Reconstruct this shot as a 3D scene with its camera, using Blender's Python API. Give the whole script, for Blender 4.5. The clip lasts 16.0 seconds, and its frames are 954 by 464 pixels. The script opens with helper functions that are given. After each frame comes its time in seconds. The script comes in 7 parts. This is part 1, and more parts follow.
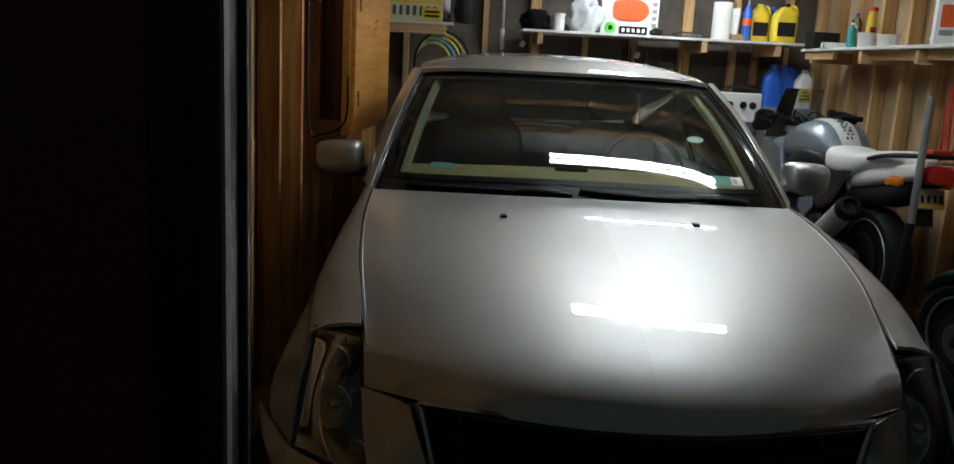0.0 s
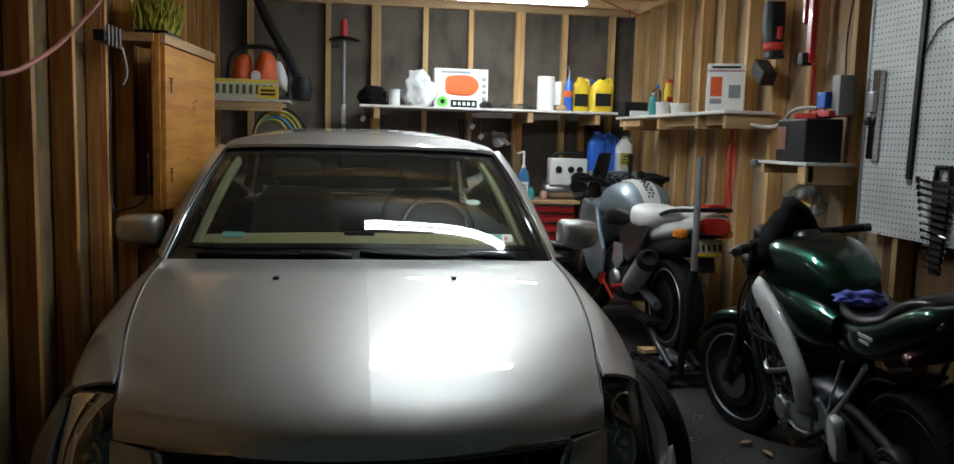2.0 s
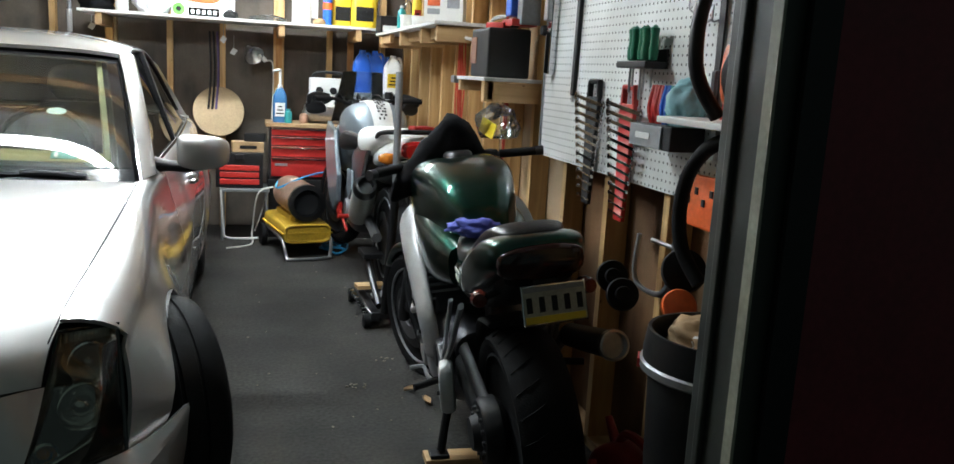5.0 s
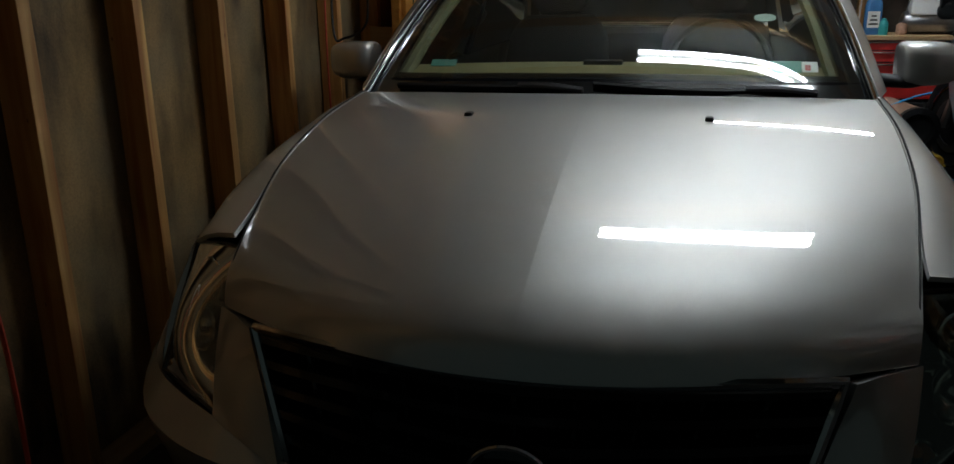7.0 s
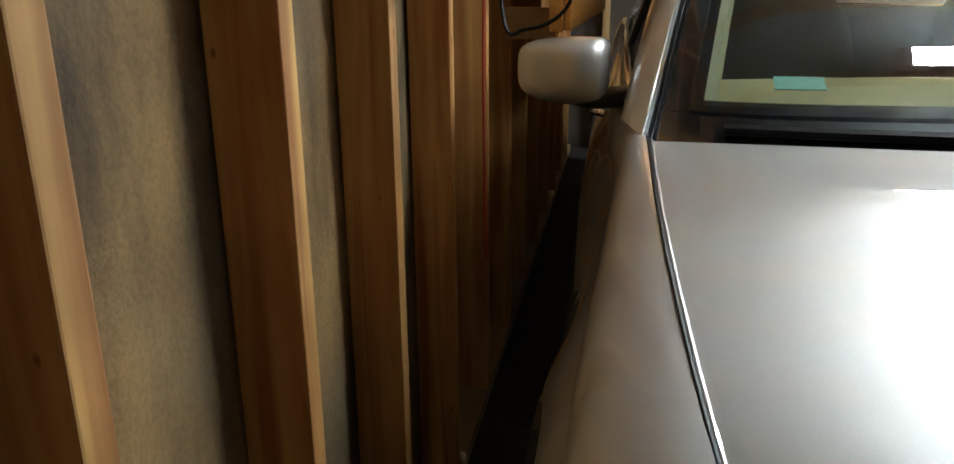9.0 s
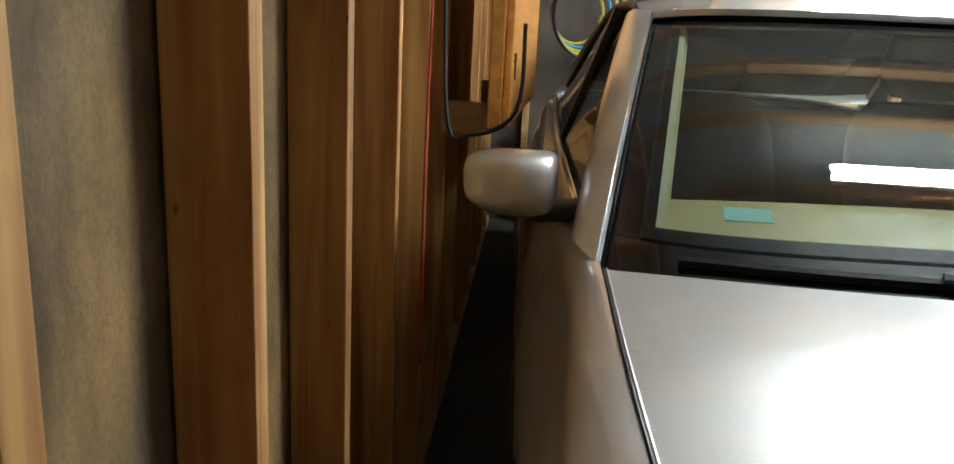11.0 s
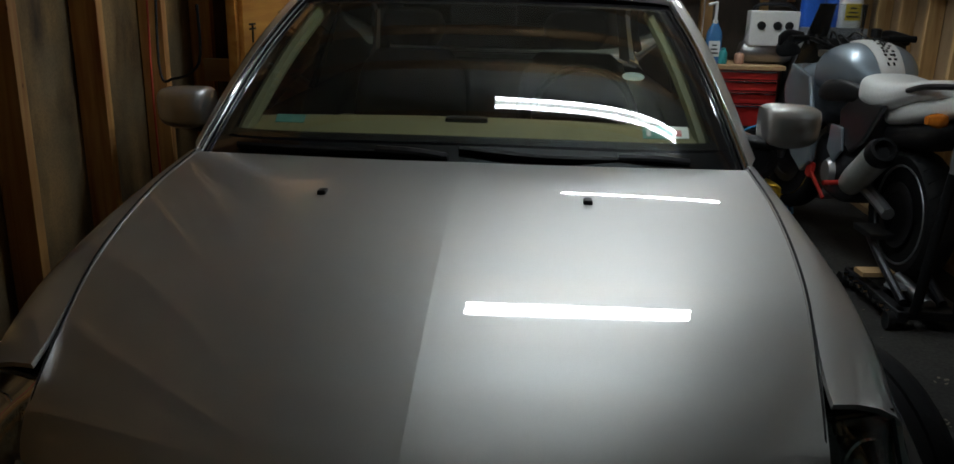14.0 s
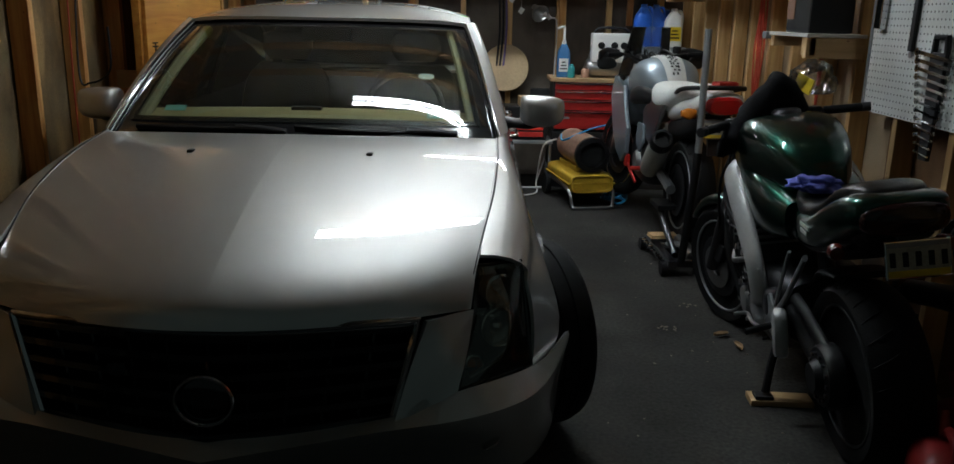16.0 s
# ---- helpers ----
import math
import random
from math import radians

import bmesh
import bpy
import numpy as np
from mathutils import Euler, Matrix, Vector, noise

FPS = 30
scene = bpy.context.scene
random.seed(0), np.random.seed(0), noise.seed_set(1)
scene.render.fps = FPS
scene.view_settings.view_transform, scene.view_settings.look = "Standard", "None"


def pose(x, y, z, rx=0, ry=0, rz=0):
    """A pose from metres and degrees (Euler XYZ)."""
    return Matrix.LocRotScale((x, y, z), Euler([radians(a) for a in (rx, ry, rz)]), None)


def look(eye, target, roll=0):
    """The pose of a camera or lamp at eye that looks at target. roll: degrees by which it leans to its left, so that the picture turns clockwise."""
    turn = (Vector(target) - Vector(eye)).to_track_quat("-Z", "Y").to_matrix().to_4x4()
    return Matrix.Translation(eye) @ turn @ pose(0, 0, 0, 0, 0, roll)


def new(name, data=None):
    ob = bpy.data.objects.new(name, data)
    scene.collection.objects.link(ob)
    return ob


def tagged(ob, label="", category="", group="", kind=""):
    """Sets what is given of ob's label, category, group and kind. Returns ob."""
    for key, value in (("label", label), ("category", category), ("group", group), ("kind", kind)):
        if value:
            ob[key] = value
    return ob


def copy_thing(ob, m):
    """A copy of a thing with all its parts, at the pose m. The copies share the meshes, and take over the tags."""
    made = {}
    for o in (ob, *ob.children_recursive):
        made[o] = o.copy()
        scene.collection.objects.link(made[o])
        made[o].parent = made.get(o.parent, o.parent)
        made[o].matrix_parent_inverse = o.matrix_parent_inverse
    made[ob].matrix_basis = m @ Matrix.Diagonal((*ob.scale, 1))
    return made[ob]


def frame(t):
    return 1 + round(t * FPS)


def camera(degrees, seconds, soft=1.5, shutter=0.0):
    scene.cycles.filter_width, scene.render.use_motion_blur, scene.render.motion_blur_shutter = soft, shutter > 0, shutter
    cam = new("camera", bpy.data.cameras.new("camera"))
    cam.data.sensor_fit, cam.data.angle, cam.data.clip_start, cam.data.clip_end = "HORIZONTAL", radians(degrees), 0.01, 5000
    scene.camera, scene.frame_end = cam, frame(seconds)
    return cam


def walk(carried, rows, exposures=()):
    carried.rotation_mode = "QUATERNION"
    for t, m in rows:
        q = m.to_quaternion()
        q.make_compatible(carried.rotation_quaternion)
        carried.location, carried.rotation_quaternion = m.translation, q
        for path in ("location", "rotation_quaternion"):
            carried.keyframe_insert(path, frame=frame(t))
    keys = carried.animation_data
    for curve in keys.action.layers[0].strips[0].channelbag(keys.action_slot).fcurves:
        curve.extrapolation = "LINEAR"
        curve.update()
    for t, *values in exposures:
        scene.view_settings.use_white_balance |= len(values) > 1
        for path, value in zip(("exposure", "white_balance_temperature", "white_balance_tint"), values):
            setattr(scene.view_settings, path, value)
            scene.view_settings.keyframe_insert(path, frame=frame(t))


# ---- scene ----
cam = camera(59.7, 16.0)
PATH = [
    (0, (-0.46, -2.666, 1.436), (-0.414, -0.707, 1.035), 3.1),
    (0.5, (-0.282, -2.701, 1.429), (-0.004, -0.762, 1.023), 2.6),
    (1, (-0.107, -2.776, 1.424), (0.232, -0.848, 1.015), 2.1),
    (1.5, (-0.057, -2.856, 1.458), (0.261, -0.908, 1.131), 1.3),
    (2, (-0.025, -2.977, 1.462), (0.257, -1.009, 1.236), 1.6),
    (2.5, (0.081, -3.057, 1.471), (0.386, -1.092, 1.257), 1.7),
    (3, (0.357, -3.071, 1.472), (0.804, -1.133, 1.264), 2.3),
    (3.2, (0.484, -3.061, 1.48), (1.015, -1.144, 1.274), 2.6),
    (5.3, (1.169, -2.663, 1.358), (1.701, -0.78, 0.945), 3.4),
    (5.5, (1.141, -2.646, 1.339), (1.538, -0.74, 0.882), 2.1),
    (6, (0.898, -2.529, 1.319), (1.069, -0.622, 0.739), 1.5),
    (6.5, (0.58, -2.419, 1.35), (0.452, -0.517, 0.745), 0.3),
    (7, (0.298, -2.186, 1.275), (-0.205, -0.333, 0.714), -0.9),
    (7.5, (-0.003, -1.891, 1.343), (-0.607, -0.077, 0.754), -1.5),
    (8, (-0.341, -1.605, 1.331), (-0.808, 0.246, 0.737), -1.1),
    (8.5, (-0.642, -1.305, 1.291), (-1.042, 0.554, 0.673), -0.9),
    (9, (-0.826, -1.043, 1.253), (-1.165, 0.827, 0.629), -0.5),
    (9.5, (-0.937, -0.949, 1.258), (-1.166, 0.952, 0.681), -0.1),
    (9.7, (-0.951, -0.939, 1.27), (-1.167, 0.984, 0.763), 0.1),
    (11.8, (-0.81, -1.097, 1.405), (-0.895, 0.838, 0.905), 3.9),
    (12, (-0.741, -1.151, 1.412), (-0.923, 0.76, 0.851), 2.7),
    (12.5, (-0.546, -1.374, 1.406), (-0.758, 0.508, 0.766), 1.4),
    (13, (-0.302, -1.545, 1.416), (-0.502, 0.353, 0.816), 0.8),
    (13.5, (0.0, -1.704, 1.446), (-0.197, 0.202, 0.871), 0.6),
    (14, (0.198, -1.906, 1.433), (0.061, 0.006, 0.862), 1.3),
    (14.5, (0.357, -2.146, 1.447), (0.395, -0.239, 0.845), 3.8),
    (15, (0.581, -2.404, 1.467), (0.603, -0.492, 0.879), 3.5),
    (15.5, (0.723, -2.64, 1.461), (0.724, -0.716, 0.914), 2.5),
    (16, (0.71, -2.923, 1.441), (0.71, -0.989, 0.932), 1.2),
]
EXPOSURES = [(0, 0.75), (0.5, 0.4), (1, 0.3), (1.5, 0.35), (2, 0.98), (2.5, 1.15), (3, 1.4), (3.2, 1.6), (5.3, 2.4), (5.5, 2.55), (6, 1.95), (6.5, 0.75), (7, 0.38), (7.5, 1.2), (8, 1.3), (8.5, 1.38), (9, 2.28), (9.5, 2.4), (9.7, 2.4), (11.8, 2.5), (12, 2.5), (12.5, 1.85), (13, 0.36), (13.5, 0.4), (14, 0.06), (14.5, -0.15), (15, -0.1), (15.5, 0.33), (16, 0.72)]
walk(cam, [(t, look(eye, target, roll)) for t, eye, target, roll in PATH], EXPOSURES)

# ---- light of the place ----
world = bpy.data.worlds.new("night")
scene.world = world
world.use_nodes = True
world.node_tree.nodes["Background"].inputs[0].default_value = (0.018, 0.025, 0.024, 1)
world.node_tree.nodes["Background"].inputs[1].default_value = 0.55
scene.view_settings.exposure = 0.0
TUBE_POWER = 46.0


# ---- materials ----
def nodes_of(name):
    m = bpy.data.materials.new(name)
    m.use_nodes = True
    return m, m.node_tree.nodes, m.node_tree.links, m.node_tree.nodes["Principled BSDF"]


def ramp(nt, a, b, lo=0.3, hi=0.7):
    r = nt.new("ShaderNodeValToRGB")
    r.color_ramp.elements[0].position, r.color_ramp.elements[1].position = lo, hi
    r.color_ramp.elements[0].color, r.color_ramp.elements[1].color = (*a, 1), (*b, 1)
    return r


def plain(name, col, rough=0.5, metal=0.0, vary=0.15, scale=18.0, bump=0.02, coat=0.0, spec=0.5):
    """A surface with mottling at two scales and a fine relief."""
    m, nt, ln, p = nodes_of(name)
    tc = nt.new("ShaderNodeTexCoord")
    n1, n2 = nt.new("ShaderNodeTexNoise"), nt.new("ShaderNodeTexNoise")
    n1.inputs["Scale"].default_value, n2.inputs["Scale"].default_value = scale * 0.25, scale * 4
    n1.inputs["Detail"].default_value, n2.inputs["Detail"].default_value = 4, 3
    ln.new(tc.outputs["Object"], n1.inputs["Vector"]), ln.new(tc.outputs["Object"], n2.inputs["Vector"])
    mix = nt.new("ShaderNodeMix")
    mix.inputs[0].default_value = 0.4
    ln.new(n1.outputs[0], mix.inputs[2]), ln.new(n2.outputs[0], mix.inputs[3])
    lo, hi = [max(0, c * (1 - vary)) for c in col], [min(1, c * (1 + vary)) for c in col]
    r = ramp(nt, lo, hi, 0.35, 0.65)
    ln.new(mix.outputs[0], r.inputs[0]), ln.new(r.outputs[0], p.inputs["Base Color"])
    p.inputs["Roughness"].default_value, p.inputs["Metallic"].default_value = rough, metal
    p.inputs["Coat Weight"].default_value, p.inputs["Specular IOR Level"].default_value = coat, spec
    p.inputs["Coat Roughness"].default_value = 0.03
    rr = nt.new("ShaderNodeMapRange")
    rr.inputs[3].default_value, rr.inputs[4].default_value = max(0.02, rough * 0.8), min(1, rough * 1.2)
    ln.new(n1.outputs[0], rr.inputs[0]), ln.new(rr.outputs[0], p.inputs["Roughness"])
    if bump:
        b = nt.new("ShaderNodeBump")
        b.inputs["Strength"].default_value, b.inputs["Distance"].default_value = min(1, bump * 8), 0.002
        ln.new(n2.outputs[0], b.inputs["Height"]), ln.new(b.outputs[0], p.inputs["Normal"])
    return m


def wood(name, a, b, axis=2, rough=0.65, knots=True, island=0.25):
    """Sawn timber, the grain along one axis of the piece, each piece a little different."""
    m, nt, ln, p = nodes_of(name)
    tc, mp, info = nt.new("ShaderNodeTexCoord"), nt.new("ShaderNodeMapping"), nt.new("ShaderNodeObjectInfo")
    sc = [26.0, 26.0, 26.0]
    sc[axis] = 1.6
    mp.inputs["Scale"].default_value = sc
    add = nt.new("ShaderNodeVectorMath")
    mul = nt.new("ShaderNodeMath")
    mul.operation, mul.inputs[1].default_value = "MULTIPLY", 37.0
    ln.new(info.outputs["Random"], mul.inputs[0])
    ln.new(tc.outputs["Object"], add.inputs[0]), ln.new(mul.outputs[0], add.inputs[1])
    ln.new(add.outputs[0], mp.inputs[0])
    n1, n2, n3 = (nt.new("ShaderNodeTexNoise") for _ in range(3))
    n1.inputs["Scale"].default_value, n1.inputs["Detail"].default_value, n1.inputs["Distortion"].default_value = 1.0, 6, 0.6
    n2.inputs["Scale"].default_value = 2.2
    n3.inputs["Scale"].default_value = 5.0
    ln.new(mp.outputs[0], n1.inputs["Vector"]), ln.new(add.outputs[0], n2.inputs["Vector"])
    r = ramp(nt, a, b, 0.3, 0.72)
    ln.new(n1.outputs[0], r.inputs[0])
    mx = nt.new("ShaderNodeMix")
    mx.data_type, mx.blend_type, mx.inputs[0].default_value = "RGBA", "MULTIPLY", 0.55
    r2 = ramp(nt, (0.62, 0.55, 0.5), (1, 1, 1), 0.3, 0.6)
    ln.new(n2.outputs[0], r2.inputs[0])
    ln.new(r.outputs[0], mx.inputs[6]), ln.new(r2.outputs[0], mx.inputs[7])
    last = mx.outputs[2]
    if knots:
        v = nt.new("ShaderNodeTexVoronoi")
        mk = nt.new("ShaderNodeMapping")
        ks = [3.4, 3.4, 3.4]
        ks[axis] = 1.7
        mk.inputs["Scale"].default_value = ks
        ln.new(add.outputs[0], mk.inputs[0]), ln.new(mk.outputs[0], v.inputs["Vector"])
        rk = ramp(nt, (0.28, 0.16, 0.1), (1, 1, 1), 0.035, 0.075)
        ln.new(v.outputs["Distance"], rk.inputs[0])
        mk2 = nt.new("ShaderNodeMix")
        mk2.data_type, mk2.blend_type, mk2.inputs[0].default_value = "RGBA", "MULTIPLY", 0.8
        ln.new(last, mk2.inputs[6]), ln.new(rk.outputs[0], mk2.inputs[7])
        last = mk2.outputs[2]
    hs = nt.new("ShaderNodeHueSaturation")
    mr = nt.new("ShaderNodeMapRange")
    mr.inputs[3].default_value, mr.inputs[4].default_value = 1 - island, 1 + island
    ln.new(info.outputs["Random"], mr.inputs[0]), ln.new(mr.outputs[0], hs.inputs["Value"])
    ln.new(last, hs.inputs["Color"]), ln.new(hs.outputs[0], p.inputs["Base Color"])
    p.inputs["Roughness"].default_value = rough
    b = nt.new("ShaderNodeBump")
    b.inputs["Strength"].default_value, b.inputs["Distance"].default_value = 0.4, 0.002
    ln.new(n1.outputs[0], b.inputs["Height"]), ln.new(b.outputs[0], p.inputs["Normal"])
    return m


def sheet(name, a, b, stain, rough=0.8):
    """Weathered sheathing board with drips and stains."""
    m, nt, ln, p = nodes_of(name)
    tc, mp = nt.new("ShaderNodeTexCoord"), nt.new("ShaderNodeMapping")
    mp.inputs["Scale"].default_value = (7, 7, 2.2)
    n1, n2, n3 = (nt.new("ShaderNodeTexNoise") for _ in range(3))
    n1.inputs["Scale"].default_value, n1.inputs["Detail"].default_value = 1.0, 6
    n2.inputs["Scale"].default_value, n2.inputs["Detail"].default_value = 2.2, 5
    n3.inputs["Scale"].default_value, n3.inputs["Detail"].default_value = 160, 2
    ln.new(tc.outputs["Object"], mp.inputs[0]), ln.new(mp.outputs[0], n1.inputs["Vector"])
    ln.new(tc.outputs["Object"], n2.inputs["Vector"]), ln.new(tc.outputs["Object"], n3.inputs["Vector"])
    r1 = ramp(nt, a, b, 0.34, 0.62)
    ln.new(n1.outputs[0], r1.inputs[0])
    r2 = ramp(nt, (0, 0, 0), (0.8, 0.8, 0.8), 0.46, 0.62)
    ln.new(n2.outputs[0], r2.inputs[0])
    mx = nt.new("ShaderNodeMix")
    mx.data_type = "RGBA"
    ln.new(r2.outputs[0], mx.inputs[0]), ln.new(r1.outputs[0], mx.inputs[6])
    mx.inputs[7].default_value = (*stain, 1)
    mg = nt.new("ShaderNodeMix")
    mg.data_type, mg.blend_type, mg.inputs[0].default_value = "RGBA", "MULTIPLY", 0.38
    r3 = ramp(nt, (0.5, 0.5, 0.5), (1, 1, 1), 0.35, 0.6)
    ln.new(n3.outputs[0], r3.inputs[0]), ln.new(mx.outputs[2], mg.inputs[6]), ln.new(r3.outputs[0], mg.inputs[7])
    ln.new(mg.outputs[2], p.inputs["Base Color"])
    p.inputs["Roughness"].default_value = rough
    bp = nt.new("ShaderNodeBump")
    bp.inputs["Strength"].default_value, bp.inputs["Distance"].default_value = 0.35, 0.003
    ln.new(n3.outputs[0], bp.inputs["Height"]), ln.new(bp.outputs[0], p.inputs["Normal"])
    return m


def car_paint(name, col, flake=0.32, metal=0.85, coat=0.85, ior=1.55):
    """Metallic paint: a broad flake lobe under a sharp clear coat, with dust."""
    m, nt, ln, p = nodes_of(name)
    tc = nt.new("ShaderNodeTexCoord")
    n1, n2 = nt.new("ShaderNodeTexNoise"), nt.new("ShaderNodeTexNoise")
    n1.inputs["Scale"].default_value, n1.inputs["Detail"].default_value = 3.0, 6
    n2.inputs["Scale"].default_value = 900
    ln.new(tc.outputs["Object"], n1.inputs["Vector"]), ln.new(tc.outputs["Object"], n2.inputs["Vector"])
    r = ramp(nt, [c * 0.93 for c in col], [c * 1.05 for c in col])
    ln.new(n2.outputs[0], r.inputs[0]), ln.new(r.outputs[0], p.inputs["Base Color"])
    mr = nt.new("ShaderNodeMapRange")
    mr.inputs[3].default_value, mr.inputs[4].default_value = flake * 0.92, flake * 1.1
    ln.new(n1.outputs[0], mr.inputs[0]), ln.new(mr.outputs[0], p.inputs["Roughness"])
    p.inputs["Metallic"].default_value = metal
    p.inputs["Coat Weight"].default_value, p.inputs["Coat Roughness"].default_value = coat, 0.015
    p.inputs["Coat IOR"].default_value = ior
    return m


def pane(name, tint, rough=0.0, film=0.0):
    """Thin glass: clear with a tint, mirror-like by Fresnel."""
    m, nt, ln, p = nodes_of(name)
    out = nt["Material Output"]
    tr, gl, fr, mx = (nt.new(k) for k in ("ShaderNodeBsdfTransparent", "ShaderNodeBsdfGlossy", "ShaderNodeFresnel", "ShaderNodeMixShader"))
    tr.inputs[0].default_value = (*tint, 1)
    gl.inputs["Roughness"].default_value = rough
    fr.inputs[0].default_value = 1.8
    ln.new(fr.outputs[0], mx.inputs[0]), ln.new(tr.outputs[0], mx.inputs[1]), ln.new(gl.outputs[0], mx.inputs[2])
    last = mx
    if film:
        df, m2, n = nt.new("ShaderNodeBsdfDiffuse"), nt.new("ShaderNodeMixShader"), nt.new("ShaderNodeTexNoise")
        df.inputs[0].default_value = (0.5, 0.47, 0.4, 1)
        n.inputs["Scale"].default_value = 6
        mr = nt.new("ShaderNodeMapRange")
        mr.inputs[3].default_value, mr.inputs[4].default_value = film * 0.4, film * 1.4
        ln.new(n.outputs[0], mr.inputs[0]), ln.new(mr.outputs[0], m2.inputs[0])
        ln.new(mx.outputs[0], m2.inputs[1]), ln.new(df.outputs[0], m2.inputs[2])
        last = m2
    ln.new(last.outputs[0], out.inputs["Surface"])
    return m


def glow(name, col, power):
    m, nt, ln, p = nodes_of(name)
    p.inputs["Base Color"].default_value = (0.9, 0.9, 0.9, 1)
    p.inputs["Emission Color"].default_value = (*col, 1)
    p.inputs["Emission Strength"].default_value = power
    return m


def peg_material():
    """White hardboard with a one-inch grid of drilled holes and grime."""
    m, nt, ln, p = nodes_of("pegboard")
    tc = nt.new("ShaderNodeTexCoord")
    sep = nt.new("ShaderNodeSeparateXYZ")
    ln.new(tc.outputs["Object"], sep.inputs[0])
    d = []
    for k in (1, 2):
        a, b, c = (nt.new("ShaderNodeMath") for _ in range(3))
        a.operation, a.inputs[1].default_value = "MULTIPLY", 1 / 0.0275
        b.operation = "FRACT"
        c.operation, c.inputs[1].default_value = "SUBTRACT", 0.5
        ln.new(sep.outputs[k], a.inputs[0]), ln.new(a.outputs[0], b.inputs[0]), ln.new(b.outputs[0], c.inputs[0])
        sq = nt.new("ShaderNodeMath")
        sq.operation, sq.inputs[1].default_value = "POWER", 2
        ab = nt.new("ShaderNodeMath")
        ab.operation = "ABSOLUTE"
        ln.new(c.outputs[0], ab.inputs[0]), ln.new(ab.outputs[0], sq.inputs[0])
        d.append(sq)
    s = nt.new("ShaderNodeMath")
    s.operation = "ADD"
    ln.new(d[0].outputs[0], s.inputs[0]), ln.new(d[1].outputs[0], s.inputs[1])
    r = ramp(nt, (0.03, 0.03, 0.03), (0.74, 0.75, 0.74), 0.016, 0.03)
    ln.new(s.outputs[0], r.inputs[0])
    n = nt.new("ShaderNodeTexNoise")
    n.inputs["Scale"].default_value, n.inputs["Detail"].default_value = 4, 6
    ln.new(tc.outputs["Object"], n.inputs["Vector"])
    r2 = ramp(nt, (0.8, 0.8, 0.78), (1, 1, 1), 0.3, 0.6)
    ln.new(n.outputs[0], r2.inputs[0])
    mx = nt.new("ShaderNodeMix")
    mx.data_type, mx.blend_type, mx.inputs[0].default_value = "RGBA", "MULTIPLY", 1
    ln.new(r.outputs[0], mx.inputs[6]), ln.new(r2.outputs[0], mx.inputs[7]), ln.new(mx.outputs[2], p.inputs["Base Color"])
    p.inputs["Roughness"].default_value = 0.45
    return m


def floor_material():
    m, nt, ln, p = nodes_of("floor_slab")
    tc = nt.new("ShaderNodeTexCoord")
    n1, n2, n3 = (nt.new("ShaderNodeTexNoise") for _ in range(3))
    for n, s, dt in ((n1, 1.7, 8), (n2, 60, 4), (n3, 320, 2)):
        n.inputs["Scale"].default_value, n.inputs["Detail"].default_value = s, dt
        ln.new(tc.outputs["Object"], n.inputs["Vector"])
    r1 = ramp(nt, (0.027, 0.0252, 0.0235), (0.064, 0.061, 0.056), 0.32, 0.7)
    ln.new(n1.outputs[0], r1.inputs[0])
    r2 = ramp(nt, (0.5, 0.5, 0.5), (1.15, 1.15, 1.15), 0.3, 0.68)
    ln.new(n2.outputs[0], r2.inputs[0])
    mx = nt.new("ShaderNodeMix")
    mx.data_type, mx.blend_type, mx.inputs[0].default_value = "RGBA", "MULTIPLY", 0.8
    ln.new(r1.outputs[0], mx.inputs[6]), ln.new(r2.outputs[0], mx.inputs[7]), ln.new(mx.outputs[2], p.inputs["Base Color"])
    p.inputs["Roughness"].default_value, p.inputs["Specular IOR Level"].default_value = 0.85, 0.12
    b = nt.new("ShaderNodeBump")
    b.inputs["Strength"].default_value, b.inputs["Distance"].default_value = 0.6, 0.004
    ln.new(n2.outputs[0], b.inputs["Height"]), ln.new(b.outputs[0], p.inputs["Normal"])
    return m


STUD = wood("stud_pine", (0.34, 0.115, 0.026), (0.72, 0.42, 0.14))
STUD_PALE = wood("pale_stud_pine", (0.42, 0.235, 0.085), (0.70, 0.475, 0.22))
JOIST = wood("joist_pine", (0.40, 0.23, 0.10), (0.58, 0.38, 0.19), axis=0)
BOARD = wood("pine_board", (0.45, 0.27, 0.12), (0.62, 0.42, 0.21), axis=0)
BOARD_Y = wood("pine_board_long", (0.45, 0.27, 0.12), (0.62, 0.42, 0.21), axis=1)
ORANGE_WOOD = wood("varnished_plywood", (0.58, 0.21, 0.035), (0.84, 0.42, 0.095), axis=1, rough=0.38)
SHEATH = sheet("weathered_sheathing", (0.055, 0.032, 0.013), (0.34, 0.205, 0.08), (0.21, 0.152, 0.08))
SHEATH_DARK = sheet("dark_sheathing", (0.055, 0.044, 0.036), (0.12, 0.095, 0.075), (0.15, 0.122, 0.095))
SHEATH_BROWN = sheet("brown_sheathing", (0.11, 0.05, 0.02), (0.20, 0.10, 0.042), (0.24, 0.14, 0.07))
SHEATH_TAN = sheet("tan_sheathing", (0.34, 0.22, 0.12), (0.48, 0.33, 0.18), (0.40, 0.30, 0.2))
FLOOR = floor_material()
PEG = peg_material()
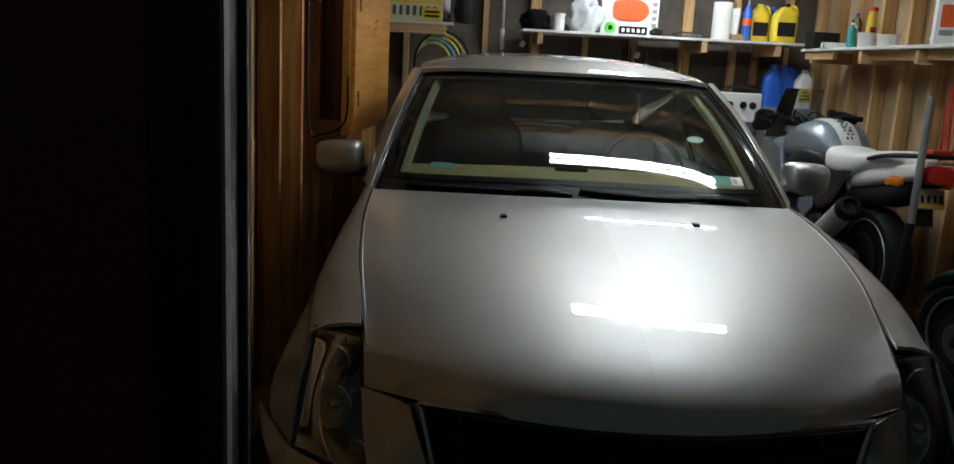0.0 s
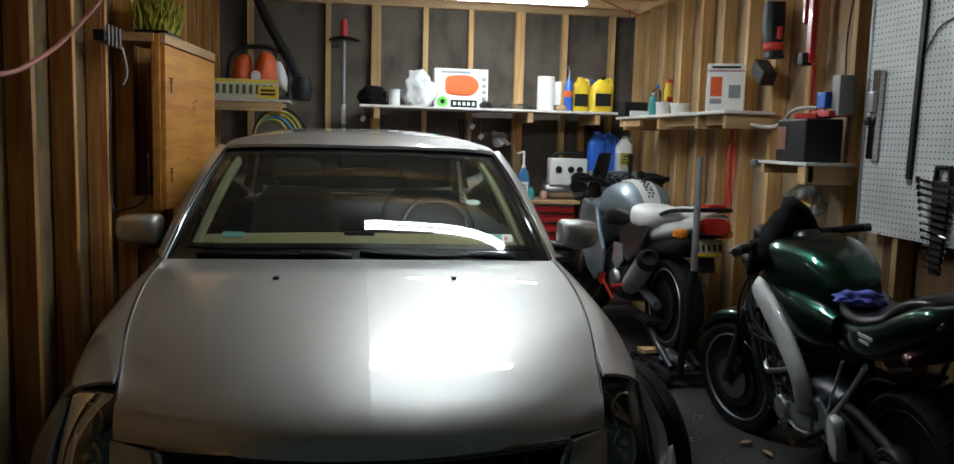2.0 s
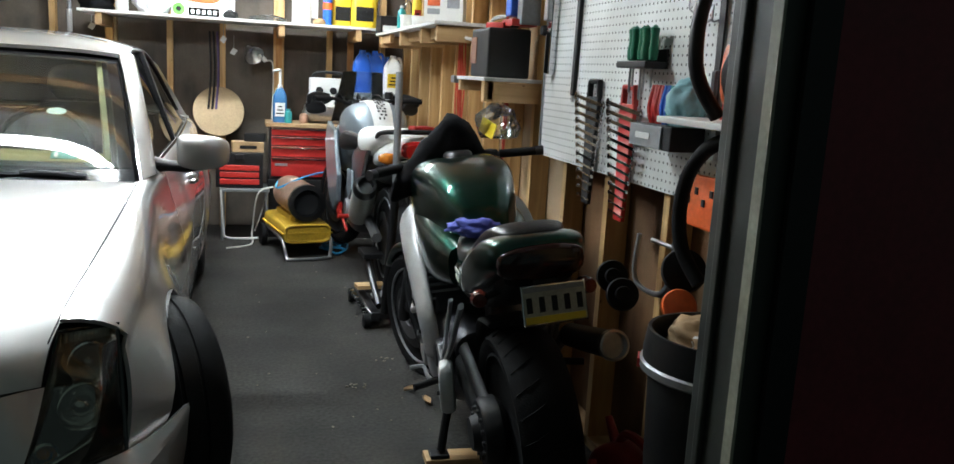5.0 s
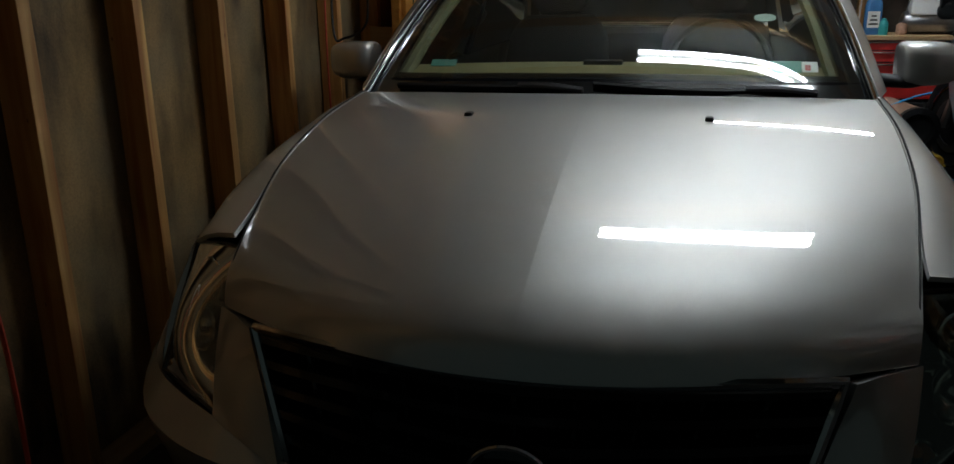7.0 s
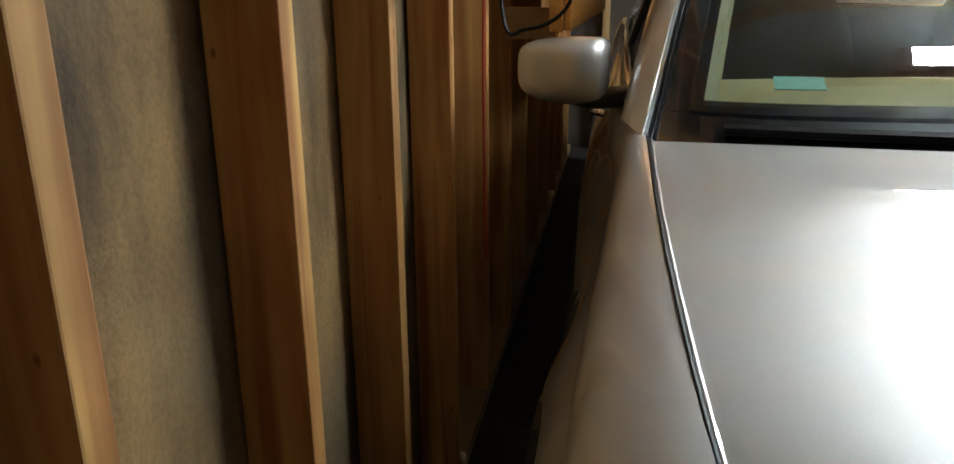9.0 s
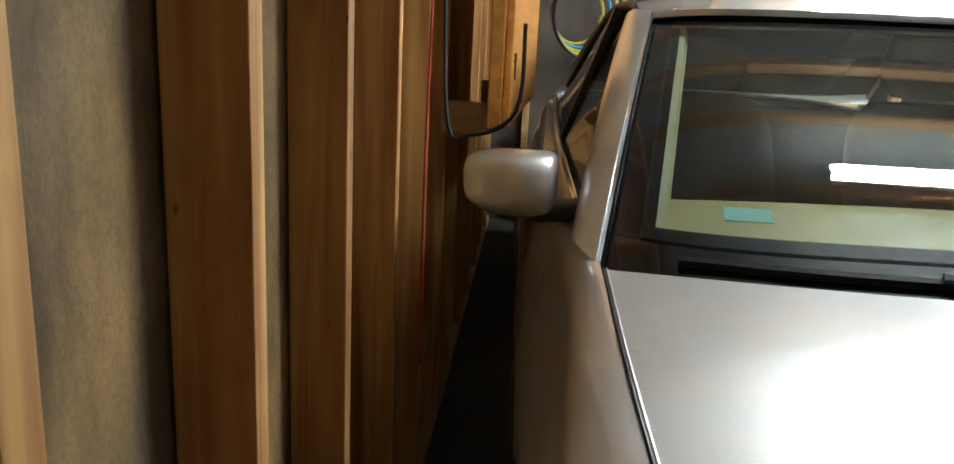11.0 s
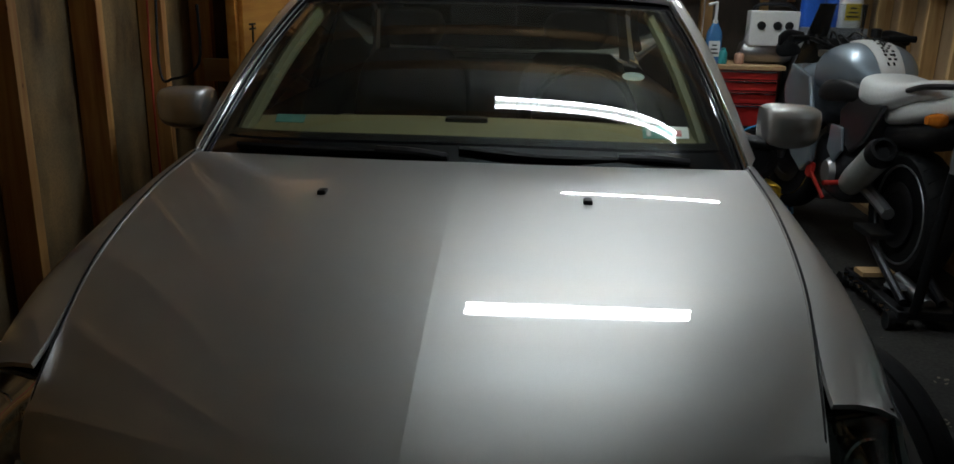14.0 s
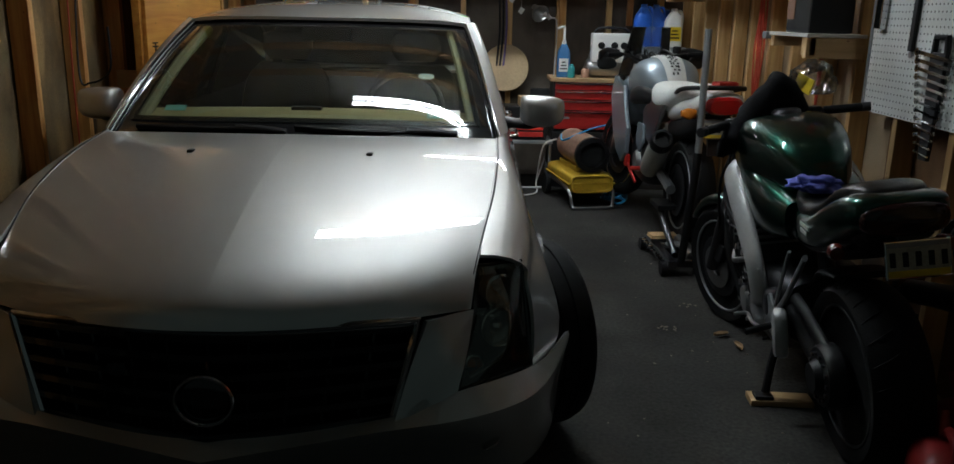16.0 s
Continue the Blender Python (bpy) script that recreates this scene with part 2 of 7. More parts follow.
PAINT = car_paint("silver_paint", (0.56, 0.555, 0.54), flake=0.475, metal=0.85, coat=1.0, ior=2.2)
GREEN = car_paint("dark_green_paint", (0.003, 0.045, 0.030), flake=0.32, metal=1.0, coat=1.0)
SILVER = car_paint("bike_silver", (0.30, 0.36, 0.41), flake=0.45, metal=0.6)
GLASS = pane("windscreen_glass", (0.88, 0.94, 0.86), 0.0, 0.012)
SIDE_GLASS = pane("tinted_glass", (0.30, 0.34, 0.30))
LENS = pane("headlight_lens", (0.92, 0.92, 0.88), 0.02, 0.02)
CLEAR = pane("clear_plastic", (0.88, 0.9, 0.92), 0.05, 0.05)
BLACK = plain("black_plastic", (0.010, 0.010, 0.011), 0.5, spec=0.3)
GLOSS_BLACK = plain("gloss_black", (0.008, 0.008, 0.009), 0.12, coat=0.5, bump=0)
RUBBER = plain("tyre_rubber", (0.007, 0.007, 0.0075), 0.75, bump=0.05, scale=40, spec=0.2)
CHROME = plain("chrome", (0.62, 0.62, 0.63), 0.10, 1.0, vary=0.05, bump=0)
STEEL = plain("brushed_steel", (0.42, 0.42, 0.43), 0.33, 1.0)
DARK_METAL = plain("dark_metal", (0.06, 0.06, 0.065), 0.4, 0.8)
ALLOY = plain("cast_alloy", (0.40, 0.41, 0.42), 0.38, 0.8, vary=0.1)
GREY_METAL = plain("galvanised", (0.30, 0.31, 0.32), 0.5, 0.6)
BEIGE = plain("tan_dash", (0.22, 0.195, 0.09), 0.65)
TRIM_TAN = plain("tan_pillar_trim", (0.17, 0.17, 0.09), 0.7)
SEAT_GREY = plain("grey_upholstery", (0.05, 0.05, 0.05), 0.8, bump=0.05)
WHITE = plain("white_plastic", (0.72, 0.72, 0.70), 0.45, vary=0.06)
PAPER = plain("white_paper", (0.78, 0.77, 0.74), 0.85, vary=0.05, bump=0.05)
BAG = plain("white_bag", (0.66, 0.67, 0.69), 0.35, vary=0.12, bump=0.08)
RED = plain("red_enamel", (0.42, 0.022, 0.02), 0.3, coat=0.3, vary=0.12)
DARK_RED = plain("dark_red_siding", (0.13, 0.014, 0.022), 0.6, vary=0.25)
RED_PLASTIC = plain("red_plastic", (0.50, 0.028, 0.022), 0.4)
ORANGE = plain("orange_plastic", (0.72, 0.115, 0.02), 0.42)
AMBER = plain("amber_lens", (0.75, 0.22, 0.02), 0.15, coat=0.5, bump=0)
YELLOW = plain("yellow_plastic", (0.72, 0.52, 0.03), 0.4, vary=0.1)
HEATER_YELLOW = plain("yellow_enamel", (0.50, 0.31, 0.03), 0.4, vary=0.25)
RUST = plain("heat_scorched_steel", (0.42, 0.24, 0.165), 0.55, 0.2, vary=0.35, scale=10)
BLUE = plain("blue_plastic", (0.02, 0.12, 0.55), 0.4)
CLOTH_BLUE = plain("blue_cloth", (0.10, 0.13, 0.50), 0.9, bump=0.08)
TEAL = plain("teal_plastic", (0.03, 0.30, 0.30), 0.4)
SOAP = plain("blue_soap", (0.05, 0.16, 0.34), 0.2, vary=0.1)
TAPE = plain("neon_green", (0.12, 0.72, 0.06), 0.5)
CARD = plain("cardboard", (0.42, 0.27, 0.14), 0.85, bump=0.04)
TAN = plain("tan_disc", (0.46, 0.34, 0.2), 0.8)
BLACK_CLOTH = plain("black_cloth", (0.006, 0.006, 0.007), 0.95, bump=0.1, spec=0.1)
VINYL = plain("black_vinyl", (0.009, 0.009, 0.009), 0.32, bump=0.05, scale=60, spec=0.4)
MOSS = plain("yellow_green_mop", (0.30, 0.28, 0.03), 0.9, vary=0.5, scale=60, bump=0.1)
BOARD_WHITE = plain("white_shelf_board", (0.66, 0.64, 0.60), 0.55, vary=0.12)
FRAME_GREY = plain("grey_door_frame", (0.022, 0.026, 0.022), 0.5)
PALE_STRIP = plain("pale_door_strip", (0.26, 0.26, 0.20), 0.6, vary=0.25)
CORD_RED = plain("red_cord", (0.50, 0.06, 0.03), 0.5)
CORD_WHITE = plain("white_cord", (0.62, 0.6, 0.56), 0.5)
CORD_BLUE = plain("blue_cord", (0.03, 0.28, 0.55), 0.5)
CORD_YELLOW = plain("yellow_cord", (0.48, 0.42, 0.05), 0.5)
LIGHT = glow("tube_light", (0.84, 0.935, 0.985), TUBE_POWER)
DECK = plain("grey_roof_deck", (0.510, 0.576, 0.594), 0.8, vary=0.2)
STICKER = plain("teal_sticker", (0.12, 0.33, 0.28), 0.6)


# ---- mesh helpers ----
def part(name, bm, material, parent=None, label="", smooth=False, bevel=0.0):
    me = bpy.data.meshes.new(name)
    bmesh.ops.recalc_face_normals(bm, faces=bm.faces[:])
    if bevel:
        es = [e for e in bm.edges if len(e.link_faces) == 2 and e.calc_face_angle(0) > 0.6]
        bmesh.ops.bevel(bm, geom=es, offset=bevel, segments=2, profile=0.6, affect="EDGES", clamp_overlap=True)
    bm.to_mesh(me)
    bm.free()
    if smooth:
        me.shade_smooth()
        if smooth != "all":
            me.set_sharp_from_angle(angle=radians(42))
    me.materials.append(material)
    ob = new(name, me)
    if parent:
        ob.parent = parent
    if label:
        tagged(ob, label)
    return ob


def thing(name, m, label, category, group="", kind=""):
    ob = new(name)
    ob.empty_display_size = 0.1
    ob.matrix_world = m
    return tagged(ob, label, category, group, kind)


def box(c, s, rot=(0, 0, 0), bm=None):
    bm = bm or bmesh.new()
    m = pose(*c, *rot) @ Matrix.Diagonal((*s, 1))
    bmesh.ops.create_cube(bm, size=1, matrix=m)
    return bm


def rod(a, b, r, r2=None, n=14, bm=None):
    """A capped round bar from a to b."""
    bm = bm or bmesh.new()
    a, b = Vector(a), Vector(b)
    d = b - a
    m = Matrix.Translation((a + b) / 2) @ d.to_track_quat("Z", "Y").to_matrix().to_4x4()
    bmesh.ops.create_cone(bm, cap_ends=True, segments=n, radius1=r, radius2=r if r2 is None else r2, depth=d.length, matrix=m)
    return bm


def smooth_line(pts, steps=6):
    pts = [Vector(p) for p in pts]
    out = []
    for i in range(len(pts) - 1):
        p0, p1, p2, p3 = pts[max(i - 1, 0)], pts[i], pts[i + 1], pts[min(i + 2, len(pts) - 1)]
        for k in range(steps):
            t = k / steps
            out.append(0.5 * (2 * p1 + (p2 - p0) * t + (2 * p0 - 5 * p1 + 4 * p2 - p3) * t * t + (3 * p1 - p0 - 3 * p2 + p3) * t ** 3))
    return out + [pts[-1]]


def rings(loops, bm=None, close=True, caps=True):
    """Skin a row of loops of equal length."""
    bm = bm or bmesh.new()
    vs = [[bm.verts.new(p) for p in lp] for lp in loops]
    n = len(vs[0])
    for a, b in zip(vs, vs[1:]):
        for i in range(n if close else n - 1):
            j = (i + 1) % n
            try:
                bm.faces.new((a[i], a[j], b[j], b[i]))
            except ValueError:
                pass
    if caps and close:
        for lp in (vs[0], vs[-1]):
            try:
                bm.faces.new(lp)
            except ValueError:
                pass
    return bm


def tube(pts, r, n=8, steps=6, bm=None, flat=1.0):
    """A bar of radius r (a number or one for each end) along a smooth line."""
    ln = smooth_line(pts, steps) if steps > 1 else [Vector(p) for p in pts]
    loops, side = [], None
    for i, p in enumerate(ln):
        d = (ln[min(i + 1, len(ln) - 1)] - ln[max(i - 1, 0)]).normalized()
        if side is None:
            side = d.orthogonal().normalized()
        side = (side - d * side.dot(d)).normalized()
        up = d.cross(side)
        k = i / (len(ln) - 1)
        rr = r if not isinstance(r, tuple) else r[0] * (1 - k) + r[1] * k
        loops.append([p + rr * (math.cos(2 * math.pi * j / n) * side + flat * math.sin(2 * math.pi * j / n) * up) for j in range(n)])
    return rings(loops, bm)


def lathe(profile, m=Matrix(), n=28, bm=None):
    """Turn a profile of (radius, height) round the z axis of m."""
    loops = [[m @ Vector((r * math.cos(2 * math.pi * j / n), r * math.sin(2 * math.pi * j / n), z)) for j in range(n)] for r, z in profile]
    return rings(loops, bm)


def super_loop(c, rx, rz, e=2.5, n=24, axis="y", top=1.0):
    """A rounded loop in the plane across an axis."""
    out = []
    for j in range(n):
        a = 2 * math.pi * j / n
        ca, sa = math.cos(a), math.sin(a)
        u = rx * math.copysign(abs(ca) ** (2 / e), ca)
        v = rz * math.copysign(abs(sa) ** (2 / e), sa) * (top if sa > 0 else 1)
        out.append(Vector(c) + (Vector((u, 0, v)) if axis == "y" else Vector((0, u, v)) if axis == "x" else Vector((u, v, 0))))
    return out


def loft(sections, e=2.5, n=24, steps=4, axis="y", bm=None):
    """Sections: (x, y, z, half width, half height), smoothed along."""
    rows = [smooth_line([s[:3] for s in sections], steps), smooth_line([(s[3], s[4], 0) for s in sections], steps)]
    return rings([super_loop(c, max(q.x, 0.001), max(q.y, 0.001), e, n, axis) for c, q in zip(*rows)], bm)


def prism(poly, depth, m=Matrix(), bm=None):
    """A flat polygon (u, v) pushed out along z by depth, then placed by m."""
    return rings([[m @ Vector((u, v, w)) for u, v in poly] for w in (-depth / 2, depth / 2)], bm)


def grid(fn, nu, nv, bm=None, thick=None):
    """A sheet of points fn(u, v), u and v from 0 to 1."""
    bm = bm or bmesh.new()
    vs = [[bm.verts.new(fn(i / nu, j / nv)) for i in range(nu + 1)] for j in range(nv + 1)]
    for j in range(nv):
        for i in range(nu):
            bm.faces.new((vs[j][i], vs[j][i + 1], vs[j + 1][i + 1], vs[j + 1][i]))
    return bm


def thicken(bm, t):
    bmesh.ops.recalc_face_normals(bm, faces=bm.faces[:])
    bmesh.ops.solidify(bm, geom=bm.faces[:] + bm.edges[:] + bm.verts[:], thickness=t)
    return bm


def table_line(rows):
    """Rows of (key, values...): a smooth reading between them."""
    ks = [r[0] for r in rows]
    vs = np.array([r[1:] for r in rows], float)

    def read(k):
        i = max(0, min(len(ks) - 2, next((n for n in range(len(ks) - 1) if k <= ks[n + 1]), len(ks) - 2)))
        t = min(1, max(0, (k - ks[i]) / (ks[i + 1] - ks[i])))
        p1, p2 = vs[i], vs[i + 1]
        m1 = (vs[i + 1] - vs[max(i - 1, 0)]) / (ks[i + 1] - ks[max(i - 1, 0)]) * (ks[i + 1] - ks[i])
        m2 = (vs[min(i + 2, len(ks) - 1)] - vs[i]) / (ks[min(i + 2, len(ks) - 1)] - ks[i]) * (ks[i + 1] - ks[i])
        return (2 * t**3 - 3 * t**2 + 1) * p1 + (t**3 - 2 * t**2 + t) * m1 + (3 * t**2 - 2 * t**3) * p2 + (t**3 - t**2) * m2

    return read


def mirror(bm):
    """The same mesh on the other side of x = 0."""
    for v in bm.verts:
        v.co.x = -v.co.x
    return bm


# ---- the garage ----
X_L, X_R, Y_F, Y_B, Z_C = -1.19, 2.43, -1.40, 4.60, 2.62
STUD_W, STUD_D = 0.04, 0.09
OPEN_L, OPEN_R, OPEN_H = -0.80, 1.995, 2.3


def slab(name, c, s, mat, label, category):
    ob = part(name, box(c, s), mat)
    return tagged(ob, label, category, kind="structure")


slab("floor", (0.62, 0.6, -0.06), (12.0, 14.0, 0.12), FLOOR, "dark grey rough concrete floor with stains", "floor")
wl = slab("wall_west", (X_L - STUD_D - 0.02, 1.6, 1.45), (0.03, 6.1, 2.9), SHEATH, "weathered grey-brown sheathing between bare studs", "wall")
wr = slab("wall_east", (X_R + STUD_D + 0.02, 2.7, 1.45), (0.03, 3.9, 2.9), SHEATH_TAN, "tan wooden sheathing between bare studs", "wall")
part("sheathing_panel", box((X_R + STUD_D + 0.02, -0.35, 1.45), (0.03, 2.2, 2.9)), SHEATH_BROWN, wr, "red-brown sheathing panel")
wb = slab("wall_north", (0.62, Y_B + STUD_D + 0.02, 1.45), (3.86, 0.03, 2.9), SHEATH_DARK, "dark stained sheathing between bare studs", "wall")
wf = part("wall_south", box((OPEN_L / 2 + X_L / 2 - 0.155, Y_F, 1.45), (OPEN_L - X_L + 0.17, 0.12, 2.9)), SHEATH)
for cx, w in (((OPEN_R + 0.065 + 2.55) / 2, 2.55 - OPEN_R - 0.065),):
    part("wall_side", box((cx, Y_F, 1.45), (w, 0.12, 2.9)), SHEATH, wf)
part("lintel", box(((OPEN_L + OPEN_R) / 2, Y_F, (OPEN_H + 2.9) / 2), (OPEN_R - OPEN_L, 0.12, 2.9 - OPEN_H)), SHEATH, wf)
tagged(wf, "front wall of sheathing with the wide door opening", "wall", kind="structure")
sf = part("siding", box(((OPEN_R + 0.10 + 3.6) / 2, Y_F - 0.08, 1.45), (3.6 - OPEN_R - 0.10, 0.03, 2.9)), DARK_RED, wf)
part("siding", box(((OPEN_L - 0.07 - 2.6) / 2, Y_F - 0.08, 1.45), (2.6 + OPEN_L - 0.07, 0.03, 2.9)), DARK_RED, wf)
ceil = bmesh.new()
for k in range(12):
    box((0.62, -1.232 + k * 0.508, Z_C + 0.09), (3.75, 0.04, 0.16), bm=ceil)
tagged(part("ceiling", ceil, JOIST), "open ceiling of bare pine joists", "ceiling", kind="structure")
slab("ceiling_deck", (0.62, 1.6, 2.84), (3.9, 6.2, 0.03), DECK, "grey boarded deck over the joists", "ceiling")

frame_ob = thing("door_1", pose(0, 0, 0), "grey metal frame of the open garage door", "door frame", kind="structure")
for x0, sgn in ((OPEN_L, -1), (OPEN_R, 1)):
    bm = box((x0 + sgn * 0.03, Y_F - 0.01, 1.15), (0.06, 0.16, 2.3))
    box((x0 - sgn * 0.006, Y_F + 0.02, 1.15), (0.012, 0.02, 2.3), bm=bm)
    part("jamb", bm, FRAME_GREY, frame_ob, bevel=0.004)
    part("outer_stop", box((x0 + sgn * 0.078, Y_F - 0.085, 1.15), (0.044, 0.03, 2.3)), BLACK, frame_ob)
    part("edge_strip", box((x0 - sgn * 0.003, Y_F - 0.075, 1.15), (0.006, 0.028, 2.3)), PALE_STRIP, frame_ob, "worn pale edge strip")
    part("weather_strip", box((x0 + sgn * 0.045, Y_F - 0.105, 1.15), (0.02, 0.012, 2.3)), BLACK, frame_ob)
part("head", box(((OPEN_L + OPEN_R) / 2, Y_F - 0.01, 2.3), (OPEN_R - OPEN_L, 0.16, 0.05)), FRAME_GREY, frame_ob)

def stud(c, s, parent, mat=STUD):
    """One sawn stud with slightly eased edges; the grain runs up."""
    bm = box((0, 0, 0), s)
    ob = part("stud", bm, mat, parent, bevel=0.003)
    ob.location = c
    return ob


for y in (-1.30, -0.975, -0.575, -0.172, 0.245, 0.69, 1.145, 1.60, 2.05, 2.50, 2.95, 3.40, 3.85, 4.30):
    stud((X_L - STUD_D / 2, y, 1.3), (STUD_D, STUD_W, 2.6), wl)
for y in (-1.20, -0.82, -0.36, 0.10, 0.53, 0.98, 1.40, 1.80, 2.18, 2.55, 2.92, 3.30, 3.68, 4.05, 4.42):
    stud((X_R + STUD_D / 2, y, 1.3), (STUD_D, STUD_W, 2.6), wr, STUD_PALE)
for x in (-0.98, -0.31, 0.11, 0.55, 0.96, 1.41, 1.83, 2.28):
    w = 0.085 if x in (0.11, 1.41) else 0.045
    stud((x, Y_B + STUD_D / 2, 1.3), (w, STUD_D, 2.6), wb, STUD_PALE)
for par, c, s, ax in ((wl, (X_L - STUD_D / 2, 1.6, 2.64), (STUD_D, 6.0, 0.08), BOARD_Y), (wr, (X_R + STUD_D / 2, 1.6, 2.64), (STUD_D, 6.0, 0.08), BOARD_Y), (wb, (0.62, Y_B + STUD_D / 2, 2.64), (3.6, STUD_D, 0.08), BOARD), (wl, (X_L - STUD_D / 2, 1.6, 0.02), (STUD_D, 6.0, 0.04), BOARD_Y), (wr, (X_R + STUD_D / 2, 1.6, 0.02), (STUD_D, 6.0, 0.04), BOARD_Y)):
    part("plate", box(c, s), ax, par)


# ---- lamps ----
def batten(m):
    t = thing("ceiling_light", m, "white batten light with two glowing tubes under the joists", "ceiling light", "tube lights")
    part("housing", box((0, 0, 0.075), (1.26, 0.10, 0.11)), WHITE, t, bevel=0.008)
    for y in (-0.032, 0.032):
        part("tube", rod((-0.6, y, 0), (0.6, y, 0), 0.016, n=12), LIGHT, t, smooth=True)
    for x in (-0.615, 0.615):
        part("socket", box((x, 0, 0.01), (0.03, 0.10, 0.05)), WHITE, t, bevel=0.005)
    return t


lamp_back = batten(pose(1.06, 3.34, 2.50))
copy_thing(lamp_back, pose(0.62, 0.87, 2.50))


# ---- the car ----
CAR_YAW = 0.6
car = thing("car", pose(0.004, 0.02, 0, 0, 0, CAR_YAW), "silver four-door saloon car parked nose to the open door", "car")
hood_c = table_line([(0, 0.262, 0.962), (0.25, -0.02, 0.944), (0.5, -0.35, 0.8835), (0.72, -0.65, 0.808), (0.85, -0.84, 0.747), (0.93, -0.925, 0.705), (0.97, -0.955, 0.675), (1, -0.966, 0.645)])
hood_e = table_line([(0, 0.786, 0.376, 0.943), (0.25, 0.778, 0.05, 0.905), (0.5, 0.752, -0.28, 0.838), (0.72, 0.712, -0.53, 0.752), (0.85, 0.692, -0.645, 0.697), (0.93, 0.686, -0.678, 0.668), (0.97, 0.682, -0.695, 0.645), (1, 0.679, -0.702, 0.622)])


def hood_point(u, s):
    """u from -1 to 1 across, s from the windscreen to the nose: a faint ridge runs down the middle."""
    (yc, zc), (xe, ye, ze) = hood_c(s), hood_e(s)
    a = abs(u)
    drop = zc - ze
    k = 0.5 * drop
    return Vector((u * xe, yc + (ye - yc) * a ** 1.9, zc - k * a - (drop - k) * a ** 3.2))


bm = grid(lambda u, v: hood_point(2 * u - 1, v), 64, 40)
hood = part("hood", thicken(bm, -0.012), PAINT, car, "silver hood with a creased centre ridge", smooth=True)
for e in hood.data.edges:
    if all(abs(hood.data.vertices[k].co.x) < 1e-4 for k in e.vertices):
        e.use_edge_sharp = True
for sx in (-1, 1):
    nz = part("washer_nozzle", box((0, 0, 0.007), (0.022, 0.034, 0.026)), BLACK, hood, bevel=0.006)
    nz.location = hood_point(sx * 0.317 / 0.777, 0.255) + Vector((0, 0, 0.0))

# widths of the body side: by the height, by the length
side_w = table_line([(0.15, 0.86), (0.3, 0.90), (0.5, 0.923), (0.66, 0.918), (0.78, 0.890), (0.88, 0.856), (0.95, 0.825)])
nose_w = table_line([(-0.75, -0.150), (-0.6, -0.092), (-0.4, -0.045), (-0.1, -0.028), (0.4, -0.026), (0.78, -0.014), (1.2, 0.0), (2.8, 0.0), (3.5, -0.03), (3.95, -0.14)])
low_w = table_line([(-0.75, -0.10), (-0.69, -0.058), (-0.6, -0.006), (-0.5, 0.044), (-0.4, 0.046), (-0.1, 0.010), (0.5, -0.004), (1.0, 0.0), (2.8, 0.0), (3.5, -0.03), (3.95, -0.14)])
WHEEL_F, WHEEL_R, ARCH = -0.14, 2.88, 0.355


def body_x(y, z):
    f = max(0.0, min(1.0, (z - 0.46) / 0.24))
    x = side_w(z)[0] + nose_w(y)[0] * f + low_w(y)[0] * (1 - f)
    for yw in (WHEEL_F, WHEEL_R):
        d = math.hypot(y - yw, z - 0.33)
        x += 0.02 * math.exp(-((d - ARCH) / 0.09) ** 2)
    return x


def z_low(y, base=0.20):
    z = base
    for yw in (WHEEL_F, WHEEL_R):
        if abs(y - yw) < ARCH:
            z = max(z, 0.33 + math.sqrt(ARCH**2 - (y - yw) ** 2))
    return z


top_line = table_line([(-0.62, 0.71, 0.71), (-0.53, 0.712, 0.752), (-0.28, 0.752, 0.838), (0.05, 0.778, 0.905), (0.38, 0.786, 0.944), (0.8, 0.80, 0.965), (1.8, 0.81, 0.975), (2.7, 0.80, 0.985), (3.3, 0.77, 0.99), (3.92, 0.66, 0.96)])


def shell(y0, y1, nu, nv=16, base=0.20, low=None, skew=0.0, lip=0.0):
    """One panel of the side, from the sill or wheel arch up over the shoulder."""

    def fn(u, v):
        y = y0 + (y1 - y0) * u
        tx, tz = top_line(y)
        zl = max(z_low(y, base), low(y) if low else 0)
        shoulder = min(tz - 0.07, 0.87)
        if v < 0.7:
            z = zl + (shoulder - zl) * v / 0.7
            y -= skew * (1 - u) ** 7 * max(0, min(1, (0.735 - z) / 0.3))
            return Vector((body_x(y, z), y, z))
        k = (v - 0.7) / 0.3
        xs = body_x(y, shoulder)
        a = k * math.pi / 2
        y -= lip * k * (1 - u) ** 12
        return Vector((tx + (xs - tx) * math.cos(a), y, shoulder + (tz - shoulder) * math.sin(a)))

    return thicken(grid(fn, nu, nv), -0.012)


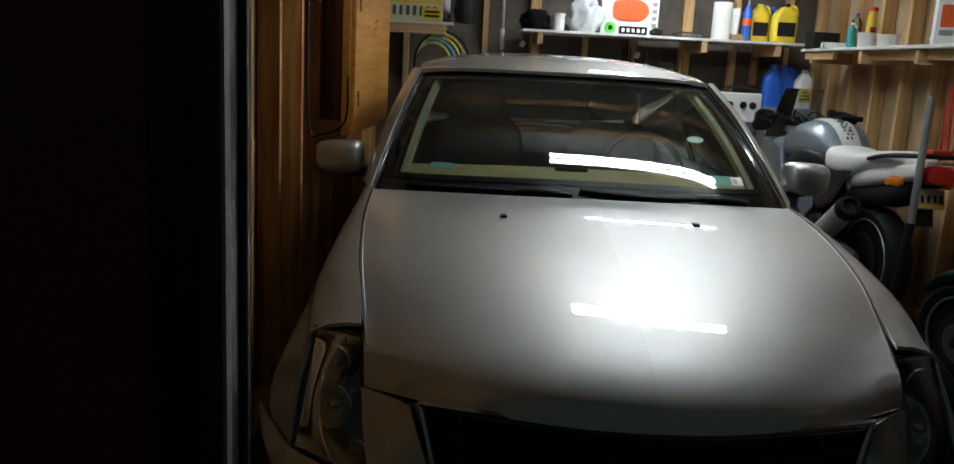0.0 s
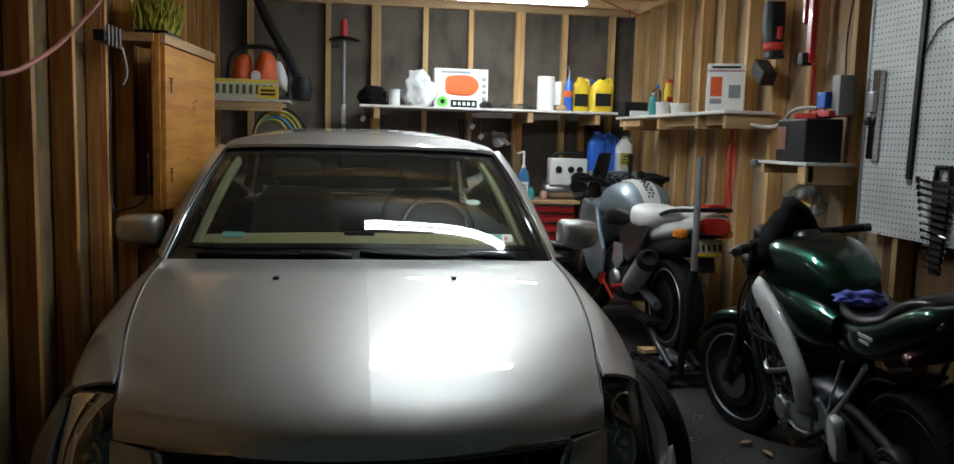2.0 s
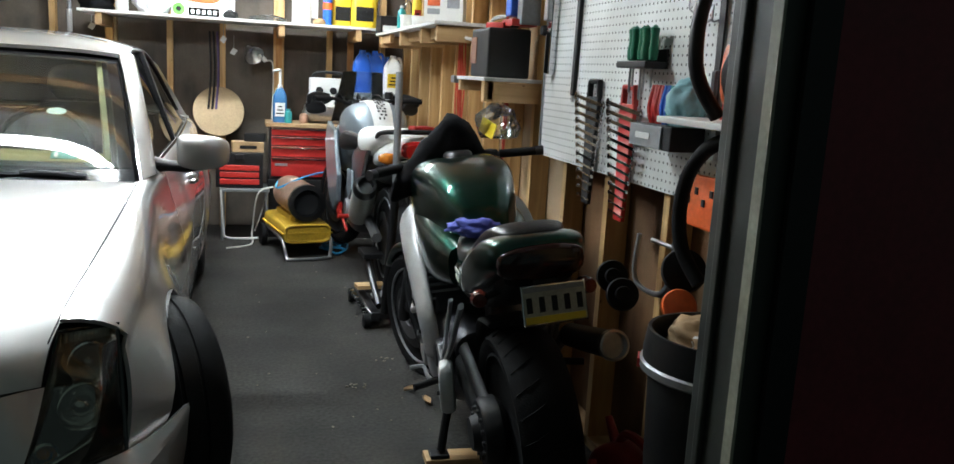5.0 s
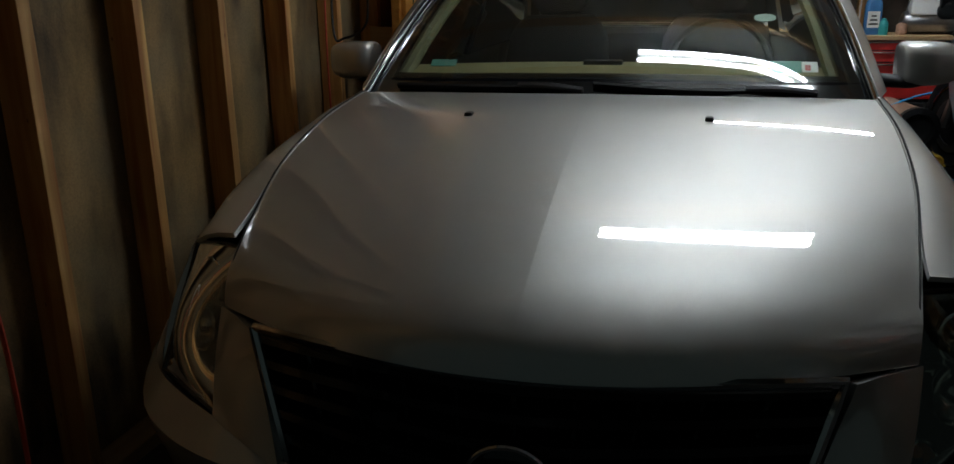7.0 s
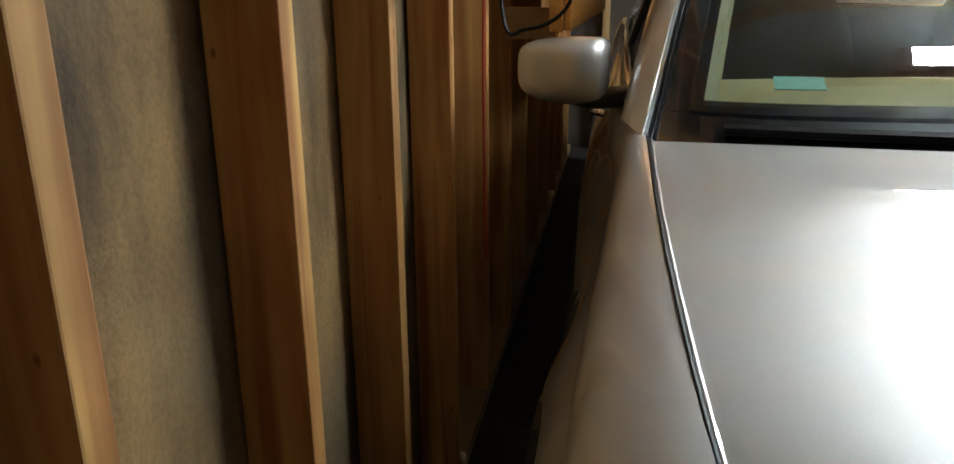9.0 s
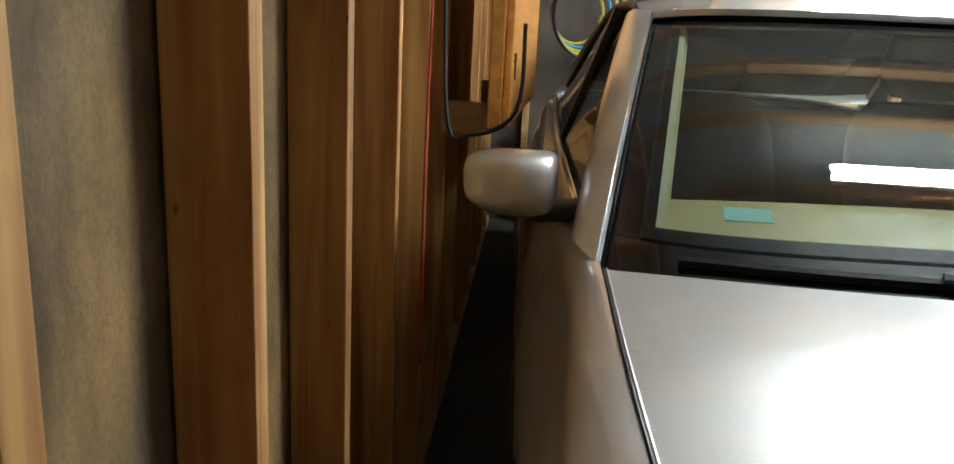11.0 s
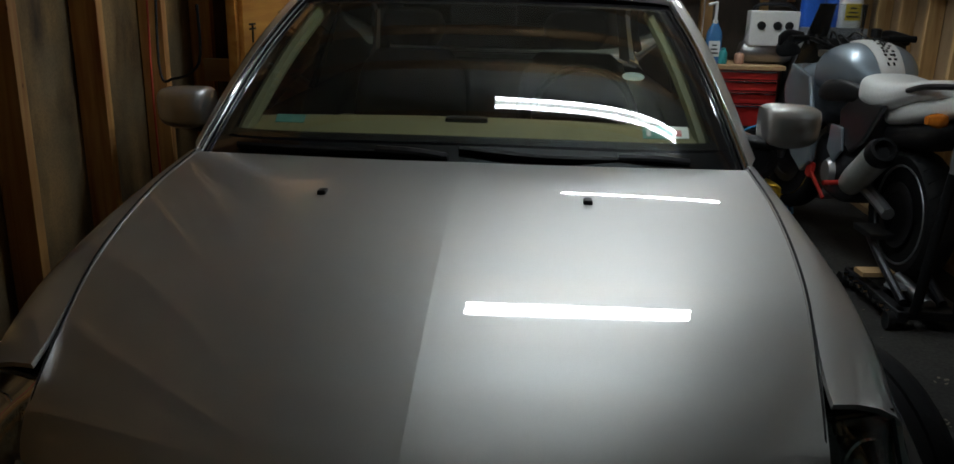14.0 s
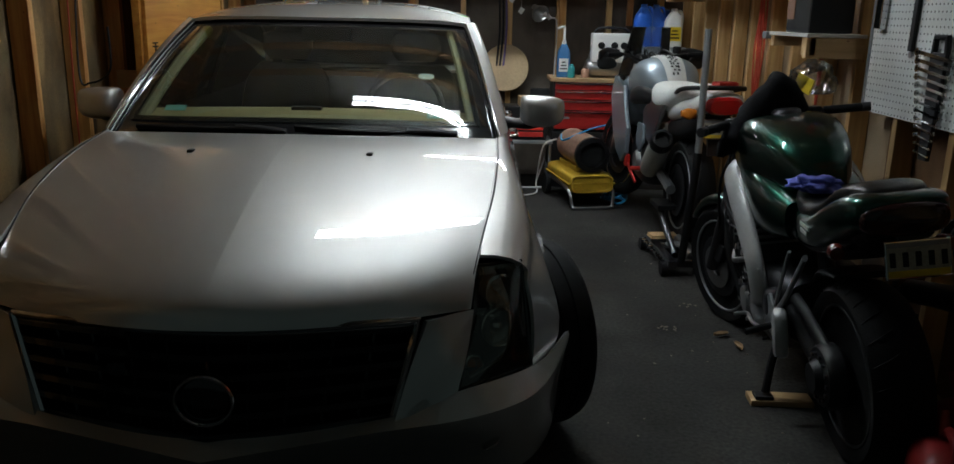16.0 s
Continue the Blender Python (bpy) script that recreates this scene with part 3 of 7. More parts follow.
for sx in (1, -1):
    flip = (lambda b: b) if sx > 0 else mirror
    part("fender", flip(shell(-0.548, 0.775, 60, low=lambda y: 0.37 if y < -0.36 else 0, skew=0.16, lip=0.056)), PAINT, car, smooth=True)
    for nm, y0, y1 in (("front_door", 0.783, 1.79), ("rear_door", 1.798, 2.68)):
        dr = part(nm, flip(shell(y0, y1, 24)), PAINT, car, smooth=True)
        yh = y1 - 0.16
        bm = tube([(body_x(yh, 0.8) + 0.004, yh - 0.11, 0.80), (body_x(yh, 0.8) + 0.04, yh - 0.08, 0.805), (body_x(yh, 0.8) + 0.042, yh + 0.07, 0.81), (body_x(yh, 0.8) + 0.004, yh + 0.1, 0.81)], 0.011, 8)
        part("handle", flip(bm), CHROME, dr, "bright door handle", smooth=True)
    part("quarter_panel", flip(shell(2.688, 3.92, 44)), PAINT, car, smooth=True)
    part("shut_line", tube([Vector((sx * hood_e(k / 20)[0], hood_e(k / 20)[1], hood_e(k / 20)[2] + 0.0135)) for k in range(0, 19)], 0.0030, 6, steps=1), BLACK, car)
    part("hood_lip", tube([Vector((sx * (hood_e(k / 20)[0] - 0.006), hood_e(k / 20)[1] - 0.001, hood_e(k / 20)[2] + 0.0125)) for k in range(0, 19)], 0.0030, 6, steps=1), PAINT, hood, smooth=True)
    part("sill", flip(box((0.85, 1.42, 0.20), (0.09, 2.1, 0.07))), BLACK, car, bevel=0.015)

# the trunk, rear and underside
bm = grid(lambda u, v: Vector(((2 * u - 1) * (0.785 - 0.12 * v**2), 3.12 + 0.80 * v, 1.05 - 0.06 * v**2 - 0.075 * abs(2 * u - 1) ** 3)), 24, 10)
part("trunk_lid", thicken(bm, -0.012), PAINT, car, smooth=True)
bm = grid(lambda u, v: Vector(((2 * u - 1) * (0.76 + 0.05 * math.sin(v * 3)), 3.93 + 0.04 * math.sin(v * 3.1) - 0.14 * abs(2 * u - 1) ** 4, 0.22 + 0.76 * v)), 24, 10)
part("rear_bumper", thicken(bm, -0.012), PAINT, car, smooth=True)
part("underbody", box((0, 1.62, 0.32), (1.34, 4.36, 0.22)), BLACK, car)
bm = box((0, 0.0, 0.60), (1.0, 1.0, 0.3))
part("engine_cover", bm, BLACK, car)

# glasshouse
ws_b, ws_t = 0.35, 1.09


def ws_point(u, v, grow=0.0):
    a = 2 * u - 1
    w = 0.786 + (0.640 - 0.786) * v
    y = (ws_b + (ws_t - ws_b) * v) - 0.06 + 0.03 * a * a + 0.10 * a ** 6 * (1 - 0.4 * v)
    z = 0.940 + (1.375 - 0.940) * v + 0.035 * math.sin(math.pi * v) + 0.012 * (1 - a * a)
    return Vector((a * (w + grow), y, z))


bm = grid(lambda u, v: ws_point(0.035 + 0.93 * u, 0.10 + 0.86 * v), 36, 18)
part("windshield", bm, GLASS, car, "greenish windshield reflecting the tube light", smooth="all").visible_shadow = False
for a0, a1, b0, b1 in ((0, 1, 0.0, 0.135), (0, 1, 0.95, 1.0), (0, 0.05, 0.1, 0.96), (0.95, 1, 0.1, 0.96)):
    bm = grid(lambda u, v: ws_point(a0 + (a1 - a0) * u, b0 + (b1 - b0) * v) + Vector((0, 0.004, -0.004)), 24, 8)
    part("black_band", bm, GLOSS_BLACK, car, smooth="all")
for sx in (-1, 1):
    bm = tube([ws_point(0.5 + sx * (0.5 + 0.003), k) + Vector((0, -0.004, 0.012)) for k in (0, 0.25, 0.5, 0.75, 1)], 0.007, 6)
    part("windshield_trim", bm, CHROME, car, smooth=True)
    flip = (lambda b: b) if sx > 0 else mirror

    def pillar(u, v):
        p = ws_point(1.0, v)
        q = Vector((0.80 + (0.67 - 0.80) * v, p.y + 0.13 + 0.12 * (1 - v) * 0.6, p.z + 0.005 - 0.03 * v))
        r = p.lerp(q, u)
        return r + Vector((0.022 * math.sin(math.pi * u), 0, 0.016 * math.sin(math.pi * u)))

    part("pillar", flip(thicken(grid(pillar, 8, 14), -0.02)), PAINT, car, smooth=True)
    # side glass
    roof_edge = table_line([(0.70, 0.80, 0.99), (0.95, 0.728, 1.22), (1.2, 0.662, 1.372), (1.7, 0.645, 1.412), (2.2, 0.645, 1.39), (2.6, 0.675, 1.27), (2.95, 0.755, 1.04)])
    for g0, g1 in ((0.74, 1.77), (1.83, 2.90)):
        bm = grid(lambda u, v: Vector((lambda y: (top_line(y)[0] + (roof_edge(y)[0] - top_line(y)[0]) * v, y, top_line(y)[1] + (roof_edge(y)[1] - top_line(y)[1]) * v))(g0 + (g1 - g0) * u)), 18, 6)
        part("side_window", flip(bm), SIDE_GLASS, car, smooth="all")
    bm = box((0.735, 1.80, 1.19), (0.02, 0.07, 0.46), (0, -19, 0))
    part("door_post", flip(bm), BLACK, car)
    part("belt_trim", flip(tube([(top_line(y)[0] + 0.012, y, top_line(y)[1] + 0.006) for y in (0.78, 1.3, 1.9, 2.5, 2.9)], 0.008, 6)), CHROME, car, smooth=True)
    part("window_trim", flip(tube([(roof_edge(y)[0] + 0.008, y, roof_edge(y)[1]) for y in (0.78, 0.95, 1.25, 1.7, 2.2, 2.6, 2.9)], 0.009, 6)), BLACK, car, smooth=True)

roof_c = table_line([(1.0, 1.385), (1.12, 1.415), (1.35, 1.452), (1.8, 1.478), (2.3, 1.46), (2.6, 1.425)])


def roof_point(u, v):
    a = 2 * u - 1
    y = 1.035 + 1.525 * v + (0.03 * a * a + 0.06 * a ** 6) * (1 - v)
    ex, ez = roof_edge(max(1.2, y))
    zc = roof_c(y)[0]
    return Vector((a * ex, y, zc - (zc - ez) * abs(a) ** 3.2))


part("roof", thicken(grid(roof_point, 30, 24), -0.015), PAINT, car, "silver roof", smooth=True)
bm = grid(lambda u, v: Vector(((2 * u - 1) * (0.62 + 0.12 * v), 2.56 + 0.60 * v + 0.05 * (2 * u - 1) ** 2 * 0, 1.425 - 0.385 * v - 0.05 * (2 * u - 1) ** 2 * (1 - v))), 18, 8)
part("rear_window", bm, SIDE_GLASS, car, smooth="all")
for sx in (-1, 1):
    flip = (lambda b: b) if sx > 0 else mirror
    bm = thicken(grid(lambda u, v: Vector((0.62 + 0.11 * v + (0.045 + 0.02 * v) * u, 2.54 + 0.62 * v + 0.10 * u, 1.375 - 0.34 * v - 0.03 * u)), 4, 8), -0.02)
    part("rear_pillar", flip(bm), PAINT, car, smooth=True)

# cabin
HEADLINER = plain("grey_headliner", (0.09, 0.09, 0.075), 0.9, bump=0.04)
part("headliner", thicken(grid(lambda u, v: roof_point(0.02 + 0.96 * u, 0.02 + 0.94 * v) + Vector((0, 0, -0.03)), 16, 12), -0.006), HEADLINER, car, smooth=True)
for sx in (-1, 1):
    flip = (lambda b: b) if sx > 0 else mirror
    bm = thicken(grid(lambda u, v: Vector((0.585 + 0.10 * v + (0.05 + 0.02 * v) * u, 2.50 + 0.62 * v + 0.06 * u, 1.37 - 0.34 * v - 0.03 * u)), 4, 8), -0.01)
    part("pillar_cover", flip(bm), HEADLINER, car, smooth=True)
cab = part("dashboard", thicken(grid(lambda u, v: Vector(((2 * u - 1) * 0.70, 0.47 + 0.30 * v, 0.935 + 0.035 * math.sin(v * 2.9) + 0.015 * (1 - (2 * u - 1) ** 2))), 20, 10), -0.05), BEIGE, car, "tan dashboard", smooth=True)
part("dash_top", thicken(grid(lambda u, v: Vector(((2 * u - 1) * 0.66, 0.38 + 0.14 * v, 0.935 + 0.012 * v + 0.02 * (1 - (2 * u - 1) ** 2))), 16, 4), -0.02), BLACK, car, smooth=True)
part("dash_vent", tube([(-0.15, 0.60, 1.0), (0.1, 0.585, 1.006), (0.35, 0.60, 1.0)], 0.008, 6, flat=0.4), BLACK, cab)
part("firewall", box((0, 0.92, 0.70), (1.4, 0.05, 0.52)), BLACK, car)
part("cabin_floor", box((0, 1.9, 0.46), (1.5, 2.0, 0.06)), BLACK, car)
for sx in (-1, 1):
    bm = tube([ws_point(0.5 + sx * 0.448, k) + Vector((0, 0.04, -0.03)) for k in (0.10, 0.35, 0.6, 0.85, 0.98)], 0.024, 8)
    part("pillar_trim", bm, TRIM_TAN, car, smooth=True)
    st = part("front_seat", loft([(sx * 0.36, 1.62, 0.62, 0.24, 0.09), (sx * 0.36, 1.72, 0.85, 0.25, 0.085), (sx * 0.36, 1.82, 1.06, 0.23, 0.075), (sx * 0.36, 1.86, 1.15, 0.16, 0.05)], 3, 20, axis="z"), SEAT_GREY, car, smooth=True)
    part("head_rest", loft([(sx * 0.36, 1.84, 1.17, 0.10, 0.05), (sx * 0.36, 1.85, 1.23, 0.14, 0.06), (sx * 0.36, 1.86, 1.31, 0.12, 0.05), (sx * 0.36, 1.86, 1.33, 0.05, 0.02)], 3, 18, axis="z"), SEAT_GREY, st, smooth=True)
    part("seat_base", box((sx * 0.36, 1.42, 0.60), (0.5, 0.5, 0.16)), SEAT_GREY, st, bevel=0.05)
part("rear_seat", box((0, 2.45, 0.82), (1.3, 0.16, 0.5), (-18, 0, 0)), SEAT_GREY, car, bevel=0.05)
bm = bmesh.new()
for k in range(24):
    a0, a1 = 2 * math.pi * k / 24, 2 * math.pi * (k + 1) / 24
    m = pose(0.36, 1.03, 0.99, 68, 0, 0)
    rod(m @ Vector((0.18 * math.cos(a0), 0.18 * math.sin(a0), 0)), m @ Vector((0.18 * math.cos(a1), 0.18 * math.sin(a1), 0)), 0.015, n=8, bm=bm)
m = pose(0.36, 1.03, 0.99, 68, 0, 0)
rod(m @ Vector((-0.18, 0, 0)), m @ Vector((0.18, 0, 0)), 0.02, n=8, bm=bm)
rod(m @ Vector((0, 0, 0)), m @ Vector((0, 0, -0.25)), 0.03, n=8, bm=bm)
part("steering_wheel", bm, BLACK, car)
part("inner_mirror", box((0.0, 1.02, 1.335), (0.23, 0.03, 0.065), (10, 0, 0)), BLACK, car, bevel=0.012)
part("sun_sensor", box((-0.02, 0.60, 1.03), (0.13, 0.05, 0.03)), BLACK, cab, bevel=0.01)
# stickers behind the glass
for u, v, w, h, mat in ((0.855, 0.185, 0.085, 0.055, STICKER), (0.900, 0.185, 0.045, 0.05, WHITE), (0.150, 0.195, 0.085, 0.034, STICKER)):
    p = ws_point(u, v) + Vector((0, 0.012, -0.008))
    s = part("sticker", box((0, 0, 0), (w, 0.002, h), (-58, 0, 0)), mat, car)
    s.location = p
for u, w, mat in ((0.838, 0.012, WHITE), (0.86, 0.012, WHITE), (0.896, 0.016, RED_PLASTIC)):
    s = part("sticker_mark", box((0, 0, 0), (w, 0.002, 0.026), (-58, 0, 0)), mat, car)
    s.location = ws_point(u, 0.185) + Vector((0, 0.0095, -0.010))

oval = part("sticker", lathe([(0.001, 0.001), (0.034, 0.001), (0.034, -0.001), (0.001, -0.001)], pose(0, 0, 0, 32, 0, 0) @ Matrix.Diagonal((1, 0.62, 1, 1)), 20), plain("pale_oval", (0.30, 0.40, 0.36), 0.6), car, "pale oval sticker")
oval.location = ws_point(0.835, 0.46) + Vector((0, 0.012, -0.008))
# wipers
for pts in ([(0.62, 0.395, 0.968), (0.42, 0.355, 0.972), (0.20, 0.325, 0.978), (-0.02, 0.345, 0.99)], [(-0.05, 0.325, 0.976), (-0.25, 0.33, 0.978), (-0.47, 0.345, 0.978), (-0.66, 0.385, 0.975)]):
    wp = part("wiper", tube(pts, 0.009, 6, flat=1.6), BLACK, car)
    part("wiper_arm", tube([Vector(pts[0]) + Vector((0, -0.02, 0.004)), (Vector(pts[1]) + Vector(pts[0])) / 2 + Vector((0, -0.02, 0.014)), Vector(pts[1]) + Vector((0, -0.002, 0.012))], 0.011, 6, flat=0.7), DARK_METAL, wp)

# nose: grille, lamps, bumper


def grille_point(u, v, deep=0.0):
    a = 2 * u - 1
    t = Vector((a * 0.545, -0.955 + 0.115 * abs(a) ** 1.5, 0.640 + 0.004 * (1 - abs(a))))
    b = Vector((a * 0.470, -0.985 + 0.105 * abs(a) ** 1.5, 0.345 - 0.02 * (1 - abs(a))))
    return b.lerp(t, v) + Vector((0, deep, 0))


gr = part("grille", thicken(grid(lambda u, v: grille_point(u, v, 0.07), 20, 8), 0.01), BLACK, car, "black grille behind a ring badge")
for k in range(6):
    v = 0.08 + 0.168 * k
    bm = rings([[grille_point(i / 16, v, -0.0) + Vector((0, dy, dz)) for dy, dz in ((0.0, -0.008), (0.0, 0.010), (0.05, 0.014), (0.05, -0.002))] for i in range(17)])
    part("slat", bm, GLOSS_BLACK, gr, smooth=True)
for k in range(9):
    u = 0.1 + 0.1 * k
    part("upright", rod(grille_point(u, 0.02, 0.03), grille_point(u, 0.98, 0.03), 0.005, n=6), GLOSS_BLACK, gr)
edge = [grille_point(i / 20, 1.0) for i in range(21)] + [grille_point(1, 1 - i / 6) for i in range(1, 7)] + [grille_point(1 - i / 20, 0) for i in range(1, 21)] + [grille_point(0, i / 6) for i in range(1, 7)]
part("grille_surround", tube(edge, 0.009, 6, steps=1), CHROME, gr, "thin bright surround", smooth=True)
bm = grid(lambda u, v: grille_point(0.02 + 0.96 * u, 1.0) + Vector((0, -0.008 + 0.028 * v, -0.012 + 0.006 * v)), 24, 2)
part("top_strip", thicken(bm, 0.004), CHROME, gr, "bright strip along the top of the grille", smooth=True)
crest = grille_point(0.27, 0.62, -0.006)
part("crest", prism([(-0.022, 0.014), (0.022, 0.014), (0.018, -0.012), (0, -0.022), (-0.018, -0.012)], 0.006, Matrix.Translation(crest) @ pose(0, 0, 0, 90, 0, 8)), DARK_METAL, gr)
lg = grille_point(0.5, 0.42, -0.015)
bm = bmesh.new()
for k in range(28):
    a0, a1 = 2 * math.pi * k / 28, 2 * math.pi * (k + 1) / 28
    rod(lg + Vector((0.075 * math.cos(a0), 0, 0.068 * math.sin(a0))), lg + Vector((0.075 * math.cos(a1), 0, 0.068 * math.sin(a1))), 0.005, n=6, bm=bm)
part("badge_ring", bm, CHROME, gr, "bright ring badge", smooth=True)
part("badge", lathe([(0.001, 0.0), (0.045, 0.002), (0.062, -0.006)], Matrix.Translation(lg) @ pose(0, 0, 0, 90)), GLOSS_BLACK, gr, smooth=True)


def bil(p00, p10, p11, p01, bulge=(0, 0, 0)):
    p00, p10, p11, p01, bu = map(Vector, (p00, p10, p11, p01, bulge))
    return lambda u, v: p00.lerp(p10, u).lerp(p01.lerp(p11, u), v) + bu * (math.sin(math.pi * u) * math.sin(math.pi * v))


LAMP_CHROME = plain("lamp_chrome", (0.82, 0.82, 0.80), 0.13, 1.0, bump=0.03, scale=6)
LAMP_DARK = plain("lamp_housing_grey", (0.035, 0.035, 0.036), 0.3, 0.3, bump=0.02, scale=6)
HL = [(0.655, -0.835, 0.43), (0.866, -0.705, 0.452), (0.832, -0.558, 0.727), (0.702, -0.600, 0.720)]
bump_top = table_line([(0, -0.985, 0.330), (0.47, -0.885, 0.358), (0.655, -0.836, 0.422), (0.80, -0.755, 0.436), (0.87, -0.70, 0.449), (0.935, -0.60, 0.460), (0.980, -0.485, 0.470)])
bump_mid = table_line([(0, -1.035, 0.310), (0.47, -0.918, 0.346), (0.66, -0.892, 0.368), (0.80, -0.822, 0.378), (0.88, -0.748, 0.396), (0.945, -0.62, 0.432), (0.986, -0.485, 0.464)])


def bumper_point(a, v):
    """a: how far out, v: from the top edge down to the chin, a narrow ledge above a recessed face."""
    s = abs(a)
    x = 0.985 * s
    y0, z0 = bump_top(x)
    y1, z1 = bump_mid(x)
    if v < 0.3:
        k = v / 0.3
        return Vector((math.copysign(x, a), y0 + (y1 - y0) * k, z0 + (z1 - z0) * k))
    k = (v - 0.3) / 0.7
    return Vector((math.copysign(x - 0.03 * k * s**3, a), y1 + 0.03 * math.sin(k * 2.6) + 0.05 * k * k, z1 + (0.14 - z1) * k))


bmp = part("front_bumper", thicken(grid(lambda u, v: bumper_point(2 * u - 1, v), 64, 14), -0.015), PAINT, car, smooth=True)
for sx in (1, -1):
    flip = (lambda b: b) if sx > 0 else mirror
    pin = thicken(grid(bil((0.478, -0.888, 0.352), (0.652, -0.836, 0.424), (0.682, -0.700, 0.616), (0.556, -0.806, 0.624), (0.008, -0.014, 0)), 10, 10), -0.02)
    pn = part("nose_panel", flip(pin), PAINT, car, smooth=True)
    nf = bil((0.478, -0.888, 0.352), (0.652, -0.836, 0.424), (0.682, -0.700, 0.616), (0.556, -0.806, 0.624), (0.008, -0.014, 0))
    hk = [nf(u, v) + Vector((0.0, -0.001, 0)) for u, v in ((0.40, 0.50), (0.62, 0.50), (0.66, 0.82), (0.44, 0.82), (0.40, 0.50))]
    part("hook_cover", flip(tube(hk, 0.002, 5, steps=1)), BLACK, pn)
    hl = part("headlight", flip(thicken(grid(bil(*HL, (0.03, -0.045, 0.0)), 14, 14), 0.004)), LENS, car, "clear headlight lens over round chrome reflectors", smooth=True)
    hl.visible_shadow = False
    lf = bil(*[Vector(p) for p in HL], (0.018, -0.027, 0.0))
    back = bil(*[Vector(p) for p in HL])
    hs = grid(lambda u, v: back(u, v) + Vector((-0.35, 0.9, -0.1)) * (0.012 + 0.085 * min(1, 6 * u * (1 - u)) * min(1, 6 * v * (1 - v))), 14, 14)
    part("lamp_housing", flip(thicken(hs, 0.006)), LAMP_DARK, hl, smooth=True)
    rim = [back(0, i / 6) for i in range(7)] + [back(i / 6, 1) for i in range(1, 7)] + [back(1, 1 - i / 6) for i in range(1, 7)] + [back(1 - i / 6, 0) for i in range(1, 6)]
    rim.append(rim[0])
    part("lamp_rim", flip(tube(rim, 0.0055, 6, steps=1)), GLOSS_BLACK, hl)
    aim = Vector((0.42, -1, 0.22)).to_track_quat("Z", "Y").to_matrix().to_4x4()
    for u, v, r, nm in ((0.56, 0.72, 0.047, "high_beam"), (0.50, 0.42, 0.052, "projector"), (0.22, 0.13, 0.026, "turn_lamp")):
        mm = Matrix.Translation(lf(u, v) + Vector((-0.012, 0.032, 0))) @ aim
        rf = part(nm, flip(lathe([(0.45 * r, -0.05), (0.80 * r, -0.025), (0.98 * r, 0.0), (1.12 * r, 0.004), (1.16 * r, -0.002), (1.16 * r, -0.05)], mm, 28)), LAMP_CHROME, hl, smooth=True)
        part("chrome_ring", flip(tube([mm @ Vector((1.05 * r * math.cos(a * math.pi / 12), 1.05 * r * math.sin(a * math.pi / 12), 0.004)) for a in range(25)], 0.0045, 6, steps=1)), LAMP_CHROME, rf, smooth=True)
        part("bulb", flip(lathe([(0.001, 0.004), (0.3 * r, 0.0), (0.52 * r, -0.014), (0.58 * r, -0.045)], mm, 20)), CHROME if nm != "turn_lamp" else AMBER, rf, smooth=True)
    part("bezel", flip(tube([lf(0.12, 0.06) + Vector((0, 0.022, 0)), lf(0.45, 0.13) + Vector((0, 0.03, 0)), lf(0.75, 0.22) + Vector((0, 0.03, 0)), lf(0.92, 0.33) + Vector((0, 0.025, 0))], 0.007, 6, flat=0.5)), LAMP_CHROME, hl, smooth=True)
    part("bezel", flip(tube([lf(0.10, 0.60) + Vector((0, 0.02, 0)), lf(0.24, 0.58) + Vector((0, 0.032, 0)), lf(0.34, 0.54) + Vector((0, 0.035, 0))], 0.010, 6, flat=0.5)), LAMP_CHROME, hl, smooth=True)
    part("bezel", flip(tube([lf(0.90, 0.90) + Vector((0, 0.018, 0)), lf(0.93, 0.66) + Vector((0, 0.02, 0)), lf(0.92, 0.42) + Vector((0, 0.02, 0))], 0.006, 6, flat=0.6)), LAMP_CHROME, hl, smooth=True)
    for k in range(12):
        u = 0.10 + 0.066 * k
        part("reflector_rib", flip(rod(lf(u, 0.975) + Vector((0, 0.006, 0.0)), lf(u, 0.91) + Vector((0, 0.012, -0.002)), 0.0042, n=5)), LAMP_CHROME, hl, smooth=True)
    part("side_marker", flip(thicken(grid(lambda u, v: bumper_point(0.915 + 0.06 * u, 0.42 + 0.07 * v) + Vector((0.004, -0.002, 0)), 6, 3), 0.006)), AMBER, bmp, "amber side marker")
    part("air_intake", flip(thicken(grid(lambda u, v: bumper_point(0.66 + 0.20 * u, 0.42 + 0.30 * v) + Vector((0.002, -0.004, 0)), 8, 4), 0.006)), BLACK, bmp)
    part("fog_lamp", flip(lathe([(0.001, 0.01), (0.03, 0.008), (0.042, 0)], Matrix.Translation(bumper_point(0.76, 0.56) + Vector((0, -0.005, 0))) @ Vector((0.5, -1, 0)).to_track_quat("Z", "Y").to_matrix().to_4x4(), 18)), LENS, bmp)
    # door mirror
    mr = part("door_mirror", flip(loft([(0.895, 0.735, 1.035, 0.035, 0.05), (0.915, 0.715, 1.032, 0.062, 0.066), (0.99, 0.715, 1.03, 0.07, 0.068), (1.05, 0.735, 1.03, 0.06, 0.06), (1.085, 0.765, 1.03, 0.035, 0.042), (1.095, 0.785, 1.03, 0.008, 0.01)], 3.2, 24, axis="x")), PAINT, car, "silver door mirror", smooth=True)
    mr.location.x = 0.035 if sx < 0 else 0.0
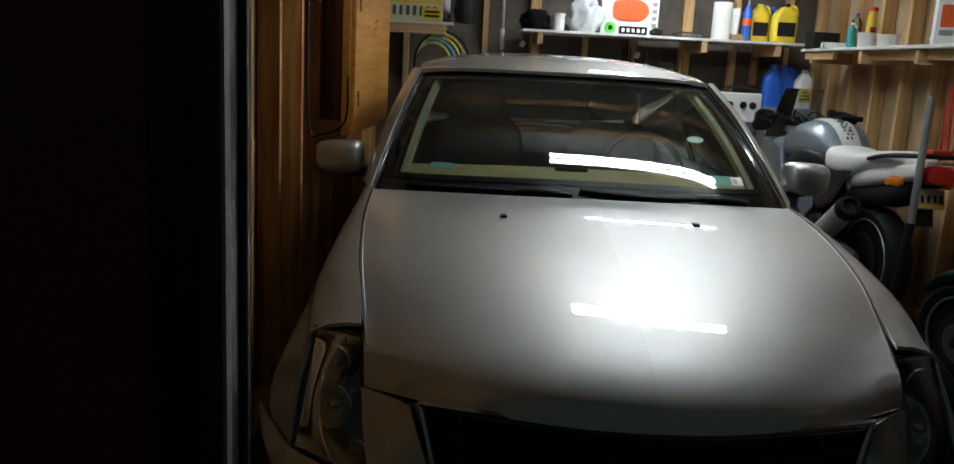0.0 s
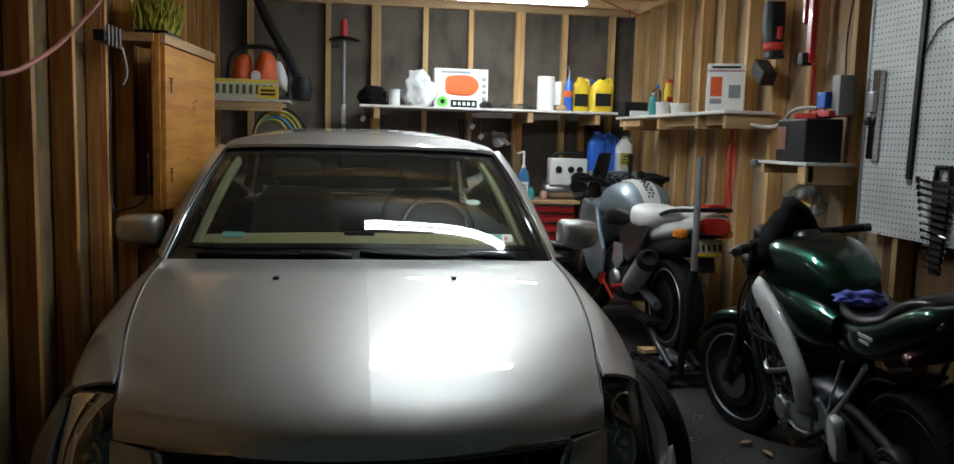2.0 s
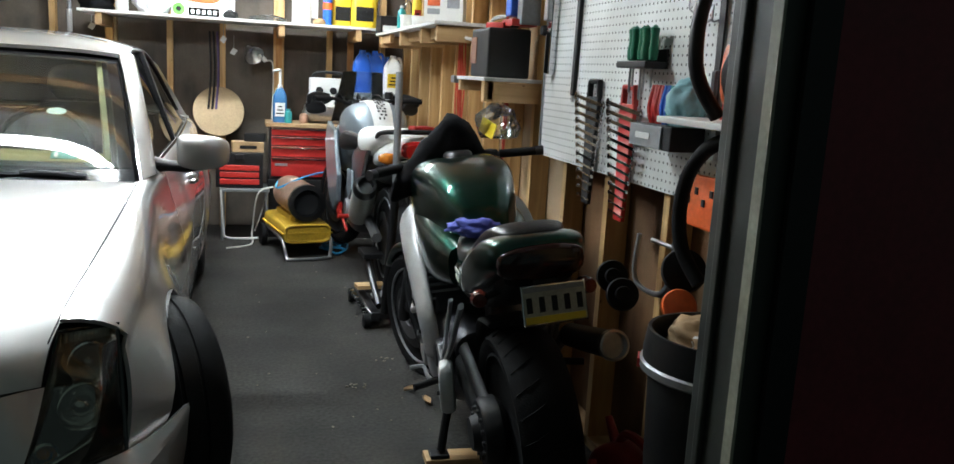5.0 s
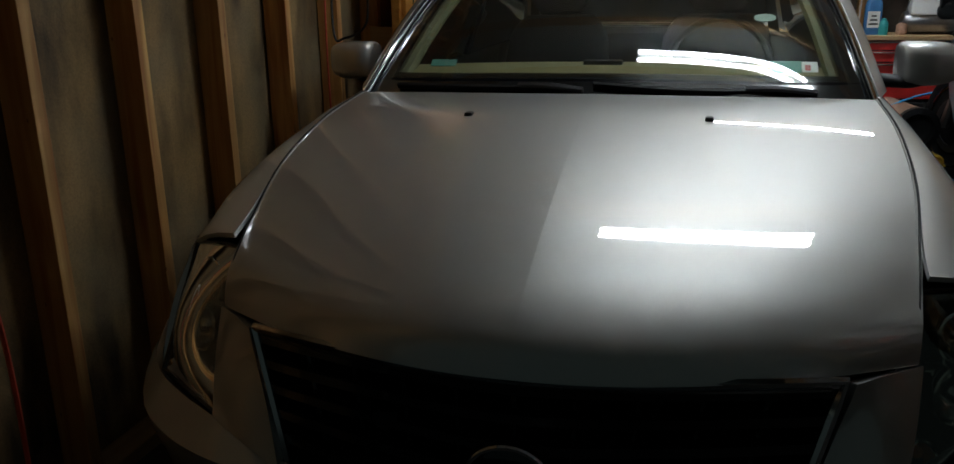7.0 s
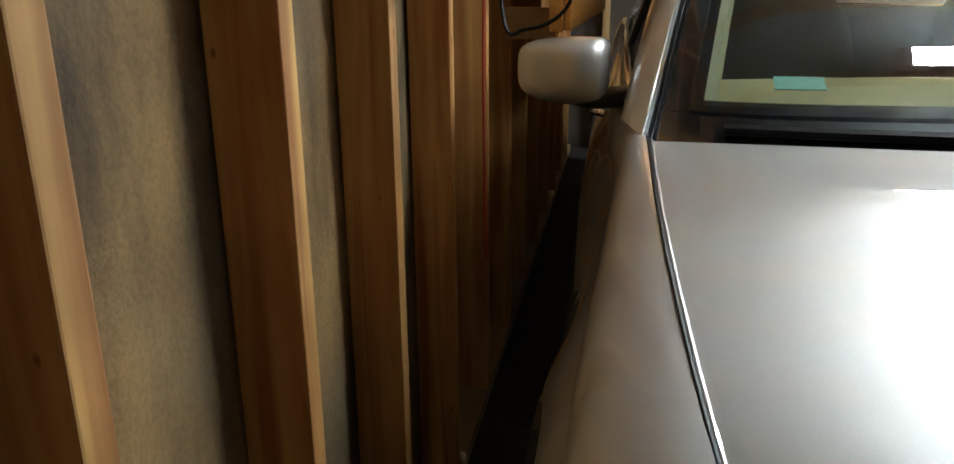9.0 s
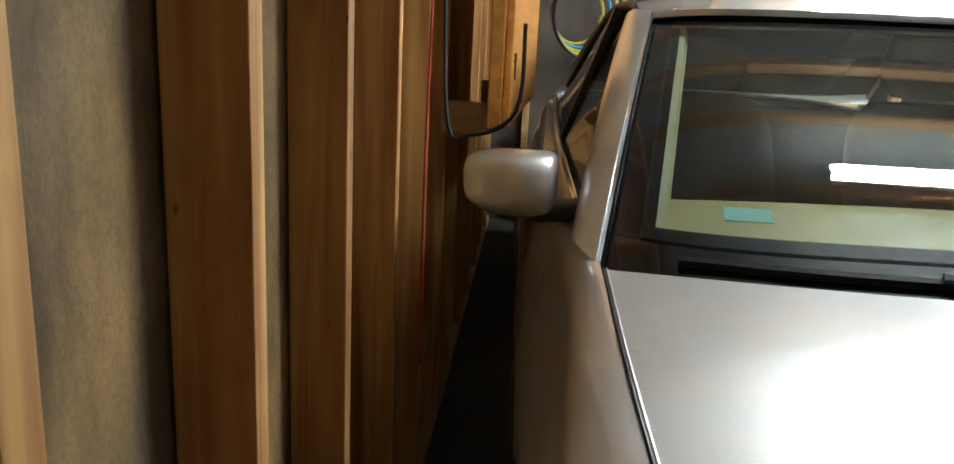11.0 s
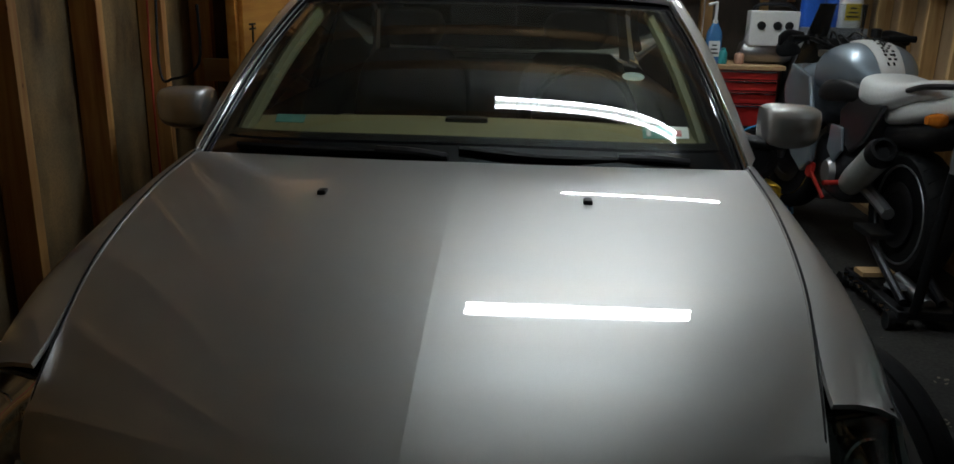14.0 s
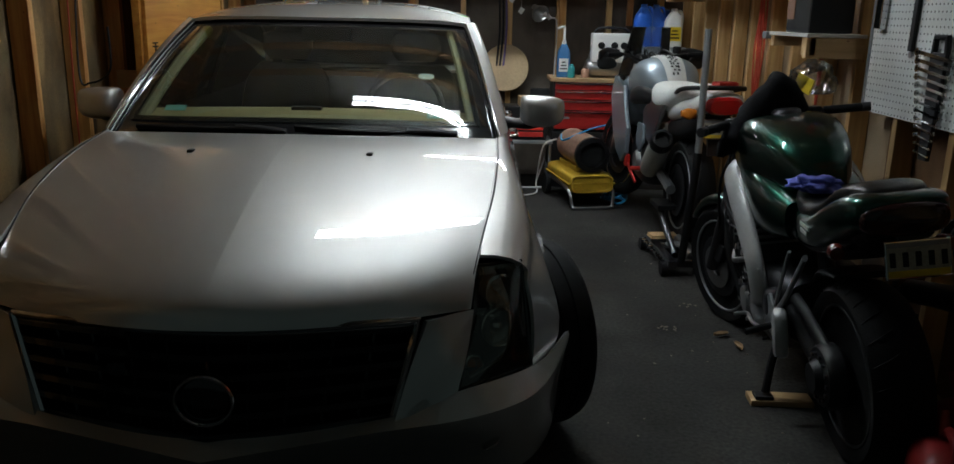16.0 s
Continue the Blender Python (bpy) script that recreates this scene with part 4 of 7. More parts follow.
    part("mirror_glass", flip(box((0.985, 0.782, 1.03), (0.15, 0.004, 0.10), (0, 0, 6))), CHROME, mr)
    part("mirror_foot", flip(loft([(0.80, 0.74, 0.975, 0.055, 0.035), (0.86, 0.73, 0.975, 0.05, 0.022), (0.93, 0.72, 0.972, 0.055, 0.02), (0.985, 0.725, 0.975, 0.04, 0.012)], 2.6, 16, axis="x")), BLACK, mr, smooth=True)
part("chin_intake", thicken(grid(lambda u, v: bumper_point(-0.42 + 0.84 * u, 0.52 + 0.28 * v) + Vector((0, -0.004, 0)), 16, 4), 0.006), BLACK, bmp)

TYRE = [(0.225, -0.10), (0.30, -0.113), (0.322, -0.10), (0.333, -0.07), (0.333, -0.035), (0.327, -0.032), (0.327, -0.026), (0.335, -0.023), (0.335, 0.023), (0.327, 0.026), (0.327, 0.032), (0.333, 0.035), (0.333, 0.07), (0.322, 0.10), (0.30, 0.113), (0.225, 0.10)]


def car_wheel(x, y, steer):
    sgn = 1 if x > 0 else -1
    m = pose(x, y, 0.335, 0, 0, steer) @ pose(0, 0, 0, 0, 90 * sgn, 0)
    ty = part("wheel", lathe(TYRE, m, 48), RUBBER, car, "black road tyre", smooth=True)
    rim = lathe([(0.225, -0.10), (0.232, 0.10), (0.218, 0.10), (0.205, 0.06), (0.20, -0.09)], m, 36)
    part("rim", rim, ALLOY, ty, smooth=True)
    for k in range(7):
        a = 2 * math.pi * k / 7
        bm = rings([[m @ Vector((r * math.cos(a) - w * s * math.sin(a), r * math.sin(a) + w * s * math.cos(a), z)) for s, z in ((-1, h - 0.03), (1, h - 0.03), (0.7, h), (-0.7, h))] for r, w, h in ((0.04, 0.025, 0.07), (0.12, 0.02, 0.075), (0.21, 0.028, 0.085))])
        part("spoke", bm, ALLOY, ty, smooth=True)
    part("hub_cap", lathe([(0.001, 0.09), (0.03, 0.088), (0.045, 0.07), (0.045, 0.02)], m, 20), CHROME, ty, smooth=True)
    part("brake_disc", lathe([(0.05, -0.02), (0.15, -0.02), (0.15, -0.04), (0.05, -0.04)], m, 28), DARK_METAL, ty)


for x, y, st in ((0.895, WHEEL_F, 22), (-0.79, WHEEL_F, 14), (0.80, WHEEL_R, 0), (-0.80, WHEEL_R, 0)):
    car_wheel(x, y, st)
for sx in (-1, 1):
    for yw in (WHEEL_F, WHEEL_R):
        bm = bmesh.new()
        loops = []
        for k in range(13):
            a = math.pi * k / 12
            loops.append([Vector((sx * xx, yw + (ARCH + 0.005) * math.cos(a), 0.33 + (ARCH + 0.005) * math.sin(a))) for xx in (0.60, 0.93)])
        part("wheel_well", rings(loops, bm, close=False), BLACK, car)


# ---- the motorcycles: forward is +y, the rear tyre stands on the origin ----
def bike_wheel(parent, c, r, w, m=Matrix(), spokes=3, rim_mat=ALLOY, tyre_label="", wire=False, disc=True, lip_mat=ALLOY):
    mm = m @ Matrix.Translation(c) @ pose(0, 0, 0, 0, 90, 0)
    h = w / 2
    prof = [(r * 0.72, -h * 0.75), (r * 0.80, -h * 0.95), (r * 0.90, -h), (r * 0.97, -h * 0.7), (r, -h * 0.25), (r, h * 0.25), (r * 0.97, h * 0.7), (r * 0.90, h), (r * 0.80, h * 0.95), (r * 0.72, h * 0.75)]
    wh = part("wheel", lathe(prof, mm, 44), RUBBER, parent, tyre_label, smooth=True)
    for k in range(26):
        a = 2 * math.pi * k / 26
        for s in (-1, 1):
            q = [mm @ Vector((rr * math.cos(a + da), rr * math.sin(a + da), s * z)) for rr, da, z in ((r * 1.0015, 0.0, h * 0.12), (r * 0.995, 0.06, h * 0.5), (r * 0.935, 0.11, h * 0.90))]
            if s < 0:
                groove = tube(q, 0.0022, 4, steps=2)
                part("tread_groove", groove, RUBBER, wh)
    part("rim", lathe([(r * 0.73, -h * 0.72), (r * 0.755, -h * 0.78), (r * 0.755, -h * 0.66), (r * 0.68, -h * 0.4), (r * 0.68, h * 0.4), (r * 0.755, h * 0.66), (r * 0.755, h * 0.78), (r * 0.73, h * 0.72), (r * 0.65, h * 0.3), (r * 0.65, -h * 0.3), (r * 0.73, -h * 0.72)], mm, 40), rim_mat, wh, smooth=True)
    for sd in (-1, 1):
        part("rim_lip", tube([mm @ Vector((r * 0.742 * math.cos(a * math.pi / 16), r * 0.742 * math.sin(a * math.pi / 16), sd * h * 0.83)) for a in range(33)], 0.0065, 6, steps=1), CHROME if wire else lip_mat, wh, smooth=True)
    if wire:
        for k in range(20):
            a = 2 * math.pi * k / 20
            part("spoke", rod(mm @ Vector((0.03 * math.cos(a + 0.6), 0.03 * math.sin(a + 0.6), (-1) ** k * 0.03)), mm @ Vector((r * 0.67 * math.cos(a), r * 0.67 * math.sin(a), 0)), 0.003, n=5), STEEL, wh)
    else:
        for k in range(spokes):
            a = 2 * math.pi * k / spokes
            bm = rings([[mm @ Vector((rr * math.cos(a) - ww * s * math.sin(a), rr * math.sin(a) + ww * s * math.cos(a), z)) for s, z in ((-1, -0.012), (1, -0.012), (1, 0.012), (-1, 0.012))] for rr, ww in ((0.03, 0.03), (r * 0.35, 0.022), (r * 0.67, 0.032))])
            part("spoke", bm, rim_mat, wh, bevel=0.004)
    part("hub", lathe([(0.001, -h * 0.8), (0.04, -h * 0.8), (0.05, 0), (0.04, h * 0.8), (0.001, h * 0.8)], mm, 18), DARK_METAL, wh, smooth=True)
    if disc:
        for s in (-1, 1):
            part("brake_disc", lathe([(r * 0.36, s * h * 0.95), (r * 0.50, s * h * 0.95), (r * 0.50, s * h * 1.04), (r * 0.36, s * h * 1.04), (r * 0.36, s * h * 0.95)], mm, 30), DARK_METAL, wh)
    return wh


DULL_PLATE = plain("dull_plate", (0.42, 0.41, 0.34), 0.5, vary=0.25, scale=30)


def plate_on(parent, m, w=0.178, h=0.104):
    """A number plate whose writing is plain bars."""
    p = part("number_plate", prism([(-w / 2, -h / 2), (w / 2, -h / 2), (w / 2, h / 2), (-w / 2, h / 2)], 0.003, m), DULL_PLATE, parent, "white and yellow number plate")
    part("plate_band", prism([(-w / 2 + 0.004, -h / 2 + 0.004), (w / 2 - 0.004, -h / 2 + 0.004), (w / 2 - 0.004, -h / 2 + 0.022), (-w / 2 + 0.004, -h / 2 + 0.022)], 0.002, m @ Matrix.Translation((0, 0, 0.003))), YELLOW, p)
    part("plate_band", prism([(-w / 2 + 0.004, h / 2 - 0.016), (w / 2 - 0.004, h / 2 - 0.016), (w / 2 - 0.004, h / 2 - 0.004), (-w / 2 + 0.004, h / 2 - 0.004)], 0.002, m @ Matrix.Translation((0, 0, 0.003))), GREY_METAL, p)
    for k in range(5):
        x = -w * 0.40 + k * w * 0.2
        part("plate_bar", prism([(x - 0.008, -0.020), (x + 0.008, -0.020), (x + 0.008, 0.022), (x - 0.008, 0.022)], 0.002, m @ Matrix.Translation((0, 0, 0.003))), BLACK, p)
    edge = [(-w / 2, -h / 2, 0), (w / 2, -h / 2, 0), (w / 2, h / 2, 0), (-w / 2, h / 2, 0), (-w / 2, -h / 2, 0)]
    part("plate_frame", tube([m @ Vector(e) for e in edge], 0.004, 6, steps=1), CHROME, p)
    return p


BRIGHT = plain("silver_frame_paint", (0.50, 0.51, 0.51), 0.42, 0.35, vary=0.08)
FACE_BACK = pose(0, 0, 0, 90, 0, 0)  # a sheet in u, v that looks towards -y

b2 = thing("motorcycle", pose(2.055, -0.37, 0, 0, 0, -2.5) @ pose(0, 0, 0, 0, -7.5, 0), "dark green sports motorcycle with silver frame leaning on its side stand", "motorcycle")
HEAD2 = Matrix.Translation((0, 0.96, 0)) @ pose(0, 0, 0, 0, 0, 18) @ Matrix.Translation((0, -0.96, 0))
bike_wheel(b2, (0, 0, 0.315), 0.315, 0.185, spokes=3, rim_mat=DARK_METAL, disc=False, lip_mat=DARK_METAL)
bike_wheel(b2, (0, 1.36, 0.30), 0.30, 0.12, HEAD2, spokes=3, rim_mat=ALLOY)
part("tank", loft([(0, 0.38, 0.90, 0.075, 0.05), (0, 0.46, 0.925, 0.125, 0.095), (0, 0.60, 0.945, 0.165, 0.125), (0, 0.76, 0.945, 0.195, 0.145), (0, 0.90, 0.935, 0.19, 0.14), (0, 0.99, 0.925, 0.155, 0.11), (0, 1.02, 0.92, 0.10, 0.06)], 3.8, 34), GREEN, b2, "dark green fuel tank", smooth="all")
part("filler_cap", lathe([(0.001, 0.012), (0.045, 0.012), (0.055, 0.004), (0.06, -0.01)], pose(0, 0.82, 1.092, -4), 24), DARK_METAL, b2, smooth=True)
for sx in (-1, 1):
    part("side_panel", loft([(sx * 0.10, 0.36, 0.76, 0.05, 0.07), (sx * 0.125, 0.50, 0.77, 0.065, 0.10), (sx * 0.14, 0.68, 0.79, 0.065, 0.11), (sx * 0.14, 0.86, 0.84, 0.05, 0.09), (sx * 0.12, 0.95, 0.87, 0.02, 0.04)], 3, 20), GREEN, b2, smooth=True)
    fb = tube([(sx * 0.10, 1.0, 0.90), (sx * 0.20, 0.88, 0.87), (sx * 0.225, 0.74, 0.80), (sx * 0.225, 0.60, 0.67), (sx * 0.22, 0.51, 0.55), (sx * 0.205, 0.50, 0.40)], (0.050, 0.038), 14, flat=0.40)
    part("frame_beam", fb, BRIGHT, b2, "silver aluminium frame beam", smooth="all")
    part("fork_leg", rod(HEAD2 @ Vector((sx * 0.095, 1.37, 0.30)), HEAD2 @ Vector((sx * 0.095, 1.18, 0.70)), 0.028), DARK_METAL, b2, smooth=True)
    part("fork_tube", rod(HEAD2 @ Vector((sx * 0.095, 1.18, 0.70)), HEAD2 @ Vector((sx * 0.095, 1.0, 1.06)), 0.022), STEEL, b2, smooth=True)
    cl = part("clip_on", rod(HEAD2 @ Vector((sx * 0.09, 1.02, 1.05)), HEAD2 @ Vector((sx * 0.36, 0.90, 1.05)), 0.012), DARK_METAL, b2)
    part("grip", rod(HEAD2 @ Vector((sx * 0.23, 0.958, 1.05)), HEAD2 @ Vector((sx * 0.37, 0.895, 1.05)), 0.018), RUBBER, cl, smooth=True)
    part("bar_end", rod(HEAD2 @ Vector((sx * 0.37, 0.895, 1.05)), HEAD2 @ Vector((sx * 0.40, 0.88, 1.05)), 0.02), DARK_METAL, cl, smooth=True)
    part("lever", tube([HEAD2 @ Vector(p) for p in ((sx * 0.16, 1.03, 1.05), (sx * 0.24, 1.04, 1.045), (sx * 0.36, 0.97, 1.035))], 0.008, 6), ALLOY, cl, smooth=True)
    part("switch_box", box(HEAD2 @ Vector((sx * 0.195, 0.975, 1.05)), (0.05, 0.05, 0.045), (0, 0, 24)), BLACK, cl, bevel=0.008)
    part("caliper", box(HEAD2 @ Vector((sx * 0.085, 1.30, 0.40)), (0.05, 0.08, 0.10), (25, 0, 24)), DARK_METAL, b2, bevel=0.01)
    part("indicator", lathe([(0.001, 0.026), (0.02, 0.022), (0.026, 0.0), (0.02, -0.03)], pose(sx * 0.16, -0.17, 0.80, 90, 0, sx * 10), 18), plain("smoked_lens", (0.09, 0.015, 0.01), 0.2), b2, smooth=True)
    part("indicator_stalk", rod((sx * 0.06, -0.16, 0.82), (sx * 0.16, -0.17, 0.80), 0.010), BLACK, b2)
    part("foot_rest_plate", prism([(-0.06, -0.08), (0.06, -0.05), (0.05, 0.05), (0.0, 0.09), (-0.05, 0.05)], 0.012, pose(sx * 0.205, 0.37, 0.40, 90, 0, 90)), ALLOY, b2, bevel=0.003)
    part("foot_peg", rod((sx * 0.21, 0.35, 0.37), (sx * 0.31, 0.33, 0.36), 0.013), RUBBER, b2)
    part("rear_strut", tube([(sx * 0.20, 0.34, 0.42), (sx * 0.185, 0.24, 0.52), (sx * 0.165, 0.10, 0.70)], 0.016, 8, flat=0.6), ALLOY, b2, "bright foot rest strut", smooth=True)
    part("rear_strut", tube([(sx * 0.205, 0.35, 0.40), (sx * 0.19, 0.31, 0.52), (sx * 0.17, 0.25, 0.68)], 0.011, 8, flat=0.6), ALLOY, b2, "bright foot rest strut", smooth=True)
    part("brake_hose", tube([HEAD2 @ Vector((sx * 0.10, 1.06, 0.98)), HEAD2 @ Vector((sx * 0.15, 1.16, 0.78)), HEAD2 @ Vector((sx * 0.12, 1.24, 0.55)), HEAD2 @ Vector((sx * 0.09, 1.30, 0.43))], 0.006, 6), RUBBER, b2, smooth=True)
    part("disc_carrier", lathe([(0.045, 0.0), (0.10, 0.004), (0.105, 0.012), (0.045, 0.012), (0.045, 0.0)], HEAD2 @ pose(sx * 0.064, 1.36, 0.30, 0, 90 * sx, 0), 24), STEEL, b2, smooth=True)
    part("seat_rail", tube([(sx * 0.11, 0.42, 0.72), (sx * 0.12, 0.12, 0.73), (sx * 0.10, -0.16, 0.82)], 0.016, 8), DARK_METAL, b2)
bm = loft([(0, 1.10, 0.60, 0.05, 0.02), (0, 1.2, 0.615, 0.065, 0.03), (0, 1.36, 0.63, 0.07, 0.03), (0, 1.5, 0.59, 0.068, 0.03), (0, 1.62, 0.50, 0.05, 0.02)], 2.5, 18)
for v in bm.verts:
    v.co = HEAD2 @ v.co
part("front_mudguard", bm, GREEN, b2, smooth="all")
part("yoke", box(HEAD2 @ Vector((0, 1.02, 0.98)), (0.26, 0.09, 0.03), (0, 0, 24)), ALLOY, b2, bevel=0.008)
part("steering_head", rod((0, 1.0, 0.98), (0, 1.10, 0.76), 0.035), DARK_METAL, b2)
part("instrument_panel", loft([(0, 1.06, 1.04, 0.10, 0.03), (0, 1.10, 1.06, 0.12, 0.05), (0, 1.16, 1.05, 0.10, 0.05), (0, 1.18, 1.04, 0.05, 0.03)], 3, 20), BLACK, b2, smooth=True)
part("head_lamp", loft([(0, 1.18, 0.92, 0.06, 0.05), (0, 1.24, 0.92, 0.10, 0.08), (0, 1.30, 0.92, 0.11, 0.085), (0, 1.33, 0.92, 0.09, 0.07)], 2.4, 22), CHROME, b2, smooth="all")
# engine in pieces
part("crankcase", loft([(0, 0.36, 0.40, 0.15, 0.12), (0, 0.48, 0.38, 0.185, 0.17), (0, 0.72, 0.38, 0.185, 0.16), (0, 0.86, 0.42, 0.14, 0.10)], 4, 24), DARK_METAL, b2, smooth=True)
part("cylinder_block", box((0, 0.76, 0.60), (0.34, 0.22, 0.26), (-22, 0, 0)), DARK_METAL, b2, bevel=0.015)
for k in range(6):
    part("cooling_fin", box((0, 0.75 - 0.017 * k, 0.53 + 0.033 * k), (0.375, 0.25, 0.008), (-22, 0, 0)), ALLOY, b2)
part("radiator", box((0, 1.0, 0.58), (0.34, 0.035, 0.30), (-15, 0, 0)), BLACK, b2)
for sx in (-1, 1):
    part("engine_cover", lathe([(0.001, 0.035), (0.06, 0.033), (0.085, 0.015), (0.09, -0.03)], pose(sx * 0.185, 0.56, 0.37, 0, 90 * sx, 0), 26), ALLOY if sx < 0 else DARK_METAL, b2, smooth=True)
    part("sprocket_cover", loft([(sx * 0.16, 0.42, 0.43, 0.055, 0.06), (sx * 0.20, 0.42, 0.43, 0.05, 0.055), (sx * 0.215, 0.42, 0.43, 0.03, 0.035)], 2.4, 20, axis="x"), DARK_METAL, b2, smooth=True)
    part("swing_arm", tube([(sx * 0.11, 0.42, 0.42), (sx * 0.13, 0.20, 0.385), (sx * 0.13, 0.0, 0.315)], (0.042, 0.028), 10), RUBBER, b2, smooth=True)
for k in range(4):
    part("header_pipe", tube([(-0.12 + 0.08 * k, 0.88, 0.60), (-0.11 + 0.075 * k, 1.0, 0.48), (-0.08 + 0.06 * k, 0.94, 0.26), (-0.03 + 0.03 * k, 0.70, 0.19)], 0.019, 8), STEEL, b2, smooth=True)
for k in range(5):
    part("hose", tube([(-0.19, 0.95 - 0.07 * k, 0.72 - 0.02 * k), (-0.225, 0.86 - 0.07 * k, 0.60 - 0.04 * k), (-0.20, 0.84 - 0.08 * k, 0.45)], 0.009, 6), BLACK, b2)
for k in range(7):
    part("bolt", rod((-0.19, 0.50 + 0.06 * k, 0.30 + 0.045 * (k % 3)), (-0.205, 0.50 + 0.06 * k, 0.30 + 0.045 * (k % 3)), 0.010, n=8), CHROME, b2)
for k in range(6):
    part("cable", tube([(-0.10 - 0.015 * k, 1.02, 0.93), (-0.20 - 0.01 * (k % 3), 0.98 + 0.02 * (k % 2), 0.80 - 0.03 * k), (-0.21, 0.90 - 0.05 * k, 0.62), (-0.19, 0.78 - 0.04 * k, 0.46)], 0.006, 6), BLACK, b2, smooth=True)
for k in range(14):
    y, z = 0.46 + 0.032 * k, 0.27 + 0.055 * ((k * 5) % 7)
    part("engine_bolt", rod((-0.19, y, z), (-0.215 - 0.004 * (k % 3), y, z), 0.007 + 0.002 * (k % 2), n=8), STEEL if k % 3 else CHROME, b2, smooth=True)
part("clutch_cover", lathe([(0.001, 0.022), (0.05, 0.020), (0.062, 0.008), (0.066, -0.02)], pose(-0.20, 0.72, 0.345, 0, -90, 0), 26), ALLOY, b2, "scuffed alloy engine cover", smooth=True)
part("coolant_pipe", tube([(-0.20, 0.60, 0.56), (-0.235, 0.68, 0.53), (-0.23, 0.80, 0.50), (-0.19, 0.88, 0.56)], 0.012, 8), STEEL, b2, smooth=True)
for k in range(9):
    y, z = 0.62 + 0.045 * (k % 5), 0.42 + 0.07 * (k // 3) + 0.015 * (k % 2)
    part("hose_clip", rod((-0.195, y, z), (-0.235, y, z + 0.005), 0.012 + 0.004 * (k % 2), n=10), CHROME if k % 2 else STEEL, b2, smooth=True)
part("water_pipe", tube([(-0.2, 0.98, 0.70), (-0.23, 0.90, 0.52), (-0.21, 0.80, 0.36), (-0.19, 0.66, 0.28)], 0.017, 8), RUBBER, b2, smooth=True)
part("oil_filler", lathe([(0.001, 0.03), (0.025, 0.03), (0.03, 0.0)], pose(-0.19, 0.70, 0.48, 0, -90, 0), 18), ALLOY, b2, smooth=True)
hub = part("drive_hub", lathe([(0.001, 0.085), (0.05, 0.085), (0.062, 0.06), (0.10, 0.055), (0.112, 0.04), (0.112, 0.0), (0.09, -0.02)], pose(-0.10, 0.0, 0.315, 0, -90, 0), 30), BLACK, b2, smooth=True)
for k in range(14):
    a = 2 * math.pi * k / 14
    part("hub_bolt", rod((-0.15, 0.08 * math.cos(a), 0.315 + 0.08 * math.sin(a)), (-0.165, 0.08 * math.cos(a), 0.315 + 0.08 * math.sin(a)), 0.008, n=6), DARK_METAL, hub)
part("heel_guard", prism([(-0.055, -0.085), (-0.01, -0.105), (0.04, -0.08), (0.06, -0.01), (0.05, 0.06), (0.01, 0.085), (-0.035, 0.07), (-0.065, 0.0)], 0.05, pose(-0.205, 0.26, 0.385, 90, 0, 78)), BRIGHT, b2, "bright heel guard", bevel=0.018, smooth=True)
part("chain_guard", tube([(-0.12, 0.38, 0.47), (-0.13, 0.2, 0.46), (-0.13, 0.02, 0.41)], 0.022, 8, flat=0.5), BLACK, b2, smooth=True)
part("hugger", loft([(0, 0.32, 0.52, 0.08, 0.012), (0, 0.18, 0.62, 0.10, 0.014), (0, 0.02, 0.65, 0.10, 0.012)], 3, 16), BLACK, b2, smooth=True)
part("shock_absorber", rod((0, 0.34, 0.42), (0, 0.40, 0.72), 0.03), DARK_METAL, b2)
part("seat", loft([(0, 0.45, 0.86, 0.07, 0.022), (0, 0.34, 0.842, 0.115, 0.034), (0, 0.18, 0.842, 0.145, 0.036), (0, 0.06, 0.872, 0.135, 0.034), (0, -0.03, 0.932, 0.12, 0.034), (0, -0.13, 0.966, 0.11, 0.032), (0, -0.20, 0.966, 0.085, 0.026), (0, -0.225, 0.96, 0.04, 0.014)], 3.0, 26), VINYL, b2, "black vinyl seat", smooth="all")
part("tail_cowl", loft([(0, 0.42, 0.755, 0.09, 0.05), (0, 0.26, 0.765, 0.145, 0.065), (0, 0.08, 0.80, 0.165, 0.07), (0, -0.06, 0.86, 0.165, 0.075), (0, -0.16, 0.905, 0.155, 0.07), (0, -0.235, 0.925, 0.135, 0.055), (0, -0.265, 0.925, 0.11, 0.04)], 4.2, 32), GREEN, b2, "dark green tail cowl", smooth="all")
part("tail_light", loft([(0, -0.25, 0.91, 0.125, 0.05), (0, -0.272, 0.91, 0.12, 0.048), (0, -0.284, 0.91, 0.10, 0.04)], 3, 22), plain("dark_red_lens", (0.016, 0.002, 0.002), 0.2, coat=0.2, bump=0), b2, smooth=True)
part("under_tail", loft([(0, 0.10, 0.72, 0.10, 0.04), (0, -0.10, 0.80, 0.115, 0.05), (0, -0.23, 0.865, 0.10, 0.03)], 3, 18), BLACK, b2, smooth=True)
part("plate_hanger", box((0.01, -0.275, 0.82), (0.07, 0.012, 0.14), (-14, 0, 0)), BLACK, b2)
plate_on(b2, pose(0.02, -0.30, 0.80) @ pose(0, 0, 0, -12, 0, 0) @ FACE_BACK)
bars2 = bmesh.new()
